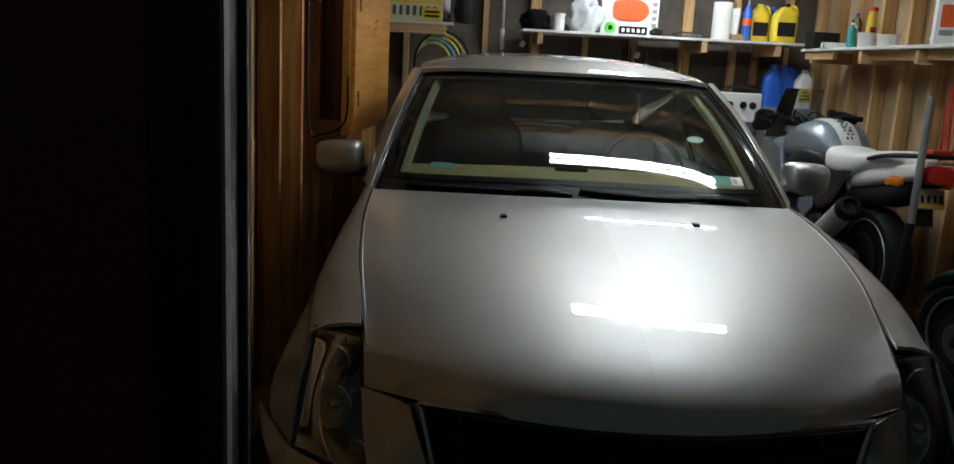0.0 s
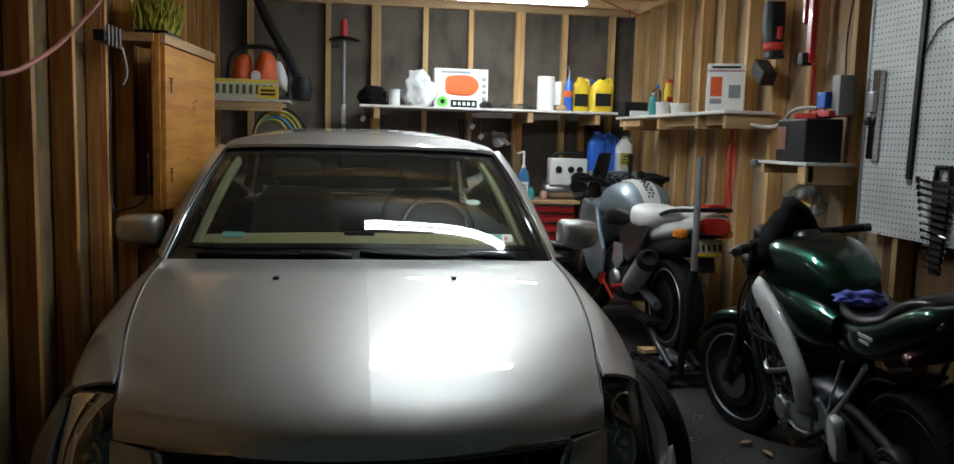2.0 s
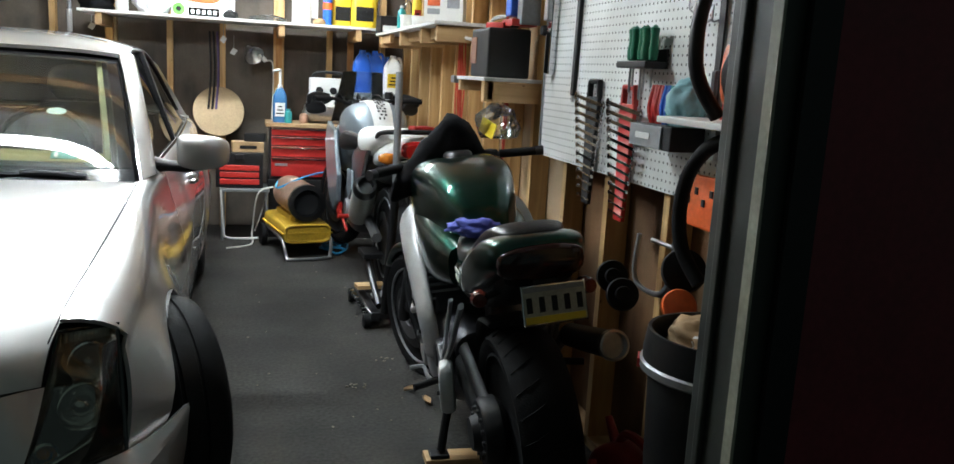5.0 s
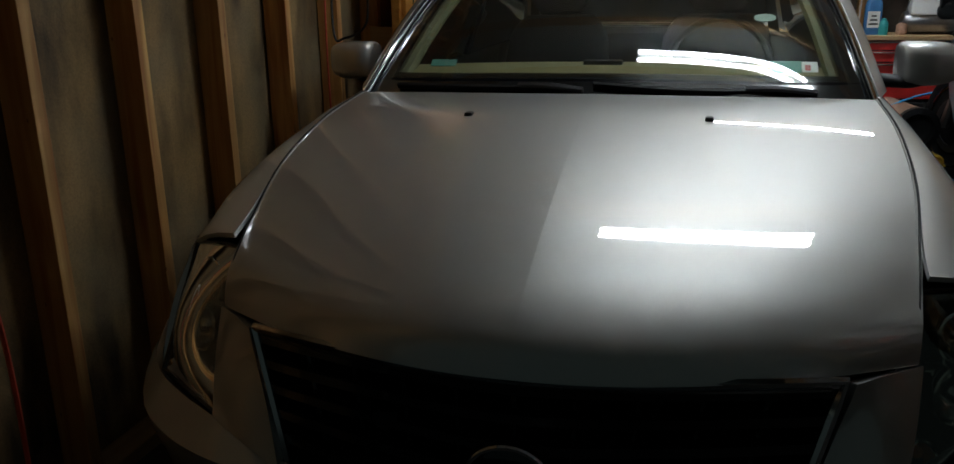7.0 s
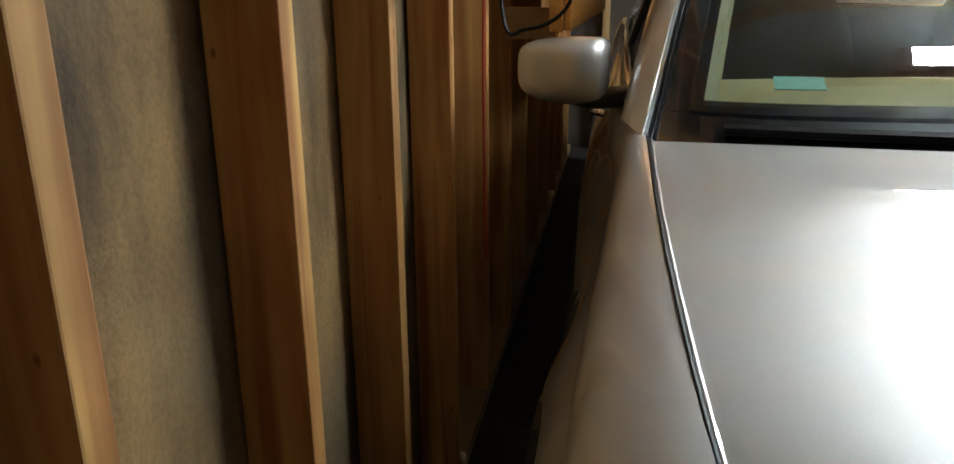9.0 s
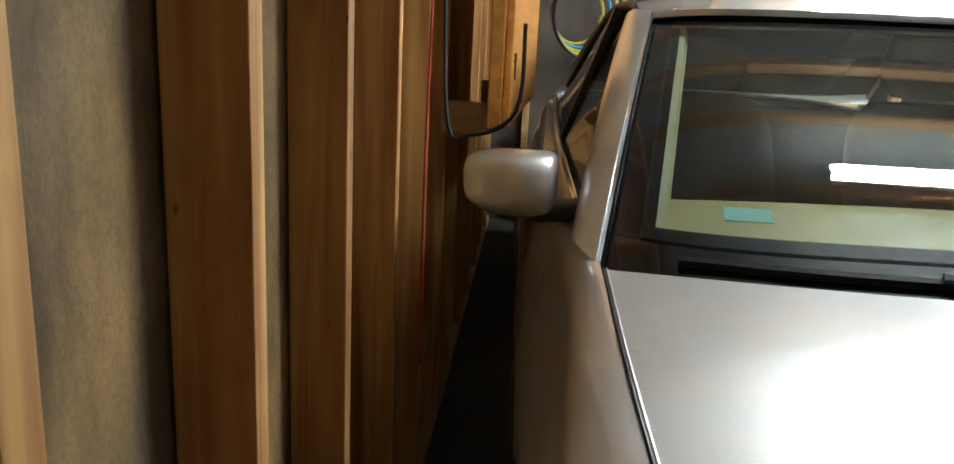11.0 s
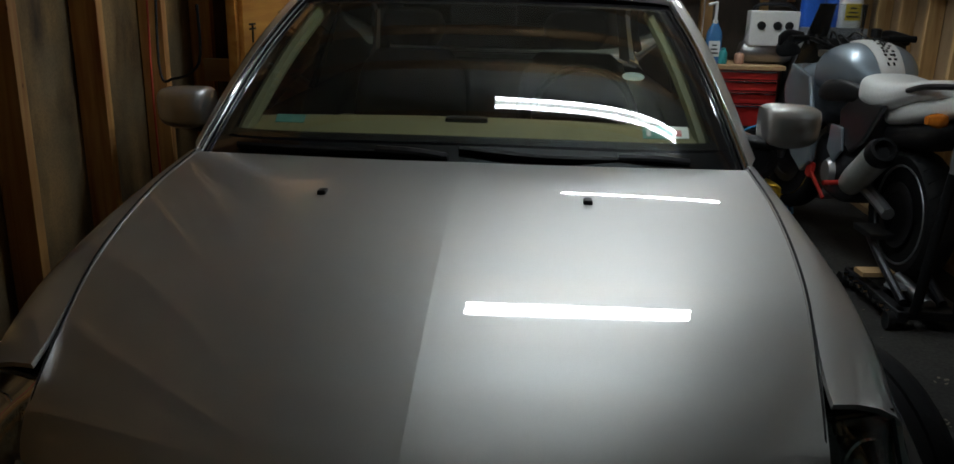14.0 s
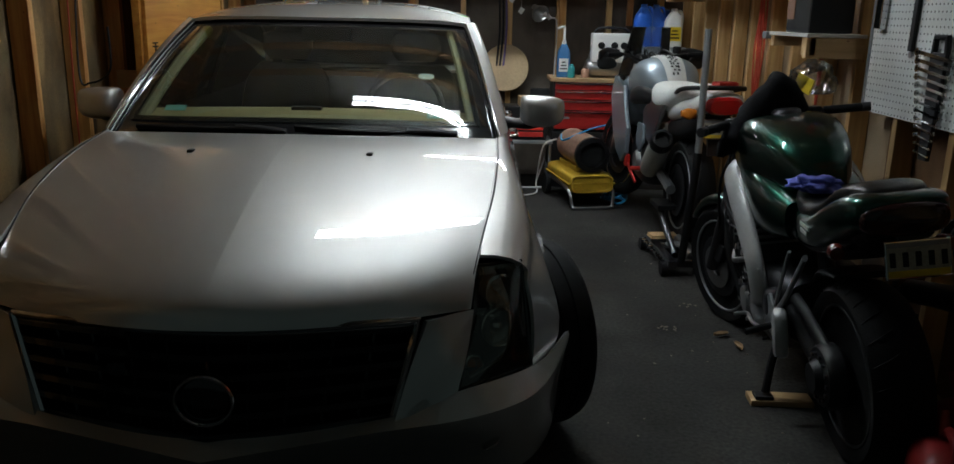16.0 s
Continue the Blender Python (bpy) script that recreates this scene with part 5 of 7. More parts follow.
for k, w in enumerate((0.10, 0.07)):
    box((-0.168, 0.09 + 0.01 * k, 0.815 - 0.022 * k), (0.004, w, 0.012), (0, 0, -3), bm=bars2)
part("decal", bars2, plain("pale_decal", (0.5, 0.55, 0.5), 0.5), b2)
# black on the body stands in for the deep shade around it
mf = part("muffler", lathe([(0.02, 0.0), (0.040, 0.04), (0.043, 0.36), (0.045, 0.40), (0.040, 0.405), (0.035, 0.36), (0.001, 0.35)], Matrix.Translation((0.215, 0.22, 0.515)) @ Vector((0.02, -0.40, 0.09)).to_track_quat("Z", "Y").to_matrix().to_4x4(), 26), BLACK, b2, "open-ended muffler, body coloured black for shade", smooth=True)
part("end_ring", lathe([(0.0455, 0.385), (0.048, 0.39), (0.047, 0.41), (0.040, 0.412), (0.038, 0.39)], Matrix.Translation((0.215, 0.22, 0.515)) @ Vector((0.02, -0.40, 0.09)).to_track_quat("Z", "Y").to_matrix().to_4x4(), 24), STEEL, mf, smooth=True)
part("link_pipe", tube([(0.05, 0.70, 0.19), (0.12, 0.45, 0.22), (0.19, 0.32, 0.42), (0.215, 0.22, 0.515)], 0.024, 8), STEEL, b2, smooth=True)
part("side_stand", tube([(-0.14, 0.44, 0.32), (-0.19, 0.42, 0.20), (-0.225, 0.40, 0.075)], 0.016, 8), BLACK, b2)
part("stand_foot", box((-0.235, 0.40, 0.062), (0.07, 0.06, 0.014), (0, 7.5, 0)), BLACK, b2, bevel=0.004)
part("gear_lever", tube([(-0.22, 0.42, 0.33), (-0.235, 0.52, 0.32), (-0.24, 0.58, 0.335), (-0.29, 0.585, 0.335)], 0.008, 6), STEEL, b2)

# a white and silver touring machine held up on a lift jack
SEAT_WHITE = plain("white_vinyl", (0.82, 0.82, 0.80), 0.4, vary=0.05)
b1 = thing("motorcycle", pose(2.01, 2.12, 0.09, 0, 0, 3.5), "silver and white touring motorcycle raised on a lift jack", "motorcycle")
HEAD1 = Matrix.Translation((0, 1.10, 0)) @ pose(0, 0, 0, 0, 0, 14) @ Matrix.Translation((0, -1.10, 0))
bike_wheel(b1, (0, 0, 0.32), 0.32, 0.15, spokes=5, rim_mat=ALLOY, disc=True)
bike_wheel(b1, (0, 1.42, 0.33), 0.33, 0.11, HEAD1, rim_mat=STEEL, wire=True)
part("tank", loft([(0, 0.39, 0.90, 0.08, 0.04), (0, 0.44, 0.92, 0.14, 0.065), (0, 0.52, 0.935, 0.18, 0.115), (0, 0.64, 0.94, 0.205, 0.15), (0, 0.82, 0.93, 0.21, 0.15), (0, 0.98, 0.90, 0.18, 0.12), (0, 1.06, 0.88, 0.10, 0.06)], 2.7, 30), SILVER, b1, "silver-blue fuel tank", smooth="all")
strip_z = table_line([(0.385, 0.90), (0.40, 0.95), (0.44, 1.0), (0.52, 1.062), (0.64, 1.10), (0.78, 1.10)])
bm = grid(lambda u, v: Vector(((2 * u - 1) * (0.06 + 0.03 * v), 0.385 + 0.395 * v, strip_z(0.385 + 0.395 * v)[0] - 0.012 * (2 * u - 1) ** 2)), 8, 18)
strip = part("tank_strip", thicken(bm, 0.006), WHITE, b1, "white strip with a dark maze pattern", smooth=True)
pat = bmesh.new()
for i in range(4):
    for j in range(12):
        if (i + j) % 2 == 0 or random.random() < 0.35:
            u, v = (i - 1.5) * 0.22, 0.12 + 0.06 * j
            y = 0.385 + 0.395 * v
            slope = math.degrees(math.atan2(strip_z(y + 0.01)[0] - strip_z(y - 0.01)[0], 0.02))
            w = (0.014, 0.012) if random.random() < 0.5 else (0.009, 0.02)
            box((u * (0.06 + 0.03 * v), y, strip_z(y)[0] + 0.008 - 0.012 * u * u), (w[0], w[1], 0.003), (slope, 0, 0), bm=pat)
part("maze_pattern", pat, BLACK, strip)
part("fairing", loft([(0, 0.86, 0.78, 0.14, 0.10), (0, 0.98, 0.76, 0.19, 0.16), (0, 1.14, 0.76, 0.20, 0.19), (0, 1.28, 0.78, 0.16, 0.15), (0, 1.37, 0.79, 0.08, 0.07)], 3, 28), SILVER, b1, "silver-blue fairing", smooth="all")
PANEL = plain("black_side_panel", (0.02, 0.022, 0.025), 0.3, coat=0.4)
for sx in (-1, 1):
    part("side_fairing", prism([(1.22, 0.93), (1.31, 0.78), (1.20, 0.55), (1.06, 0.40), (0.88, 0.34), (0.76, 0.42), (0.74, 0.60), (0.84, 0.72), (0.92, 0.88)], 0.035, pose(sx * 0.215, 0, 0, 90, 0, 90)), SILVER, b1, bevel=0.016)
    part("knee_recess", loft([(sx * 0.13, 0.40, 0.84, 0.03, 0.04), (sx * 0.165, 0.54, 0.85, 0.05, 0.06), (sx * 0.18, 0.70, 0.83, 0.05, 0.06), (sx * 0.17, 0.86, 0.80, 0.02, 0.03)], 2.6, 18), BLACK, b1, smooth=True)
    part("side_cover", prism([(0.10, 0.83), (0.46, 0.83), (0.60, 0.74), (0.56, 0.60), (0.42, 0.54), (0.28, 0.62)], 0.03, pose(sx * 0.15, 0, 0, 90, 0, 90)), PANEL, b1, bevel=0.014)
    part("silver_cover", prism([(0.50, 0.66), (0.64, 0.66), (0.66, 0.52), (0.56, 0.46), (0.47, 0.54)], 0.02, pose(sx * 0.175, 0, 0, 90, 0, 90)), SILVER, b1, bevel=0.01)
for k in range(7):
    x0 = -0.2 + 0.065 * k
    part("cable", tube([(x0, 1.08, 1.05), (x0 * 0.7 - 0.02, 1.20, 1.12 - 0.02 * (k % 3)), (x0 * 0.3, 1.24, 1.0), (x0 * 0.2, 1.16, 0.9)], 0.007, 6), BLACK, b1, smooth=True)
part("reservoir", lathe([(0.001, 0.0), (0.03, 0.0), (0.03, 0.045), (0.02, 0.05), (0.001, 0.05)], pose(0.17, 1.05, 1.10), 16), BLACK, b1)
part("yoke", box((0, 1.09, 1.0), (0.24, 0.10, 0.04), (0, 0, 14)), STEEL, b1, bevel=0.01)
part("seat", loft([(0, 0.50, 0.89, 0.10, 0.06), (0, 0.40, 0.87, 0.165, 0.085), (0, 0.25, 0.86, 0.175, 0.085), (0, 0.10, 0.875, 0.165, 0.07), (0, -0.05, 0.915, 0.15, 0.055), (0, -0.26, 0.945, 0.13, 0.045), (0, -0.34, 0.945, 0.07, 0.03)], 3.0, 28), SEAT_WHITE, b1, "white seat", smooth="all")
part("tail", loft([(0, 0.20, 0.77, 0.11, 0.05), (0, -0.05, 0.82, 0.13, 0.06), (0, -0.28, 0.87, 0.125, 0.055), (0, -0.46, 0.905, 0.12, 0.055), (0, -0.50, 0.905, 0.08, 0.04)], 3, 24), SEAT_WHITE, b1, "white tail", smooth="all")
part("tail_light", loft([(0, -0.46, 0.89, 0.10, 0.050), (0, -0.50, 0.888, 0.104, 0.052), (0, -0.53, 0.886, 0.085, 0.038)], 3, 20), plain("red_lens", (0.42, 0.010, 0.010), 0.12, coat=0.6, bump=0), b1, "red tail light", smooth=True)
part("grab_rail", tube([(-0.14, -0.05, 0.92), (-0.16, -0.25, 0.96), (-0.10, -0.48, 0.985), (0.10, -0.48, 0.985), (0.16, -0.25, 0.96), (0.14, -0.05, 0.92)], 0.013, 8), BLACK, b1, smooth=True)
part("rail_clip", box((0.02, -0.42, 0.995), (0.12, 0.09, 0.04), (0, 0, 10)), RED_PLASTIC, b1, bevel=0.012)
part("under_tail", loft([(0, 0.2, 0.68, 0.10, 0.05), (0, -0.1, 0.72, 0.11, 0.07), (0, -0.38, 0.79, 0.09, 0.05)], 3, 18), BLACK, b1, smooth=True)
part("plate_hanger", box((0, -0.40, 0.72), (0.10, 0.02, 0.24), (-16, 0, 0)), BLACK, b1)
plate_on(b1, pose(0.0, -0.44, 0.755) @ pose(0, 0, 0, -14, 0, 0) @ FACE_BACK)
for sx in (-1, 1):
    part("indicator", loft([(sx * 0.11, -0.35, 0.83, 0.026, 0.026), (sx * 0.15, -0.355, 0.83, 0.034, 0.032), (sx * 0.19, -0.35, 0.83, 0.02, 0.018)], 3, 16, axis="x"), AMBER, b1, "orange indicator", smooth=True)
    part("fork_leg", rod(HEAD1 @ Vector((sx * 0.10, 1.42, 0.33)), HEAD1 @ Vector((sx * 0.10, 1.22, 0.85)), 0.027), STEEL, b1, smooth=True)
    part("handlebar", tube([HEAD1 @ Vector(p) for p in ((0, 1.12, 1.02), (sx * 0.12, 1.12, 1.06), (sx * 0.24, 1.06, 1.09), (sx * 0.38, 1.0, 1.09))], 0.012, 8), BLACK, b1, smooth=True)
    part("grip", rod(HEAD1 @ Vector((sx * 0.27, 1.05, 1.09)), HEAD1 @ Vector((sx * 0.41, 0.99, 1.09)), 0.019), RUBBER, b1)
    part("hand_guard", loft([tuple(HEAD1 @ Vector((sx * 0.24, 1.13, 1.09))) + (0.02, 0.03), tuple(HEAD1 @ Vector((sx * 0.34, 1.13, 1.08))) + (0.03, 0.055), tuple(HEAD1 @ Vector((sx * 0.43, 1.07, 1.08))) + (0.02, 0.03)], 2.5, 16, axis="x"), BLACK, b1, smooth=True)
    mi = part("rear_mirror", loft([tuple(HEAD1 @ Vector((sx * 0.29, 1.08, 1.02))) + (0.03, 0.02), tuple(HEAD1 @ Vector((sx * 0.33, 1.09, 1.03))) + (0.03, 0.045), tuple(HEAD1 @ Vector((sx * 0.40, 1.09, 1.03))) + (0.02, 0.045), tuple(HEAD1 @ Vector((sx * 0.43, 1.09, 1.03))) + (0.01, 0.02)], 2.4, 18, axis="x"), BLACK, b1, smooth=True)
    part("mirror_stem", rod(HEAD1 @ Vector((sx * 0.24, 1.07, 1.10)), HEAD1 @ Vector((sx * 0.33, 1.09, 1.04)), 0.007), BLACK, mi)
    part("swing_arm", tube([(sx * 0.11, 0.48, 0.42), (sx * 0.11, 0.2, 0.37), (sx * 0.11, 0.0, 0.32)], 0.032, 8), ALLOY, b1, smooth=True)
    part("foot_peg", rod((sx * 0.17, 0.42, 0.38), (sx * 0.28, 0.40, 0.38), 0.014), RED_PLASTIC if sx < 0 else RUBBER, b1)
part("windscreen", thicken(grid(lambda u, v: Vector(((2 * u - 1) * (0.19 - 0.05 * v), 1.30 - 0.16 * v + 0.10 * (1 - (2 * u - 1) ** 2), 0.92 + 0.36 * v)), 12, 8), 0.003), CLEAR, b1, "clear plastic windscreen", smooth=True)
part("instrument_panel", box((0, 1.17, 1.03), (0.22, 0.07, 0.10), (-30, 0, 14)), BLACK, b1, bevel=0.02)
part("crankcase", loft([(0, 0.42, 0.42, 0.14, 0.12), (0, 0.54, 0.40, 0.17, 0.16), (0, 0.80, 0.42, 0.17, 0.15), (0, 0.94, 0.46, 0.12, 0.10)], 4, 22), DARK_METAL, b1, smooth=True)
part("engine_cover", lathe([(0.001, 0.03), (0.06, 0.028), (0.08, 0.0)], pose(-0.17, 0.60, 0.40, 0, -90, 0), 24), ALLOY, b1, smooth=True)
for k in range(3):
    part("header_pipe", tube([(-0.07 + 0.07 * k, 0.92, 0.60), (-0.07 + 0.07 * k, 1.06, 0.48), (-0.05 + 0.05 * k, 0.98, 0.26), (0, 0.7, 0.22)], 0.019, 8), STEEL, b1, smooth=True)
part("muffler", lathe([(0.03, 0.0), (0.062, 0.05), (0.07, 0.12), (0.07, 0.46), (0.055, 0.50), (0.045, 0.50), (0.04, 0.46), (0.001, 0.45)], Matrix.Translation((-0.15, 0.40, 0.36)) @ Vector((-0.04, -0.42, 0.28)).to_track_quat("Z", "Y").to_matrix().to_4x4(), 26), plain("muffler_grey", (0.46, 0.47, 0.44), 0.42, 0.3), b1, "pale grey muffler", smooth=True)
part("muffler_cap", lathe([(0.071, 0.44), (0.073, 0.47), (0.06, 0.51), (0.045, 0.512), (0.04, 0.47)], Matrix.Translation((-0.15, 0.40, 0.36)) @ Vector((-0.04, -0.42, 0.28)).to_track_quat("Z", "Y").to_matrix().to_4x4(), 26), BLACK, b1, smooth=True)
part("belly_guard", box((-0.19, 0.70, 0.30), (0.016, 0.20, 0.022), (35, 0, 8)), RED_PLASTIC, b1, bevel=0.006)
part("foot_guard", box((-0.2, 0.80, 0.37), (0.03, 0.06, 0.09), (10, 0, 8)), RED_PLASTIC, b1, bevel=0.012)
part("radiator_guard", box((-0.19, 1.18, 0.64), (0.03, 0.10, 0.20), (0, 0, 10)), RED, b1, bevel=0.01)
for k in range(5):
    part("guard_slot", box((-0.208, 1.18, 0.57 + 0.035 * k), (0.008, 0.09, 0.008), (0, 0, 10)), BLACK, b1)
part("front_mudguard", loft([(0, 1.20, 0.70, 0.05, 0.02), (0, 1.42, 0.76, 0.06, 0.03), (0, 1.62, 0.72, 0.05, 0.02)], 2.5, 16), SILVER, b1, smooth=True)

# lift jack under it, with its upright handle
jk = thing("lift_jack", pose(1.95, 1.94, 0, 0, 0, 2), "low black steel lift jack on castors", "jack")
part("frame_bar", box((-0.13, 0, 0.07), (0.05, 0.62, 0.05)), DARK_METAL, jk, bevel=0.006)
part("frame_bar", box((0.13, 0, 0.07), (0.05, 0.62, 0.05)), DARK_METAL, jk, bevel=0.006)
for y in (-0.27, 0.0, 0.27):
    part("cross_bar", box((0, y, 0.075), (0.30, 0.06, 0.04)), DARK_METAL, jk, bevel=0.006)
for x in (-0.17, 0.17):
    for y in (-0.27, 0.27):
        part("castor", lathe([(0.001, -0.018), (0.04, -0.018), (0.04, 0.018), (0.001, 0.018)], pose(x, y, 0.04, 0, 90, 0), 18), BLACK, jk, smooth=True)
part("ram", rod((0, -0.25, 0.10), (0, 0.05, 0.13), 0.035), STEEL, jk, smooth=True)
part("lift_arm", tube([(-0.09, -0.2, 0.10), (-0.09, 0.1, 0.22), (-0.09, 0.25, 0.30)], 0.02, 8), DARK_METAL, jk)
part("lift_arm", tube([(0.09, -0.2, 0.10), (0.09, 0.1, 0.22), (0.09, 0.25, 0.30)], 0.02, 8), DARK_METAL, jk)
part("saddle", box((0, 0.26, 0.30), (0.24, 0.22, 0.03)), BLACK, jk, bevel=0.005)
for k in range(9):
    part("bolt", rod((-0.16, -0.24 + 0.06 * k, 0.075), (-0.185, -0.24 + 0.06 * k, 0.075), 0.012, n=8), CHROME, jk)
part("wood_pad", box((-0.06, 0.12, 0.135), (0.22, 0.09, 0.022), (0, 0, 5)), BOARD, jk, "pale wooden pad")
part("release_disc", lathe([(0.001, 0.012), (0.05, 0.012), (0.055, 0.0)], pose(-0.06, -0.06, 0.125), 20), GREY_METAL, jk, smooth=True)
part("handle", rod((-0.055, -0.36, 0.72), (-0.06, -0.37, 1.385), 0.019, n=18), GREY_METAL, jk, "grey pipe handle", smooth=True)
part("handle_grip", rod((-0.08, -0.30, 0.09), (-0.055, -0.36, 0.73), 0.022, n=18), RUBBER, jk, smooth=True)


# ---- shelves and what stands on them ----
def at(name, x, y, z, label, category, rz=0, group=""):
    return thing(name, pose(x, y, z, 0, 0, rz), label, category, group)


sh = at("wall_shelf", 0, 0, 0, "long white board shelf on pine blocks along the back wall", "shelf")
part("board", box((1.09, 4.30, 1.700), (2.24, 0.58, 0.020)), BOARD_WHITE, sh, bevel=0.003)
for x in (0.11, 1.41, 2.0):
    part("bracket", box((x, 4.31, 1.645), (0.045, 0.57, 0.088)), BOARD_Y, sh, bevel=0.003)
    part("leg_block", box((x, 4.57, 1.50), (0.05, 0.05, 0.28)), STUD, sh)
sr = at("wall_shelf", 0, 0, 0, "white board shelf on pine bearers along the side wall", "shelf")
part("board", box((2.27, 2.80, 1.655), (0.32, 2.12, 0.020)), BOARD_WHITE, sr, bevel=0.003)
part("bearer", box((2.15, 3.58, 1.615), (0.03, 0.50, 0.06)), BOARD_Y, sr, bevel=0.003)
part("bearer", box((2.20, 2.45, 1.612), (0.03, 1.2, 0.062)), BOARD_Y, sr, bevel=0.003)
for y in (1.78, 2.2, 2.9, 3.7):
    part("arm", box((2.28, y, 1.60), (0.30, 0.04, 0.085)), BOARD, sr, bevel=0.003)
SZ, SZ2 = 1.711, 1.666


def bottle(name, x, y, z, r, h, mat, label, category="bottle", cap=WHITE, neck=0.35, rz=0, sq=0.0, handle=False, lab=None):
    t = at(name, x, y, z, label, category, rz)
    if sq:
        b = loft([(0, 0, 0.0, r * 0.9, r * sq * 0.9), (0, 0, 0.012, r, r * sq), (0, 0, h * 0.62, r, r * sq), (0, 0, h * 0.80, r * 0.72, r * sq * 0.8), (0, 0, h * 0.93, r * neck, r * neck)], 3.5, 22, axis="z")
    else:
        b = lathe([(0.001, 0), (r * 0.92, 0), (r, 0.012), (r, h * 0.68), (r * 0.8, h * 0.80), (r * neck, h * 0.88), (r * neck, h * 0.93), (0.001, h * 0.93)], n=22)
    part("body", b, mat, t, smooth=True)
    part("cap", lathe([(0.001, h), (r * neck * 1.1, h), (r * neck * 1.2, h * 0.91), (0.001, h * 0.91)], n=16), cap, t, smooth=True)
    if handle:
        part("grip", tube([(r * 0.2, 0, h * 0.90), (r * 0.75, 0, h * 0.92), (r * 0.95, 0, h * 0.75), (r * 0.92, 0, h * 0.55)], r * 0.16, 8), mat, t, smooth=True)
    if lab:
        part("paper_label", box((0, -(r * (sq or 1)) - 0.001, h * 0.34), (r * 1.4, 0.003, h * 0.36)), lab, t)
        for k in range(3):
            part("label_bar", box((0, -(r * (sq or 1)) - 0.004, h * (0.24 + 0.09 * k)), (r * (1.1 - 0.25 * k), 0.003, h * 0.035)), BLACK, t)
    return t


def lumpy(name, x, y, z, sx, sy, sz, mat, label, category, seed=1, rz=0, rough=0.16, parent=None):
    """A crumpled soft thing: a bag, a rag, a glove heap."""
    bm = bmesh.new()
    bmesh.ops.create_icosphere(bm, subdivisions=4, radius=1)
    for v in bm.verts:
        n = noise.noise(v.co * 1.7 + Vector((seed, 0, 0))) + 0.5 * noise.noise(v.co * 4.5 + Vector((seed, 3, 0))) + 0.25 * noise.noise(v.co * 11 + Vector((seed, 3, 0)))
        v.co *= 1 + rough * n * 1.6
        if v.co.z < -0.72:
            v.co.z = -0.72
        v.co = Vector((v.co.x * sx, v.co.y * sy, (v.co.z + 0.72) * sz / 1.72))
    ob = part(name, bm, mat, smooth="all")
    ob.matrix_world = pose(x, y, z, 0, 0, rz)
    return tagged(ob, label, category)


def carton(name, x, y, z, s, mat, label, rz=0, faces=()):
    t = at(name, x, y, z, label, "box", rz)
    part("carton", box((0, 0, s[2] / 2), s), mat, t, bevel=0.003)
    for (u, v, w, h, m2) in faces:
        part("print", box((u, -s[1] / 2 - 0.0015, v), (w, 0.003, h)), m2, t)
    return t


lumpy("black_bag", 0.07, 4.2, SZ, 0.13, 0.12, 0.16, BLACK_CLOTH, "small black cloth bag on the white shelf", "bag", 3)
t = at("paint_can", 0.26, 4.12, SZ, "small white tin on the shelf", "can")
part("tin", lathe([(0.001, 0), (0.045, 0), (0.045, 0.115), (0.05, 0.12), (0.05, 0.13), (0.001, 0.13)], n=22), WHITE, t, smooth=True)
part("lid", lathe([(0.001, 0.137), (0.046, 0.137), (0.048, 0.129)], n=22), GREY_METAL, t)
lumpy("plastic_bag", 0.47, 4.2, SZ, 0.13, 0.11, 0.30, BAG, "crumpled white plastic carrier bag on the shelf", "bag", 8, rough=0.22)
t = carton("cardboard_box", 0.83, 4.28, SZ, (0.46, 0.2, 0.33), PAPER, "white printed carton with an orange machine pictured", 0, ())
ell = loft([(-0.14, -0.104, 0.19, 0.002, 0.03), (-0.11, -0.104, 0.19, 0.002, 0.075), (0.06, -0.104, 0.19, 0.002, 0.085), (0.13, -0.104, 0.19, 0.002, 0.05), (0.15, -0.104, 0.19, 0.002, 0.01)], 3, 16, axis="x")
part("picture", ell, ORANGE, t)
for k in range(4):
    part("print", box((0.195, -0.103, 0.08 + 0.055 * k), (0.035, 0.004, 0.03)), GREY_METAL, t)
part("print", box((-0.05, -0.103, 0.30), (0.25, 0.004, 0.02)), GREY_METAL, t)
t = at("tape_measure", 0.66, 4.08, SZ, "neon green tape reel lying on the shelf", "tape")
part("reel", lathe([(0.012, -0.02), (0.042, -0.02), (0.045, 0), (0.042, 0.02), (0.012, 0.02), (0.012, -0.02)], pose(0, 0, 0.045, 90), 22), TAPE, t, smooth=True)
part("core", lathe([(0.001, -0.021), (0.02, -0.021), (0.02, 0.021), (0.001, 0.021)], pose(0, 0, 0.045, 90), 16), BLACK, t)
carton("drill_bit_case", 0.84, 4.08, SZ, (0.22, 0.06, 0.06), GLOSS_BLACK, "slim black case with pale print on the shelf", 0, tuple((-0.08 + 0.04 * k, 0.03, 0.024, 0.03, WHITE) for k in range(5)))
lumpy("wire_coil", 1.03, 4.08, SZ, 0.05, 0.05, 0.06, BLACK, "small dark coil of wire on the shelf", "wire", 4)
lumpy("clear_bag", 1.31, 4.15, SZ, 0.13, 0.09, 0.05, CLEAR, "flat clear plastic bag on the shelf", "bag", 11)
t = at("paper_towel", 1.565, 4.16, SZ, "white roll of paper towel standing on the shelf", "paper roll")
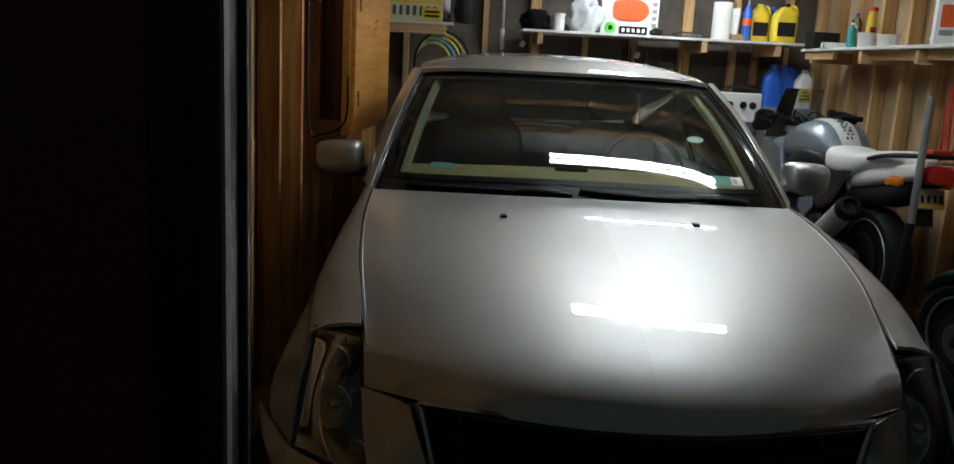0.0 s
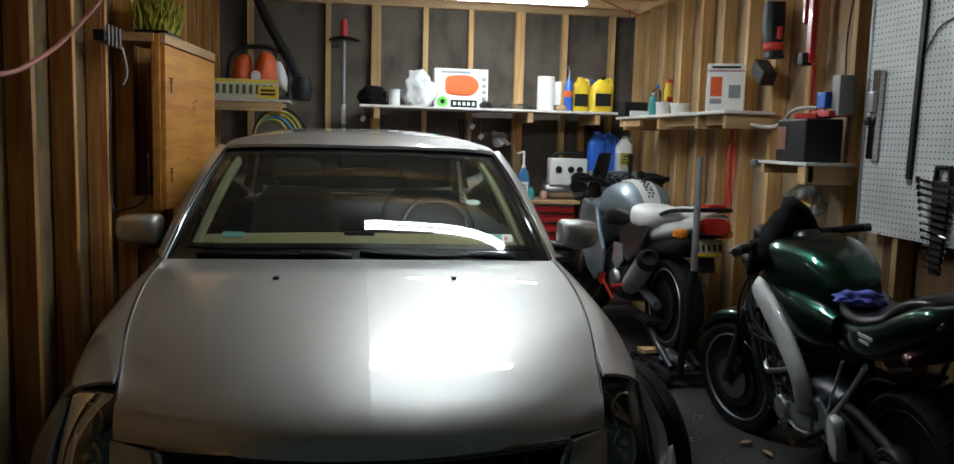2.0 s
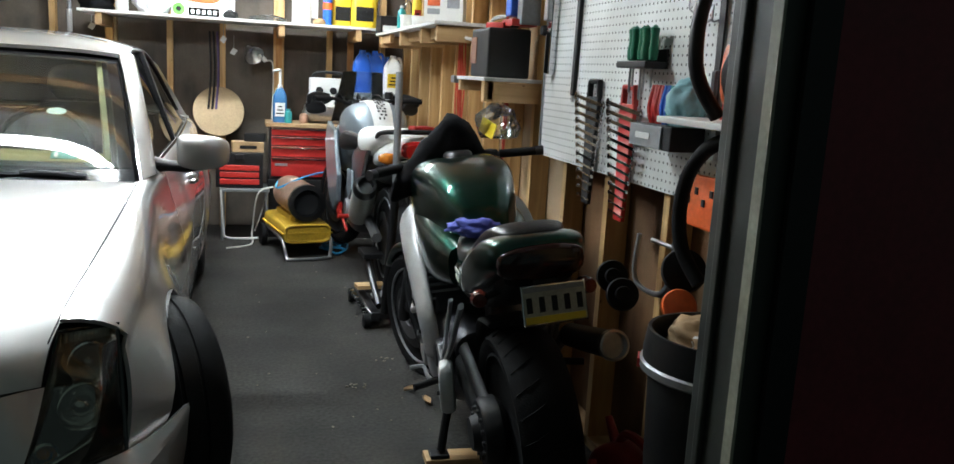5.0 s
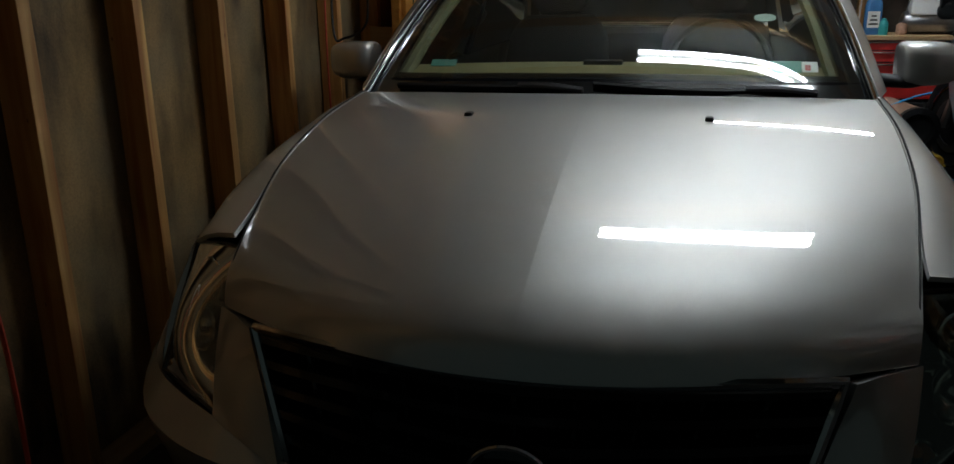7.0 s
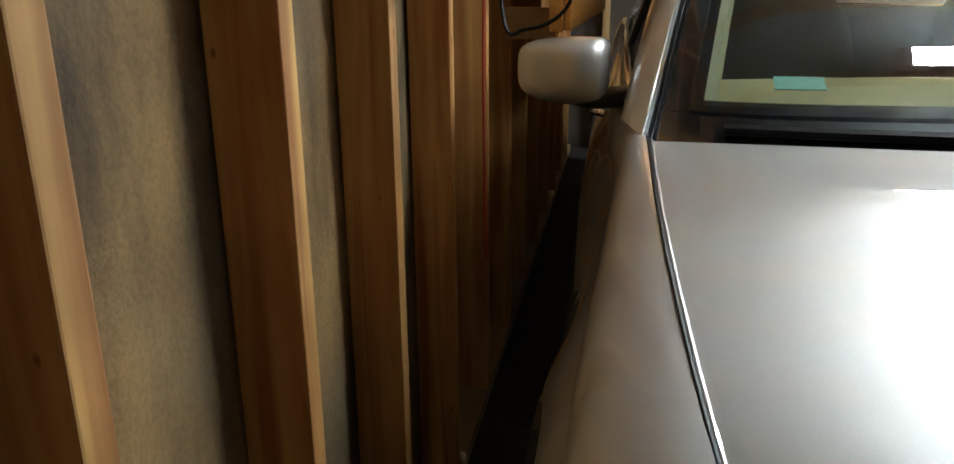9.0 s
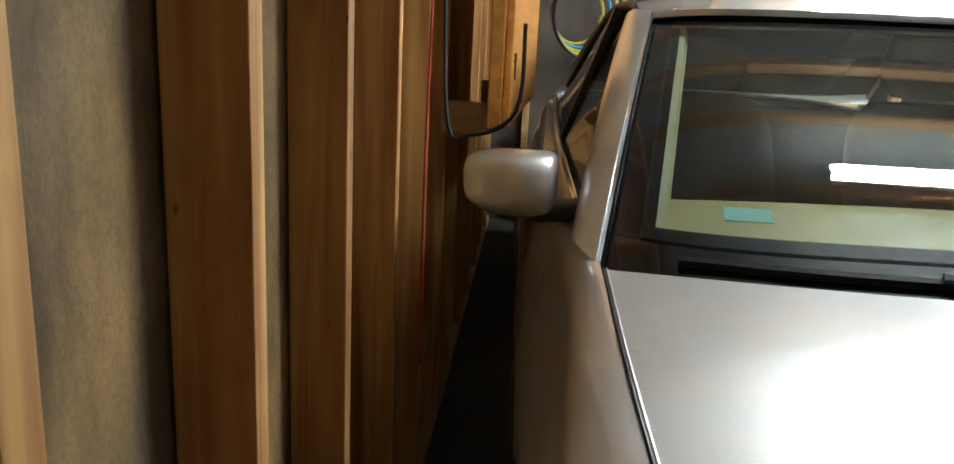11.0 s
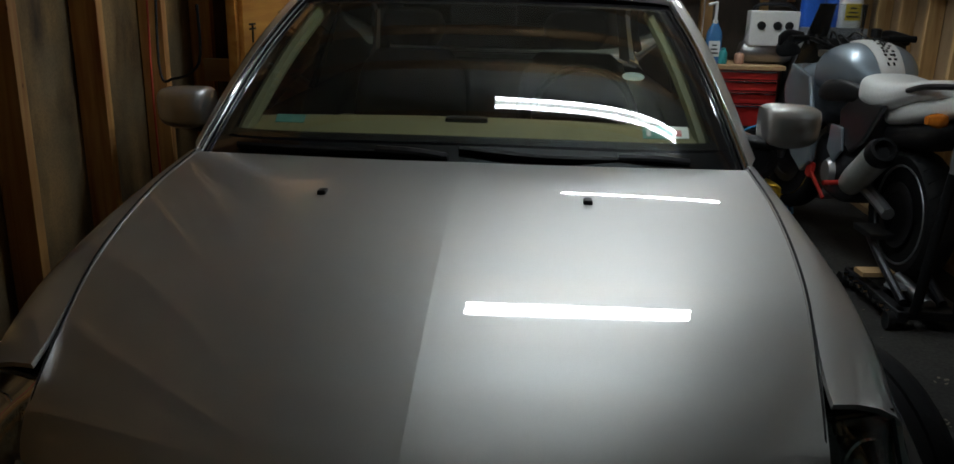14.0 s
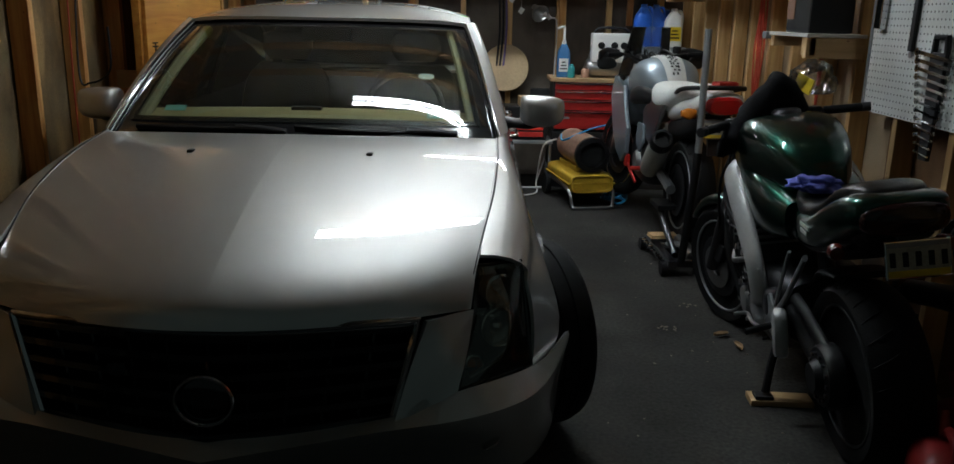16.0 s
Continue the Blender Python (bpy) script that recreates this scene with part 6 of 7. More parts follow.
part("roll", lathe([(0.02, 0), (0.072, 0), (0.074, 0.01), (0.074, 0.285), (0.072, 0.29), (0.02, 0.29)], n=30), PAPER, t, smooth=True)
part("loose_sheet", thicken(grid(lambda u, v: Vector((0.072 + 0.05 * u, -0.02 + 0.03 * math.sin(3 * u + 2 * v), 0.05 + 0.20 * v)), 6, 6), 0.002), PAPER, t, smooth=True)
lumpy("sanding_discs", 1.70, 4.12, SZ, 0.05, 0.05, 0.05, CARD, "small stack of tan discs on the shelf", "discs", 6, rough=0.05)
t = at("gas_torch", 1.765, 4.15, SZ, "blue gas torch cylinder with a bent nozzle", "gas torch")
part("cylinder", lathe([(0.001, 0), (0.034, 0), (0.037, 0.01), (0.037, 0.22), (0.02, 0.26), (0.014, 0.28), (0.001, 0.28)], n=22), BLUE, t, smooth=True)
part("paper_label", lathe([(0.0375, 0.12), (0.0378, 0.125), (0.0378, 0.17), (0.0375, 0.175)], n=22), ORANGE, t)
part("nozzle", tube([(0, 0, 0.28), (0, 0, 0.34), (-0.02, 0, 0.385), (-0.05, 0, 0.375)], 0.008, 8), STEEL, t, smooth=True)
bottle("coolant_jug", 1.89, 4.24, SZ, 0.085, 0.30, YELLOW, "yellow antifreeze jug on the shelf", "jug", YELLOW, 0.3, 0, 0.62, True, BLACK)
bottle("coolant_jug", 1.96, 4.30, SZ, 0.085, 0.30, BLUE, "blue fluid jug on the shelf", "jug", BLUE, 0.3, 0, 0.62, True)
bottle("coolant_jug", 2.045, 4.10, SZ, 0.098, 0.30, YELLOW, "yellow antifreeze jug with a dark label", "jug", BLACK, 0.28, 0, 0.62, True, BLACK)
carton("black_case", 2.20, 3.70, SZ2, (0.20, 0.13, 0.12), BLACK, "black plastic tool case on the side shelf", 8)
carton("white_packet", 2.18, 3.45, SZ2, (0.16, 0.07, 0.04), WHITE, "small white packet on the side shelf", -10)
bottle("spray_bottle", 2.25, 3.28, SZ2, 0.035, 0.24, CLEAR, "clear spray bottle on the side shelf", "bottle", BLUE, 0.35)
bottle("spray_bottle", 2.19, 3.20, SZ2, 0.03, 0.17, TEAL, "teal bottle on the side shelf", "bottle", WHITE, 0.35)
bottle("spray_can", 2.28, 3.12, SZ2, 0.033, 0.27, YELLOW, "red and yellow spray can on the side shelf", "can", RED_PLASTIC, 0.8, lab=RED)
t = at("plastic_tub", 2.20, 3.0, SZ2, "small white plastic tub on the side shelf", "tub", 0, "white tubs")
part("tub", lathe([(0.001, 0), (0.05, 0), (0.055, 0.08), (0.058, 0.085), (0.058, 0.095), (0.001, 0.095)], n=22), WHITE, t, smooth=True)
copy_thing(t, pose(2.26, 2.82, SZ2) @ Matrix.Diagonal((1.25, 1.25, 0.85, 1)))
t = carton("cardboard_box", 2.23, 2.02, SZ2, (0.22, 0.14, 0.29), PAPER, "white and orange printed carton with a tool pictured", -22, ((-0.055, 0.15, 0.07, 0.12, ORANGE), (0.055, 0.12, 0.07, 0.08, GREY_METAL), (0.0, 0.245, 0.22, 0.006, RED), (0.0, 0.268, 0.17, 0.014, BLACK), (-0.055, 0.06, 0.07, 0.03, GREY_METAL)))

# left corner: small shelf with blower and plates
t = at("corner_shelf", 0, 0, 0, "small white shelf on a pine frame in the corner", "shelf")
part("board", box((-0.87, 3.86, 1.700), (0.60, 0.42, 0.018)), BOARD_WHITE, t, bevel=0.003)
part("front_rail", box((-0.90, 3.68, 1.655), (0.54, 0.035, 0.072)), BOARD, t, bevel=0.003)
part("side_rail", box((-0.64, 3.86, 1.655), (0.035, 0.38, 0.072)), BOARD_Y, t, bevel=0.003)
for x in (-1.0, -0.80):
    t = at("licence_plate", x, 3.675 + (0.01 if x < -0.9 else 0), 1.712, "old pale licence plate leaning on the shelf", "licence plate", 0, "old licence plates")
    part("plate", box((0, 0.015, 0.075), (0.30, 0.003, 0.15), (-8, 0, 0)), plain("pale_plate", (0.62, 0.60, 0.42), 0.5), t, bevel=0.001)
    part("plate_band", box((0, 0.022, 0.134), (0.28, 0.004, 0.022), (-8, 0, 0)), YELLOW, t)
    for k in range(5):
        part("plate_bar", box((-0.11 + 0.05 * k, 0.009, 0.07), (0.026, 0.004, 0.07), (-8, 0, 0)), plain("plate_ink", (0.08, 0.09, 0.05), 0.6) if k == 0 else bpy.data.materials["plate_ink"], t)
t = at("licence_plate", -0.73, 3.665, 1.712, "small yellow plate leaning before the others", "licence plate", 0, "old licence plates")
part("plate", box((0, 0.01, 0.05), (0.15, 0.003, 0.09), (-8, 0, 0)), YELLOW, t)
for k in range(2):
    part("plate_bar", box((0, 0.006, 0.035 + 0.03 * k), (0.11, 0.004, 0.016), (-8, 0, 0)), BLACK, t)
t = at("leaf_blower", -0.85, 3.88, 1.71, "orange and black backpack leaf blower on the corner shelf", "leaf blower")
part("fan_housing", loft([(-0.17, 0, 0.17, 0.05, 0.10), (-0.11, -0.03, 0.18, 0.10, 0.165), (-0.04, -0.02, 0.18, 0.09, 0.16), (-0.02, 0, 0.18, 0.04, 0.08)], 2.6, 22, axis="x"), ORANGE, t, smooth="all")
part("engine_cowl", loft([(0.0, 0, 0.19, 0.05, 0.10), (0.06, -0.03, 0.20, 0.11, 0.175), (0.14, -0.02, 0.19, 0.10, 0.16), (0.18, 0, 0.17, 0.05, 0.08)], 2.8, 22, axis="x"), ORANGE, t, smooth="all")
part("cap", lathe([(0.001, 0.03), (0.035, 0.03), (0.04, 0)], pose(0.02, -0.13, 0.18, 90), 18), WHITE, t)
part("fuel_tank", loft([(0.14, 0, 0.24, 0.06, 0.06), (0.2, 0, 0.20, 0.08, 0.10), (0.25, 0.0, 0.12, 0.04, 0.06)], 2.5, 18, axis="x"), BAG, t, smooth=True)
part("base_frame", tube([(-0.2, -0.12, 0.02), (0.22, -0.12, 0.02), (0.24, 0.1, 0.02), (0.2, 0.12, 0.38), (-0.18, 0.12, 0.38), (-0.2, -0.12, 0.02)], 0.014, 8), BLACK, t)
part("top_handle", tube([(-0.1, 0, 0.33), (-0.05, 0, 0.41), (0.12, 0, 0.41), (0.17, 0, 0.34)], 0.016, 8), BLACK, t, smooth=True)
part("blower_pipe", tube([(0.36, 0.02, 0.12), (0.26, 0.05, 0.32), (0.10, 0.08, 0.60), (-0.04, 0.1, 0.90)], 0.038, 12), BLACK, t, smooth=True)
part("elbow", lathe([(0.001, -0.1), (0.07, -0.09), (0.09, 0), (0.07, 0.09), (0.001, 0.1)], pose(0.36, 0.0, 0.10), 20), BLACK, t, smooth=True)
bm = bmesh.new()
t = at("cord_coil", -0.72, 3.78, 1.40, "yellow and blue cords coiled under the corner shelf", "cord")
for k, mat in enumerate((CORD_YELLOW, CORD_BLUE, CORD_YELLOW, CORD_YELLOW, BLACK)):
    r = 0.14 + 0.018 * k
    part("loop", tube([(r * math.cos(2 * math.pi * i / 14) + 0.02 * k, -0.03 * k + 0.01 * i % 3, 1.15 * r * math.sin(2 * math.pi * i / 14)) for i in range(15)], 0.009, 6), mat, t, smooth=True)
t = at("string_trimmer", -0.17, 4.52, 0, "grey trimmer pole with black guard hanging on the back wall", "trimmer")
part("pole", rod((0, 0, 0.0), (0, 0, 2.30), 0.015), GREY_METAL, t, smooth=True)
part("guard", loft([(-0.13, -0.02, 2.27, 0.03, 0.01), (0.0, -0.02, 2.29, 0.10, 0.02), (0.13, -0.02, 2.27, 0.03, 0.01)], 2.4, 16, axis="x"), BLACK, t, smooth=True)
part("motor", lathe([(0.001, 2.28), (0.03, 2.28), (0.03, 2.40), (0.02, 2.45), (0.001, 2.45)], n=16), RED, t, smooth=True)
part("sleeve", rod((0, 0, 1.55), (0, 0, 1.72), 0.02), WHITE, t)

# wall cabinet on the studs
t = at("wall_cabinet", -1.085, 1.95, 0, "varnished orange plywood cabinet hung on the studs", "cabinet", -3.5)
part("carcass", box((0.083, 0, 1.49), (0.04, 1.09, 0.88)), ORANGE_WOOD, t, bevel=0.004)
part("top_rail", box((0.115, 0, 1.91), (0.03, 1.06, 0.05)), BOARD_Y, t, bevel=0.003)
d = part("door", box((0.115, 0, 1.465), (0.022, 1.05, 0.82)), ORANGE_WOOD, t, bevel=0.004)
for y, z in ((-0.44, 1.24), (-0.43, 1.70)):
    for dz in (0, 0.018):
        part("hinge_leaf", box((0.128, y, z + dz), (0.004, 0.06, 0.007)), BLACK, d)
    part("hinge_pin", box((0.128, y, z - 0.02), (0.005, 0.008, 0.07)), BLACK, d)
for y, z, w in ((0.05, 1.62, 0.10), (0.02, 1.585, 0.07), (-0.12, 1.30, 0.05)):
    part("pencil_mark", box((0.1268, y, z), (0.0016, w, 0.005), (12, 0, 0)), BLACK, d)
for k in range(2):
    part("brace", box((-0.005, -0.45 + 0.9 * k, 1.07), (0.15, 0.04, 0.09)), BOARD, t)
part("top_shelf", box((-0.005, -0.35, 1.91), (0.17, 0.42, 0.04)), BOARD_Y, t)
t = at("mop_head", -1.06, 1.60, 1.931, "shaggy yellow-green mop pad on a black plate", "mop")
part("backing", box((0, 0, 0.01), (0.16, 0.34, 0.02)), BLACK, t, bevel=0.005)
bm = bmesh.new()
for k in range(260):
    p = Vector((random.uniform(-0.07, 0.07), random.uniform(-0.15, 0.15), 0.02))
    q = p + Vector((random.uniform(-0.05, 0.05), random.uniform(-0.04, 0.04), random.uniform(0.08, 0.17)))
    tube([p, (p + q) / 2 + Vector((random.uniform(-0.02, 0.02), random.uniform(-0.02, 0.02), 0)), q], (0.010, 0.006), 5, 2, bm)
tagged(part("fringe", bm, MOSS, t), kind="stuff")
t = at("bar_clamps", -1.15, 1.02, 1.86, "small steel clamps in a black rack on the studs", "clamp")
part("rack", box((0, 0, 0.0), (0.05, 0.26, 0.05)), BLACK, t, bevel=0.006)
for k in range(4):
    part("clamp_bar", rod((0.03, -0.1 + 0.06 * k, -0.04), (0.03, -0.1 + 0.06 * k, 0.05), 0.007), STEEL, t)
part("hook", tube([(0.03, 0.12, -0.03), (0.05, 0.12, -0.14), (0.03, 0.12, -0.2)], 0.006, 6), WHITE, t)
t = at("extension_cord", 0, 0, 0, "pale red extension cord slung between the studs", "cord")
part("cord", tube([(-1.165, -0.9, 1.56), (-1.17, -0.08, 1.621), (-1.17, 0.29, 1.712), (-1.17, 0.556, 1.812), (-1.17, 0.957, 2.0), (-1.15, 1.2, 2.2), (-1.15, 1.25, 2.6)], 0.009, 6), plain("faded_cord", (0.45, 0.17, 0.13), 0.6), t, smooth=True)
t = at("extension_cord", 0, 0, 0, "thin red wire hanging down the studs", "cord")
part("cord", tube([(-1.17, 0.98, 2.3), (-1.165, 0.97, 1.5), (-1.17, 0.96, 1.0), (-1.168, 0.97, 0.5)], 0.004, 6), CORD_RED, t)
part("cord", tube([(-1.15, 1.05, 1.7), (-1.12, 0.92, 1.15), (-1.06, 0.90, 1.10), (-0.96, 0.88, 1.16), (-0.95, 0.87, 1.35)], 0.005, 6), BLACK, t)
t = at("extension_cord", 0, 0, 0, "red cord and white lead hooked on the studs", "cord")
part("cord", tube([(-1.17, -0.90, 1.55), (-1.17, -0.862, 1.2), (-1.17, -0.855, 1.049), (-1.17, -0.836, 0.804), (-1.17, -0.807, 0.477), (-1.18, -0.80, 0.02)], 0.006, 6), CORD_RED, t)
part("lead", tube([(-1.185, -0.90, 1.13), (-1.185, -0.833, 1.1), (-1.185, -0.771, 1.065), (-1.185, -0.798, 0.988), (-1.185, -0.873, 0.931), (-1.185, -0.93, 0.9)], 0.006, 6), CORD_WHITE, t)
t = at("extension_cord", 0, 0, 0, "orange cord run along the ceiling beside the light", "cord")
part("cord", tube([(1.68, 3.3, 2.56), (2.0, 3.6, 2.53), (2.2, 4.0, 2.56), (2.42, 4.3, 2.58)], 0.006, 6), CORD_RED, t)

# back of the garage: tool chest, machines, jugs
t = at("tool_chest", 1.60, 4.35, 0, "red tool chest with bright drawer edges on a dark base", "tool chest")
part("base", box((0, 0, 0.24), (0.56, 0.42, 0.48)), BLACK, t, bevel=0.01)
part("body", box((0, 0.01, 0.69), (0.54, 0.40, 0.42)), DARK_METAL, t, bevel=0.006)
part("top", box((0, 0, 0.915), (0.60, 0.46, 0.03)), CARD, t, bevel=0.004)
for k, (z, h) in enumerate(((0.865, 0.06), (0.79, 0.07), (0.705, 0.08), (0.58, 0.15))):
    d = part("drawer", box((0, -0.20, z), (0.51, 0.03, h)), RED, t, bevel=0.003)
    part("edge_pull", box((0, -0.222, z + h / 2 - 0.008), (0.50, 0.02, 0.012)), CHROME, d, bevel=0.003)
part("emblem", box((-0.18, -0.218, 0.60), (0.10, 0.004, 0.02)), GREY_METAL, t)
t = bottle("soap_bottle", 1.41, 4.25, 0.931, 0.055, 0.30, SOAP, "pump bottle of blue soap on the tool chest", "bottle", WHITE, 0.3, 0, 0.7, False, WHITE)
part("pump", tube([(0, 0, 0.28), (0, 0, 0.40), (-0.01, -0.01, 0.415), (-0.06, -0.02, 0.40)], 0.011, 8), WHITE, t, smooth=True)
bottle("small_bottle", 1.475, 4.20, 0.931, 0.03, 0.11, TEAL, "small teal bottle on the tool chest", "bottle", TEAL, 0.5)
bottle("oil_can", 1.60, 4.25, 0.931, 0.035, 0.09, RUST, "small copper oil can with a thin spout", "oil can", STEEL, 0.3)
part("spout", rod((1.60, 4.25, 1.0), (1.645, 4.25, 1.22), 0.004), STEEL).name = "oil_can_spout"
tagged(bpy.data.objects["oil_can_spout"], "thin steel spout standing in the oil can", "spout")
t = at("compressor", 1.79, 4.32, 0.931, "small steel compressor with a white front panel", "compressor")
part("panel", box((0.02, -0.05, 0.25), (0.34, 0.12, 0.24)), WHITE, t, bevel=0.012)
part("air_tank", lathe([(0.001, -0.2), (0.06, -0.18), (0.085, -0.13), (0.085, 0.13), (0.06, 0.18), (0.001, 0.2)], pose(0, 0, 0.085, 0, 90, 0), 24), STEEL, t, smooth=True)
for x in (-0.07, 0.04, 0.12):
    part("gauge", lathe([(0.001, 0.014), (0.026, 0.012), (0.03, 0)], pose(x, -0.112, 0.27, 90), 18), BLACK, t)
part("carry_handle", tube([(-0.13, -0.05, 0.36), (-0.08, -0.05, 0.41), (0.12, -0.05, 0.41), (0.17, -0.05, 0.36)], 0.012, 8), BLACK, t)
t = at("metal_cabinet", 2.20, 4.33, 0, "grey metal cabinet in the back corner", "cabinet")
part("body", box((0, 0, 0.60), (0.42, 0.44, 1.20)), GREY_METAL, t, bevel=0.006)
part("door", box((0, -0.225, 0.60), (0.40, 0.016, 1.12)), GREY_METAL, t, bevel=0.004)
for x, y, rz in ((2.06, 4.24, 4), (2.17, 4.28, -6)):
    bottle("fluid_jug", x, y, 1.201, 0.075, 0.34, BLUE, "blue fluid jug on the grey cabinet", "jug", BLUE, 0.3, rz, 0.7, True)
bottle("fluid_jug", 2.31, 4.22, 1.201, 0.075, 0.31, WHITE, "white jug with yellow label on the grey cabinet", "jug", WHITE, 0.3, 3, 0.7, True, YELLOW)
bottle("fluid_jug", 2.29, 4.40, 1.201, 0.06, 0.30, BLUE, "narrow blue bottle on the grey cabinet", "bottle", BLUE, 0.3, 3, 0.7)
t = at("clamp_lamp", 1.20, 4.40, 1.46, "bare metal clamp lamp shade hung on a stud", "lamp")
part("shade", lathe([(0.02, 0.10), (0.03, 0.06), (0.075, -0.02), (0.078, -0.03), (0.07, -0.02), (0.025, 0.06)], pose(0, 0, 0, -50, -40, 0), 22), STEEL, t, smooth=True)
part("socket", rod((0.05, 0.03, 0.0), (0.10, 0.05, -0.05), 0.018), WHITE, t)
part("cord", tube([(0.10, 0.05, -0.05), (0.16, 0.06, -0.1), (0.15, 0.05, -0.6), (0.12, -0.05, -1.1), (0.02, -0.2, -1.42)], 0.006, 6), CORD_WHITE, t)
t = at("round_board", 0.93, 4.52, 0.78, "round tan wooden disc leaning on the back wall", "disc")
part("disc", lathe([(0.001, -0.015), (0.20, -0.015), (0.205, 0), (0.20, 0.015), (0.001, 0.015)], pose(0, 0, 0.2, 80), 36), TAN, t, smooth=True)
t = at("hanging_cords", 0.86, 4.50, 0, "dark and violet cords hanging from the shelf", "cord")
for k, mat in enumerate((BLACK, BLACK, plain("violet_cord", (0.12, 0.08, 0.2), 0.5))):
    part("cord", tube([(0.03 * k, 0, 1.62), (0.03 * k + 0.01, 0.0, 1.3), (0.03 * k - 0.01, 0, 1.0)], 0.009, 6), mat, t)
for x, z in ((0.97, 1.56), (1.05, 1.47), (0.0, 1.60)):
    t = at("hook_tag", x, 4.44, z, "small white tag hanging under the shelf", "tag")
    part("tag", box((0, 0, 0), (0.04, 0.004, 0.05), (0, 30, 0)), WHITE, t)
    part("wire", rod((0, 0, 0.02), (0, 0, 0.13), 0.002), STEEL, t)
t = at("equipment_cart", 1.14, 4.20, 0, "low grey metal cart on the floor by the chest", "cart")
part("tray", box((0, 0, 0.40), (0.38, 0.34, 0.025)), GREY_METAL, t, bevel=0.004)
part("bar", tube([(-0.18, -0.17, 0.40), (-0.16, -0.17, 0.10), (-0.12, -0.17, 0.02), (0.16, -0.17, 0.02)], 0.009, 8), WHITE, t)
for x in (-0.17, 0.17):
    part("leg", rod((x, 0.15, 0), (x, 0.15, 0.40), 0.012), GREY_METAL, t)
    part("leg", rod((x, -0.15, 0), (x, -0.15, 0.40), 0.012), GREY_METAL, t)
t = at("tool_case", 1.10, 4.20, 0.413, "black tool case with red drawers on the cart", "tool case")
part("shell", box((0, 0, 0.14), (0.36, 0.26, 0.28)), BLACK, t, bevel=0.012)
for k in range(3):
    part("drawer", box((0, -0.132, 0.05 + 0.055 * k), (0.30, 0.02, 0.042)), RED_PLASTIC, t, bevel=0.005)
part("latch", box((0, -0.135, 0.245), (0.07, 0.02, 0.04)), BLACK, t, bevel=0.005)
carton("cardboard_box", 1.16, 4.18, 0.694, (0.24, 0.16, 0.08), CARD, "small brown carton on the tool case", 4, ((0.0, 0.04, 0.13, 0.025, BLACK),))
carton("black_case", 1.22, 4.2, 0.775, (0.16, 0.12, 0.06), BLACK, "small dark case on the brown carton", -6)

# kerosene heater
t = at("torpedo_heater", 1.52, 3.68, 0, "yellow torpedo heater with a scorched round drum", "heater", 11)
part("fuel_tank", loft([(0, -0.33, 0.19, 0.15, 0.05), (0, -0.30, 0.19, 0.175, 0.075), (0, 0.28, 0.19, 0.175, 0.075), (0, 0.32, 0.19, 0.15, 0.05)], 5, 28), HEATER_YELLOW, t, smooth=True)
part("tank_seam", loft([(0, -0.335, 0.19, 0.19, 0.006), (0, 0.325, 0.19, 0.19, 0.006)], 6, 28, steps=1), HEATER_YELLOW, t)
DR = Matrix.Translation((0, 0.24, 0.42)) @ Vector((0.0, -1, -0.02)).to_track_quat("Z", "Y").to_matrix().to_4x4()
part("drum", lathe([(0.10, 0.0), (0.125, 0.01), (0.130, 0.05), (0.130, 0.50), (0.134, 0.51), (0.134, 0.53), (0.118, 0.53), (0.115, 0.1), (0.001, 0.08)], DR, 32), RUST, t, "scorched tan steel drum", smooth=True)
part("outlet", lathe([(0.128, 0.515), (0.136, 0.52), (0.136, 0.56), (0.10, 0.565), (0.09, 0.50)], DR, 32), BLACK, t, smooth=True)
part("burner_cone", lathe([(0.001, 0.50), (0.055, 0.48), (0.07, 0.40)], DR, 24), RUST, t, smooth=True)
part("saddle_plate", box((0, 0, 0.28), (0.20, 0.46, 0.05)), HEATER_YELLOW, t, bevel=0.01)
part("skid", tube([(-0.18, 0.25, 0.16), (-0.18, -0.28, 0.15), (-0.16, -0.37, 0.03), (-0.13, -0.39, 0.014), (0.13, -0.39, 0.014), (0.16, -0.37, 0.03), (0.18, -0.28, 0.15), (0.18, 0.25, 0.16)], 0.013, 8), STEEL, t, smooth=True)
for x in (-0.2, 0.2):
    part("wheel", lathe([(0.001, -0.02), (0.085, -0.02), (0.09, 0), (0.085, 0.02), (0.001, 0.02)], pose(x, 0.24, 0.09, 0, 90, 0), 24), RUBBER, t, smooth=True)
part("power_cord", tube([(-0.1, 0.2, 0.5), (-0.14, 0.0, 0.48), (0.05, -0.05, 0.57), (0.3, 0.1, 0.60), (0.4, 0.3, 0.62)], 0.007, 6), CORD_BLUE, t)
part("cord_tail", tube([(-0.12, 0.26, 0.45), (-0.25, 0.2, 0.4), (-0.27, 0.3, 0.1), (-0.3, 0.2, 0.012), (-0.5, 0.1, 0.012)], 0.007, 6), CORD_WHITE, t)
t = at("air_hose", 1.80, 3.60, 0, "tangled blue air hose on the floor", "hose")
for k in range(3):
    part("loop", tube([(0.09 * math.cos(0.7 * i + k) * (1 + 0.2 * math.sin(i * 1.7 + k)), 0.13 * math.sin(0.7 * i + k), 0.012 + 0.02 * k + 0.03 * abs(math.sin(i * 0.9))) for i in range(10)], 0.01, 6), CORD_BLUE, t, smooth=True)

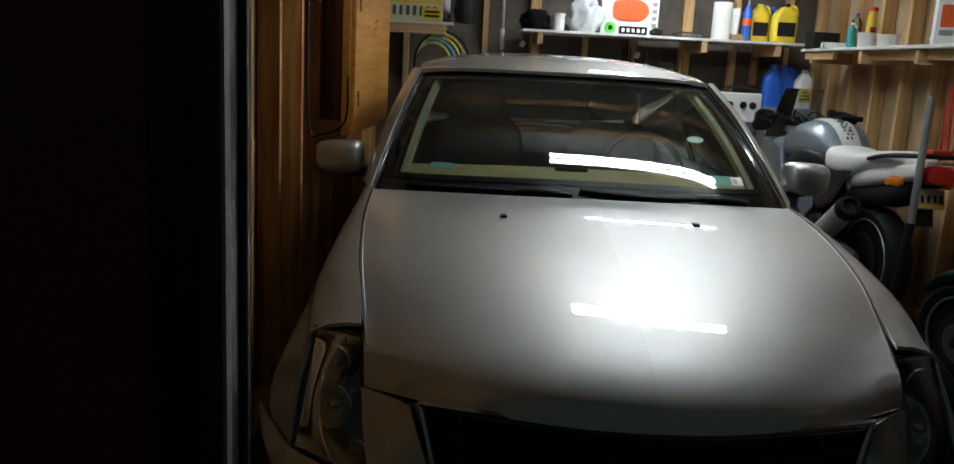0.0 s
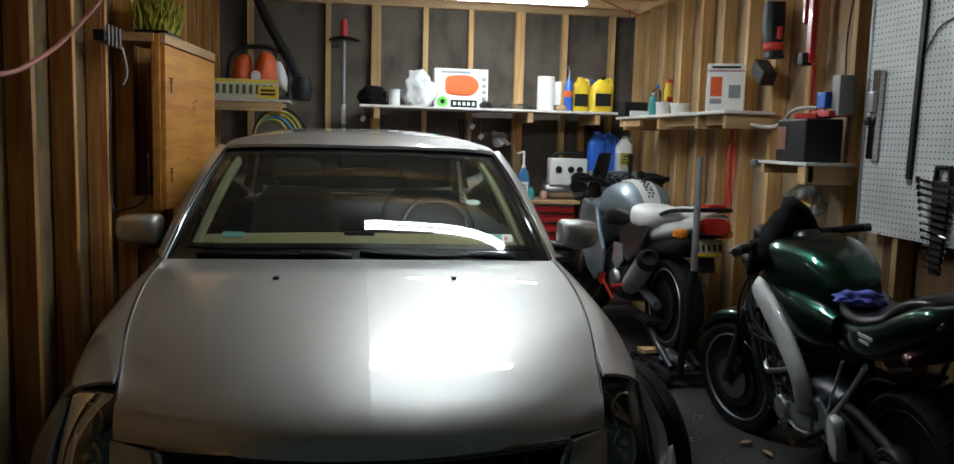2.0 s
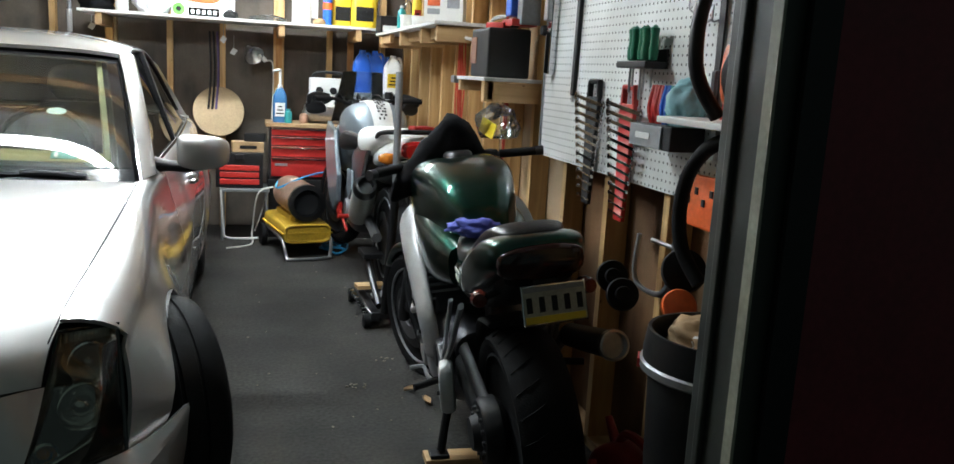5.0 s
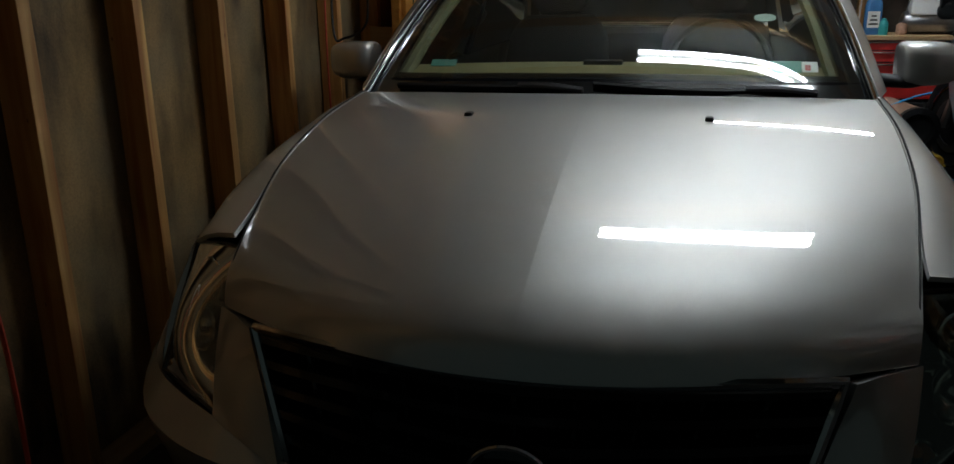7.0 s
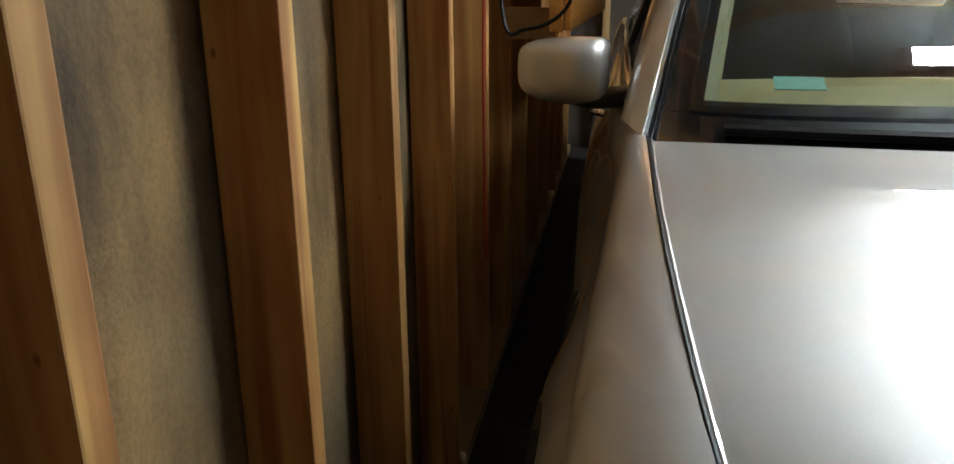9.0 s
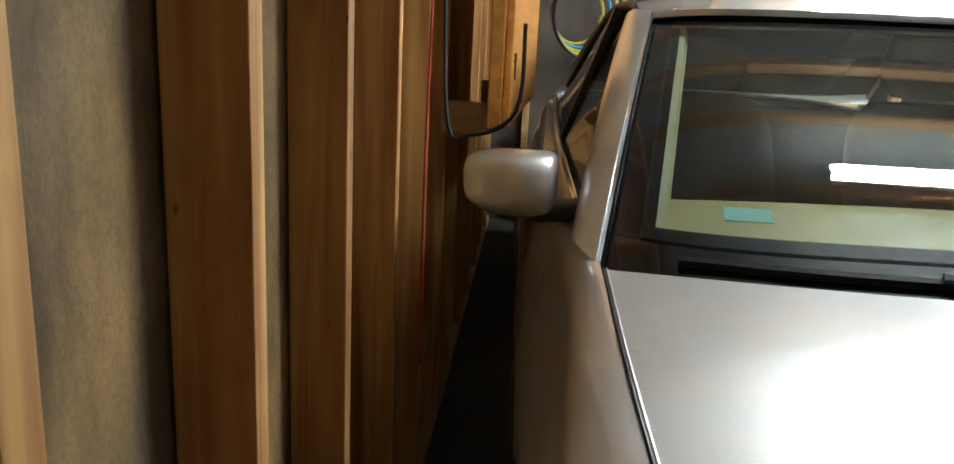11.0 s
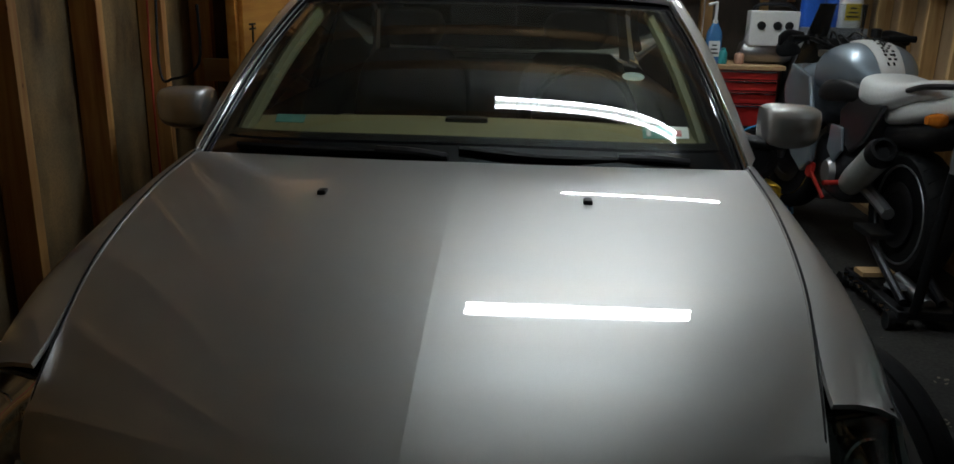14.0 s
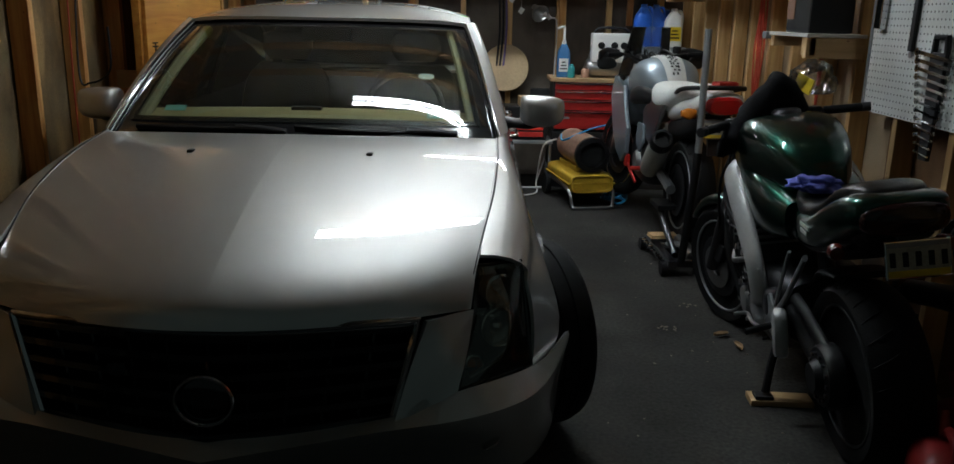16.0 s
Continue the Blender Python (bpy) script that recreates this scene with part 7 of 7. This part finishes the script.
# side wall: battery shelf, hanging tools, cords
t = at("battery_shelf", 0, 0, 0, "small pine shelf on the side studs", "shelf")
part("board", box((2.29, 1.12, 1.375), (0.27, 0.50, 0.016)), BOARD_WHITE, t, bevel=0.002)
part("bearer", box((2.19, 0.93, 1.325), (0.03, 0.10, 0.08)), BOARD_Y, t, bevel=0.003)
part("arm", box((2.29, 0.90, 1.32), (0.26, 0.04, 0.09)), BOARD, t, bevel=0.003)
part("arm", box((2.29, 1.33, 1.34), (0.26, 0.04, 0.05)), BOARD, t, bevel=0.003)
t = at("battery_charger", 2.29, 1.10, 1.384, "black battery charger box with red clips", "charger")
part("case", box((0, 0, 0.11), (0.20, 0.30, 0.22)), BLACK, t, bevel=0.012)
part("front_print", box((-0.102, 0.09, 0.12), (0.004, 0.09, 0.12)), plain("brown_print", (0.28, 0.13, 0.08), 0.6), t)
part("red_clip", box((-0.02, -0.02, 0.235), (0.05, 0.14, 0.03), (0, 0, 20)), RED_PLASTIC, t, bevel=0.006)
part("black_clip", box((0.03, -0.10, 0.24), (0.04, 0.12, 0.03), (0, 0, -15)), BLACK, t, bevel=0.006)
t = at("caulk_gun", 2.29, 1.42, 1.36, "grey metal bracket sticking out by the shelf", "bracket")
part("channel", box((0, 0, 0), (0.30, 0.05, 0.035), (0, 2, 6)), GREY_METAL, t, bevel=0.004)
t = at("power_adapter", 2.36, 0.92, 1.66, "grey and blue plug box with white cords", "adapter")
part("body", box((0, 0, 0.06), (0.09, 0.07, 0.20)), GREY_METAL, t, bevel=0.006)
part("blue_block", box((-0.03, 0.09, 0.04), (0.08, 0.08, 0.08)), BLUE, t, bevel=0.006)
part("red_base", box((-0.02, 0.07, -0.03), (0.12, 0.16, 0.03)), RED_PLASTIC, t, bevel=0.004)
part("coil", tube([(-0.02, 0.14, 0.02), (-0.05, 0.20, -0.08), (0, 0.22, -0.14), (0.02, 0.16, -0.08), (-0.03, 0.15, 0.03), (-0.06, 0.2, -0.1), (0, 0.24, -0.2)], 0.007, 6), CORD_RED, t)
part("cord", tube([(-0.02, 0.13, 0.0), (-0.06, 0.35, 0.0), (-0.05, 0.6, -0.09), (-0.08, 1.0, -0.05), (-0.1, 1.4, 0.05)], 0.010, 6), CORD_WHITE, t, smooth=True)
part("wire", tube([(0.0, 0, 0.16), (-0.02, -0.03, 0.4), (0.0, -0.1, 0.8)], 0.004, 5), BLACK, t)
t = at("metal_bracket", 2.395, 0.70, 1.62, "bright steel bracket hung on the pegboard edge", "bracket")
part("channel", box((0, 0, 0), (0.03, 0.055, 0.42), (2, 0, 0)), CHROME, t, bevel=0.004)
part("clamp", box((-0.02, 0, 0.06), (0.03, 0.05, 0.10)), STEEL, t, bevel=0.006)
part("knob", lathe([(0.001, 0.02), (0.02, 0.018), (0.022, 0)], pose(-0.03, 0, -0.03, 0, -90, 0), 14), BLACK, t)
t = at("angle_grinder", 2.33, 1.62, 2.06, "black and red power tool hanging on the studs", "power tool")
part("motor", loft([(0, 0.02, 0.22, 0.055, 0.055), (0, 0.02, 0.08, 0.06, 0.06), (0, 0.0, -0.03, 0.045, 0.045), (0, -0.02, -0.10, 0.05, 0.05)], 3, 18, axis="z"), BLACK, t, smooth=True)
part("battery", box((0, 0.10, -0.17), (0.09, 0.16, 0.09), (35, 0, 0)), BLACK, t, bevel=0.012)
part("red_collar", lathe([(0.05, -0.02), (0.058, -0.01), (0.058, 0.02), (0.05, 0.03)], pose(0, 0, -0.04), 20), RED_PLASTIC, t, smooth=True)
part("trigger", box((0, -0.06, 0.04), (0.02, 0.03, 0.07)), RED_PLASTIC, t, bevel=0.004)
t = at("pipe_clamp", 2.37, 1.28, 1.97, "long red clamp hanging on a stud", "clamp")
part("bar", box((0, 0, 0.25), (0.035, 0.05, 0.62)), RED, t, bevel=0.008)
part("jaw", box((-0.02, 0.02, -0.04), (0.06, 0.06, 0.07)), DARK_METAL, t, bevel=0.01)
part("second_bar", box((0.01, 0.10, 0.36), (0.02, 0.03, 0.40)), RED, t, bevel=0.006)
for name, y, z0, z1, n in (("red_cord_bundle", 2.20, 0.95, 1.62, 6), ("red_cord_bundle", 1.26, 0.95, 1.95, 2)):
    t = at(name, 2.38, y, 0, "bundle of red cord hanging from the side shelf", "cord")
    for k in range(n):
        a = random.uniform(-0.04, 0.04)
        part("strand", tube([(random.uniform(-0.02, 0.02), a * 0.5, z1), (random.uniform(-0.02, 0.02), a, (z0 + z1) / 2), (0, a * 1.2, z0 + random.uniform(0, 0.15)), (0.01, a + 0.02, z0 + 0.2), (0, a * 0.6, z1 - 0.05)], 0.005, 5), CORD_RED, t)
lumpy("plastic_packet", 2.30, 1.12, 1.10, 0.10, 0.10, 0.16, CLEAR, "crumpled clear packet with yellow tag hung on the studs", "packet", 21)
t = at("packet_tag", 2.24, 1.06, 1.13, "torn yellow paper tag on the packet", "tag")
part("tag", box((0, 0, 0.02), (0.006, 0.12, 0.07), (15, 10, 20)), YELLOW, t)

# pegboard and its tools
PX = X_R - 0.014
pb = at("pegboard", PX, -0.22, 1.77, "white drilled pegboard panel fixed to the studs", "pegboard")
part("panel", box((0, 0, 0), (0.006, 2.06, 1.42)), PEG, pb)
part("edge_strip", box((-0.004, 1.025, 0), (0.008, 0.02, 1.42)), GREY_METAL, pb)


def wrench_rack(y, z, mat, label, n=13):
    t = at("wrench_rack", PX - 0.012, y, z, label, "wrench set", 0, "wrench sets")
    part("spine", prism([(-0.055, 0.0), (0.055, 0.0), (0.03, -0.40), (-0.03, -0.40)], 0.016, pose(-0.008, 0, 0, 90, 0, 90)), mat, t, bevel=0.003)
    hd = tube([(-0.006, -0.045, -0.005), (-0.006, -0.04, 0.055), (-0.006, 0.04, 0.055), (-0.006, 0.045, -0.005)], 0.012, 8, steps=1)
    part("carry_handle", hd, mat, t, smooth=True)
    for k in range(n):
        f = 1 - k / (n + 3)
        zz, w = -0.015 - 0.030 * k, 0.125 * f + 0.02
        bm = box((-0.022, 0, zz), (0.006, 2 * w * 0.86, 0.012 * f + 0.002), (6, 0, 0))
        bm2 = lathe([(0.006 * f, -0.005), (0.014 * f + 0.002, -0.005), (0.014 * f + 0.002, 0.005), (0.006 * f, 0.005), (0.006 * f, -0.005)], pose(-0.022, w * 0.9, zz + 0.1 * w * 0.9, 0, 90, 0), 12, bm)
        box((-0.022, -w * 0.93, zz - 0.09 * w + 0.008 * f), (0.007, 0.02 * f, 0.006 * f + 0.002), (36, 0, 0), bm=bm)
        box((-0.022, -w * 0.93, zz - 0.09 * w - 0.008 * f), (0.007, 0.02 * f, 0.006 * f + 0.002), (-24, 0, 0), bm=bm)
        part("wrench", bm, CHROME, t, smooth=True)
    return t


wrench_rack(0.205, 1.335, BLACK, "black rack of chrome spanners on the pegboard")
wrench_rack(-0.095, 1.322, RED_PLASTIC, "red rack of chrome spanners on the pegboard")
t = at("spirit_level", PX - 0.012, 0.42, 1.33, "long black steel bar hung on the pegboard", "bar")
part("bar", box((0, 0, 0.60), (0.016, 0.030, 1.20), (1.5, 0, 0)), BLACK, t, bevel=0.003)
part("end_ring", lathe([(0.006, -0.003), (0.014, -0.003), (0.014, 0.003), (0.006, 0.003), (0.006, -0.003)], pose(0, 0.015, -0.012, 0, 90, 0), 14), STEEL, t)
t = at("saw_blade", PX - 0.012, -0.62, 1.30, "long narrow black saw hung on the pegboard", "saw")
part("blade", prism([(-0.015, 0), (0.012, 0.0), (0.022, 0.62), (-0.010, 0.62)], 0.006, pose(0, 0, 0, 90, 0, 90)), BLACK, t)
part("handle", tube([(0, 0.0, 0.62), (-0.005, 0.01, 0.75), (0, 0.0, 0.95)], 0.018, 8), BLACK, t)
t = at("bent_wire", PX - 0.01, 0.2, 2.0, "thin dark wire hook on the pegboard", "wire")
part("wire", tube([(0, 0.12, 0.4), (0, 0.0, 0.1), (0, 0.02, 0.02), (0, 0.12, -0.02), (0, 0.20, -0.12)], 0.004, 5), BLACK, t)
t = at("screwdriver_rack", PX - 0.045, -0.215, 1.45, "black rack with five green screwdrivers", "screwdriver rack")
part("ledge", box((0, 0, 0), (0.08, 0.21, 0.022)), BLACK, t, bevel=0.004)
part("back", box((0.035, 0, 0.02), (0.008, 0.21, 0.06)), BLACK, t)
for k in range(5):
    y = -0.075 + 0.038 * k
    d = part("screwdriver_handle", lathe([(0.001, 0), (0.013, 0.004), (0.016, 0.03), (0.012, 0.06), (0.015, 0.10), (0.001, 0.112)], pose(-0.008 * (k % 2), y, 0.012), 12), plain("green_grip", (0.01, 0.16, 0.085), 0.35) if k == 0 else bpy.data.materials["green_grip"], t, smooth=True)
    part("shaft", rod((-0.008 * (k % 2), y, 0.0), (-0.008 * (k % 2), y, -0.07 - 0.02 * (k % 3)), 0.004, n=6), STEEL, d)
t = at("plier_rack", PX - 0.06, -0.46, 1.24, "grey tool box rack holding pliers on the pegboard", "plier rack")
part("tray", box((0, 0, 0), (0.11, 0.24, 0.07)), BLACK, t, bevel=0.005)
part("front_plate", box((-0.058, 0.03, 0.0), (0.006, 0.20, 0.065)), GREY_METAL, t, bevel=0.002)
part("print_bar", box((-0.062, 0.04, 0.0), (0.003, 0.09, 0.018)), WHITE, t)
for k, mat in enumerate((RED_PLASTIC, RED_PLASTIC, BLUE, TEAL, RED_PLASTIC, BLACK)):
    y = 0.10 - 0.04 * k
    for s in (-1, 1):
        part("plier_grip", tube([(0.0, y + s * 0.004, 0.03), (-0.01, y + s * 0.014, 0.08), (0, y + s * 0.009, 0.15)], 0.007, 6), mat, t, smooth=True)
lumpy("blue_bag", PX - 0.07, -0.57, 1.277, 0.05, 0.07, 0.13, plain("pale_teal_rag", (0.25, 0.5, 0.55), 0.6, bump=0.08), "pale teal plastic bag stuffed in the plier rack", "bag", 31)
t = at("wall_tray", PX - 0.10, -0.83, 1.30, "white metal tray on the pegboard with parts", "tray")
part("tray", box((0, 0, 0), (0.19, 0.38, 0.018), (0, 0, 0)), WHITE, t, bevel=0.004)
part("bracket", box((0.06, 0.1, -0.05), (0.06, 0.02, 0.10)), STEEL, t)
for k in range(4):
    part("chisel", box((0.04, 0.14 - 0.07 * k, 0.07), (0.012, 0.02, 0.13), (8 * (k % 2), 0, 0)), (DARK_METAL, RED_PLASTIC, BLACK, STEEL)[k], t, bevel=0.004)
for k, (y, z) in enumerate(((-0.47, 1.62), (-0.50, 1.58), (-0.55, 1.58), (-0.60, 1.58))):
    t = at("peg_hook", PX - 0.003, y, z, "small steel hook in the pegboard", "hook", 0, "peg hooks")
    part("hook", tube([(0, 0, 0.04 if k else 0.2), (-0.004, 0, 0.0), (-0.03, 0, -0.01), (-0.032, 0, 0.02)], 0.003, 5), STEEL, t)
t = at("tool_bracket", PX - 0.03, -0.50, 2.05, "black steel bracket high on the pegboard", "bracket")
part("channel", box((0, 0, 0.08), (0.04, 0.09, 0.26)), BLACK, t, bevel=0.004)


def chain_saw(m, label):
    t = thing("chain_saw", m, label, "chain saw", "chain saws")
    part("engine_cover", loft([(0, 0.14, 0.0, 0.06, 0.07), (0, 0.08, 0.01, 0.085, 0.11), (0, -0.08, 0.01, 0.085, 0.11), (0, -0.14, 0.0, 0.06, 0.07)], 3, 20), ORANGE, t, smooth=True)
    part("front_handle", tube([(-0.08, 0.10, -0.10), (-0.14, 0.12, 0.02), (-0.11, 0.14, 0.20), (0.0, 0.10, 0.27), (0.05, 0.0, 0.2), (0.05, -0.05, 0.1)], 0.018, 10), BLACK, t, smooth=True)
    part("rear_handle", tube([(-0.02, -0.12, 0.08), (-0.05, -0.22, 0.05), (-0.05, -0.26, -0.04), (-0.03, -0.2, -0.1), (-0.02, -0.12, -0.08)], 0.018, 8), BLACK, t, smooth=True)
    part("starter", lathe([(0.001, 0.03), (0.05, 0.028), (0.075, 0.01), (0.08, 0)], pose(-0.085, 0, 0.0, 0, -90, 0), 22), BLACK, t, smooth=True)
    part("label_plate", box((-0.09, 0.03, 0.085), (0.004, 0.09, 0.03)), WHITE, t)
    return t


chain_saw(pose(PX - 0.10, -1.02, 1.42, 0, 0, 0), "orange and black chain saw hung on the pegboard")
chain_saw(pose(PX - 0.10, -0.98, 1.88, 10, 0, 0), "orange and black chain saw hung high on the pegboard")
t = at("orange_guard", PX - 0.014, -0.62, 1.07, "flat orange plastic saw case on the pegboard", "tool case")
part("case", box((0, 0, 0), (0.022, 0.22, 0.15)), ORANGE, t, bevel=0.008)
for k in range(4):
    part("slot", box((-0.013, -0.06 + 0.04 * k, 0.03 - 0.03 * (k % 2)), (0.004, 0.014, 0.02)), DARK_METAL, t)
copy_thing(t, pose(PX - 0.014, -0.86, 1.52))
t = at("black_hoop", PX - 0.12, -0.80, 0, "thick black hose bent in a hoop beside the door", "hose")
part("hose", tube([(0.04, -0.24, 1.27), (0.0, -0.06, 1.26), (-0.01, 0.05, 1.19), (-0.01, 0.10, 1.08), (0.0, 0.09, 0.96), (0.03, 0.03, 0.87)], 0.02, 10), RUBBER, t, smooth=True)
t = at("c_clamp", 2.38, -0.42, 0.86, "grey iron clamp hung on a stud", "clamp", 8)
part("bow", tube([(0, 0.10, 0.06), (-0.005, 0.105, -0.06), (-0.005, 0.06, -0.105), (-0.005, -0.05, -0.10), (0, -0.09, -0.03), (0, -0.09, 0.07)], 0.013, 8, flat=0.6), GREY_METAL, t, smooth=True)
part("screw", rod((0, -0.14, 0.05), (0, 0.03, 0.055), 0.007), STEEL, t)
part("t_bar", rod((0, -0.14, 0.02), (0, -0.14, 0.08), 0.005), STEEL, t)
for y, z in ((-0.16, 0.74), (-0.25, 0.70)):
    t = at("dumb_bell", 2.36, y, z, "dark round weight hung on the studs", "weight", 0, "round weights")
    part("disc", lathe([(0.001, 0.02), (0.025, 0.025), (0.028, 0.01), (0.052, 0.012), (0.056, 0), (0.052, -0.012), (0.001, -0.012)], pose(0, 0, 0, 70, -40, 0), 26), RUBBER, t, smooth=True)
t = at("disc_sander", 2.34, -0.66, 0.85, "grey and orange round sander pads hung on a stud", "sander")
part("pad", lathe([(0.001, 0.03), (0.06, 0.02), (0.064, 0), (0.06, -0.01), (0.001, -0.01)], pose(0, 0, 0.03, 60, -50, 0), 26), RUBBER, t, smooth=True)
part("orange_pad", lathe([(0.001, 0.03), (0.045, 0.02), (0.049, 0), (0.045, -0.01), (0.001, -0.01)], pose(-0.05, -0.08, -0.05, 60, -50, 0), 24), ORANGE, t, smooth=True)
t = at("waste_bin", 2.19, -1.12, 0, "tall black plastic bin beside the door frame", "bin")
part("tub", lathe([(0.001, 0), (0.13, 0), (0.16, 0.75), (0.175, 0.76), (0.175, 0.80), (0.168, 0.85), (0.160, 0.85), (0.15, 0.74), (0.12, 0.02), (0.001, 0.02)], n=34), BLACK, t, smooth=True)
part("rim_band", lathe([(0.176, 0.755), (0.181, 0.76), (0.181, 0.775), (0.176, 0.78)], n=34), GREY_METAL, t, smooth=True)
part("sticker", box((-0.15, 0.08, 0.765), (0.05, 0.03, 0.02), (0, 0, 62)), RED_PLASTIC, t)
lumpy("work_glove", 2.19, -1.10, 0.76, 0.11, 0.10, 0.12, CARD, "crumpled tan glove and rag in the bin", "glove", 41, rough=0.3)
lumpy("paper_rag", 2.14, -1.16, 0.79, 0.05, 0.05, 0.06, PAPER, "white rag on the gloves in the bin", "rag", 43, rough=0.3)


CAN_RED = plain("can_red", (0.26, 0.012, 0.012), 0.45)


def fuel_can(m, mat, label):
    t = thing("fuel_can", m, label, "fuel can", "fuel cans")
    part("body", loft([(0, 0, 0, 0.13, 0.085), (0, 0, 0.02, 0.14, 0.095), (0, 0, 0.2, 0.14, 0.095), (0, 0, 0.26, 0.10, 0.07), (0, 0, 0.28, 0.05, 0.04)], 4, 24, axis="z"), mat, t, smooth=True)
    part("grip", tube([(-0.09, 0, 0.24), (-0.06, 0, 0.31), (0.04, 0, 0.31), (0.08, 0, 0.24)], 0.015, 8), mat, t, smooth=True)
    part("spout", rod((0.07, 0, 0.24), (0.14, 0, 0.33), 0.02, 0.012), mat, t, smooth=True)
    return t


fuel_can(pose(2.06, -0.80, 0, 0, 0, 70), CAN_RED, "red plastic fuel can on the floor")
fuel_can(pose(2.31, -0.52, 0, 0, 0, 100), CAN_RED, "red plastic fuel can against the studs")

# on the motorcycle and on the floor
cloth = loft([(1.70, 0.50, 0.92, 0.02, 0.03), (1.76, 0.52, 0.96, 0.06, 0.07), (1.84, 0.56, 1.03, 0.075, 0.09), (1.91, 0.60, 1.10, 0.08, 0.10), (1.965, 0.63, 1.145, 0.085, 0.085), (2.03, 0.64, 1.12, 0.075, 0.075), (2.09, 0.65, 1.07, 0.05, 0.05), (2.12, 0.65, 1.04, 0.02, 0.02)], 2.2, 28, 6, axis="x")
for v in cloth.verts:
    v.co += Vector((0.0, 1.0, 1.0)) * 0.016 * noise.noise(v.co * 14) + Vector((0.0, 0.6, 1.0)) * 0.007 * noise.noise(v.co * 40)
tagged(part("black_cloth", cloth, BLACK_CLOTH, smooth="all"), "black cloth draped over the motorcycle handlebars", "cloth")
lumpy("blue_rag", 1.89, -0.06, 0.865, 0.085, 0.07, 0.05, CLOTH_BLUE, "blue cloth lying on the front of the seat", "cloth", 55, rough=0.3)
t = at("wood_plank", 1.90, 0.045, 0, "short pale plank under the side stand", "plank", -3)
part("plank", box((0, 0, 0.012), (0.24, 0.09, 0.022)), BOARD, t, bevel=0.003)
for k, (x, y, rz) in enumerate(((1.973, 0.978, 20), (2.10, 0.715, 60), (1.86, 0.72, 10), (1.90, 0.58, 100))):
    t = at("dry_leaf", x, y, 0.004, "curled brown dry leaf on the floor", "leaf", rz, "dry leaves")
    part("blade", thicken(grid(lambda u, v: Vector(((u - 0.5) * 0.07, (v - 0.5) * 0.035 * math.sin(math.pi * (0.08 + 0.84 * u)), 0.003 + 0.012 * (2 * v - 1) ** 2 + 0.006 * u)), 8, 6), 0.001), CARD, t, smooth=True)
bm = bmesh.new()
for k in range(34):
    x, y = random.uniform(1.15, 1.95), random.uniform(-1.0, 3.2)
    box((x, y, 0.001), (random.uniform(0.004, 0.011), random.uniform(0.003, 0.008), 0.003), (0, 0, random.uniform(0, 180)), bm=bm)
for x, y, n in ((1.636, 0.807, 9), (1.807, 1.147, 7)):
    for k in range(n):
        box((x + random.uniform(-0.05, 0.05), y + random.uniform(-0.03, 0.03), 0.001), (random.uniform(0.006, 0.02), random.uniform(0.004, 0.012), 0.004), (0, 0, random.uniform(0, 180)), bm=bm)
tagged(part("floor_litter", bm, plain("grey_chips", (0.17, 0.14, 0.11), 0.9)), "scattered pale crumbs and chips on the dark floor", "litter", kind="stuff")
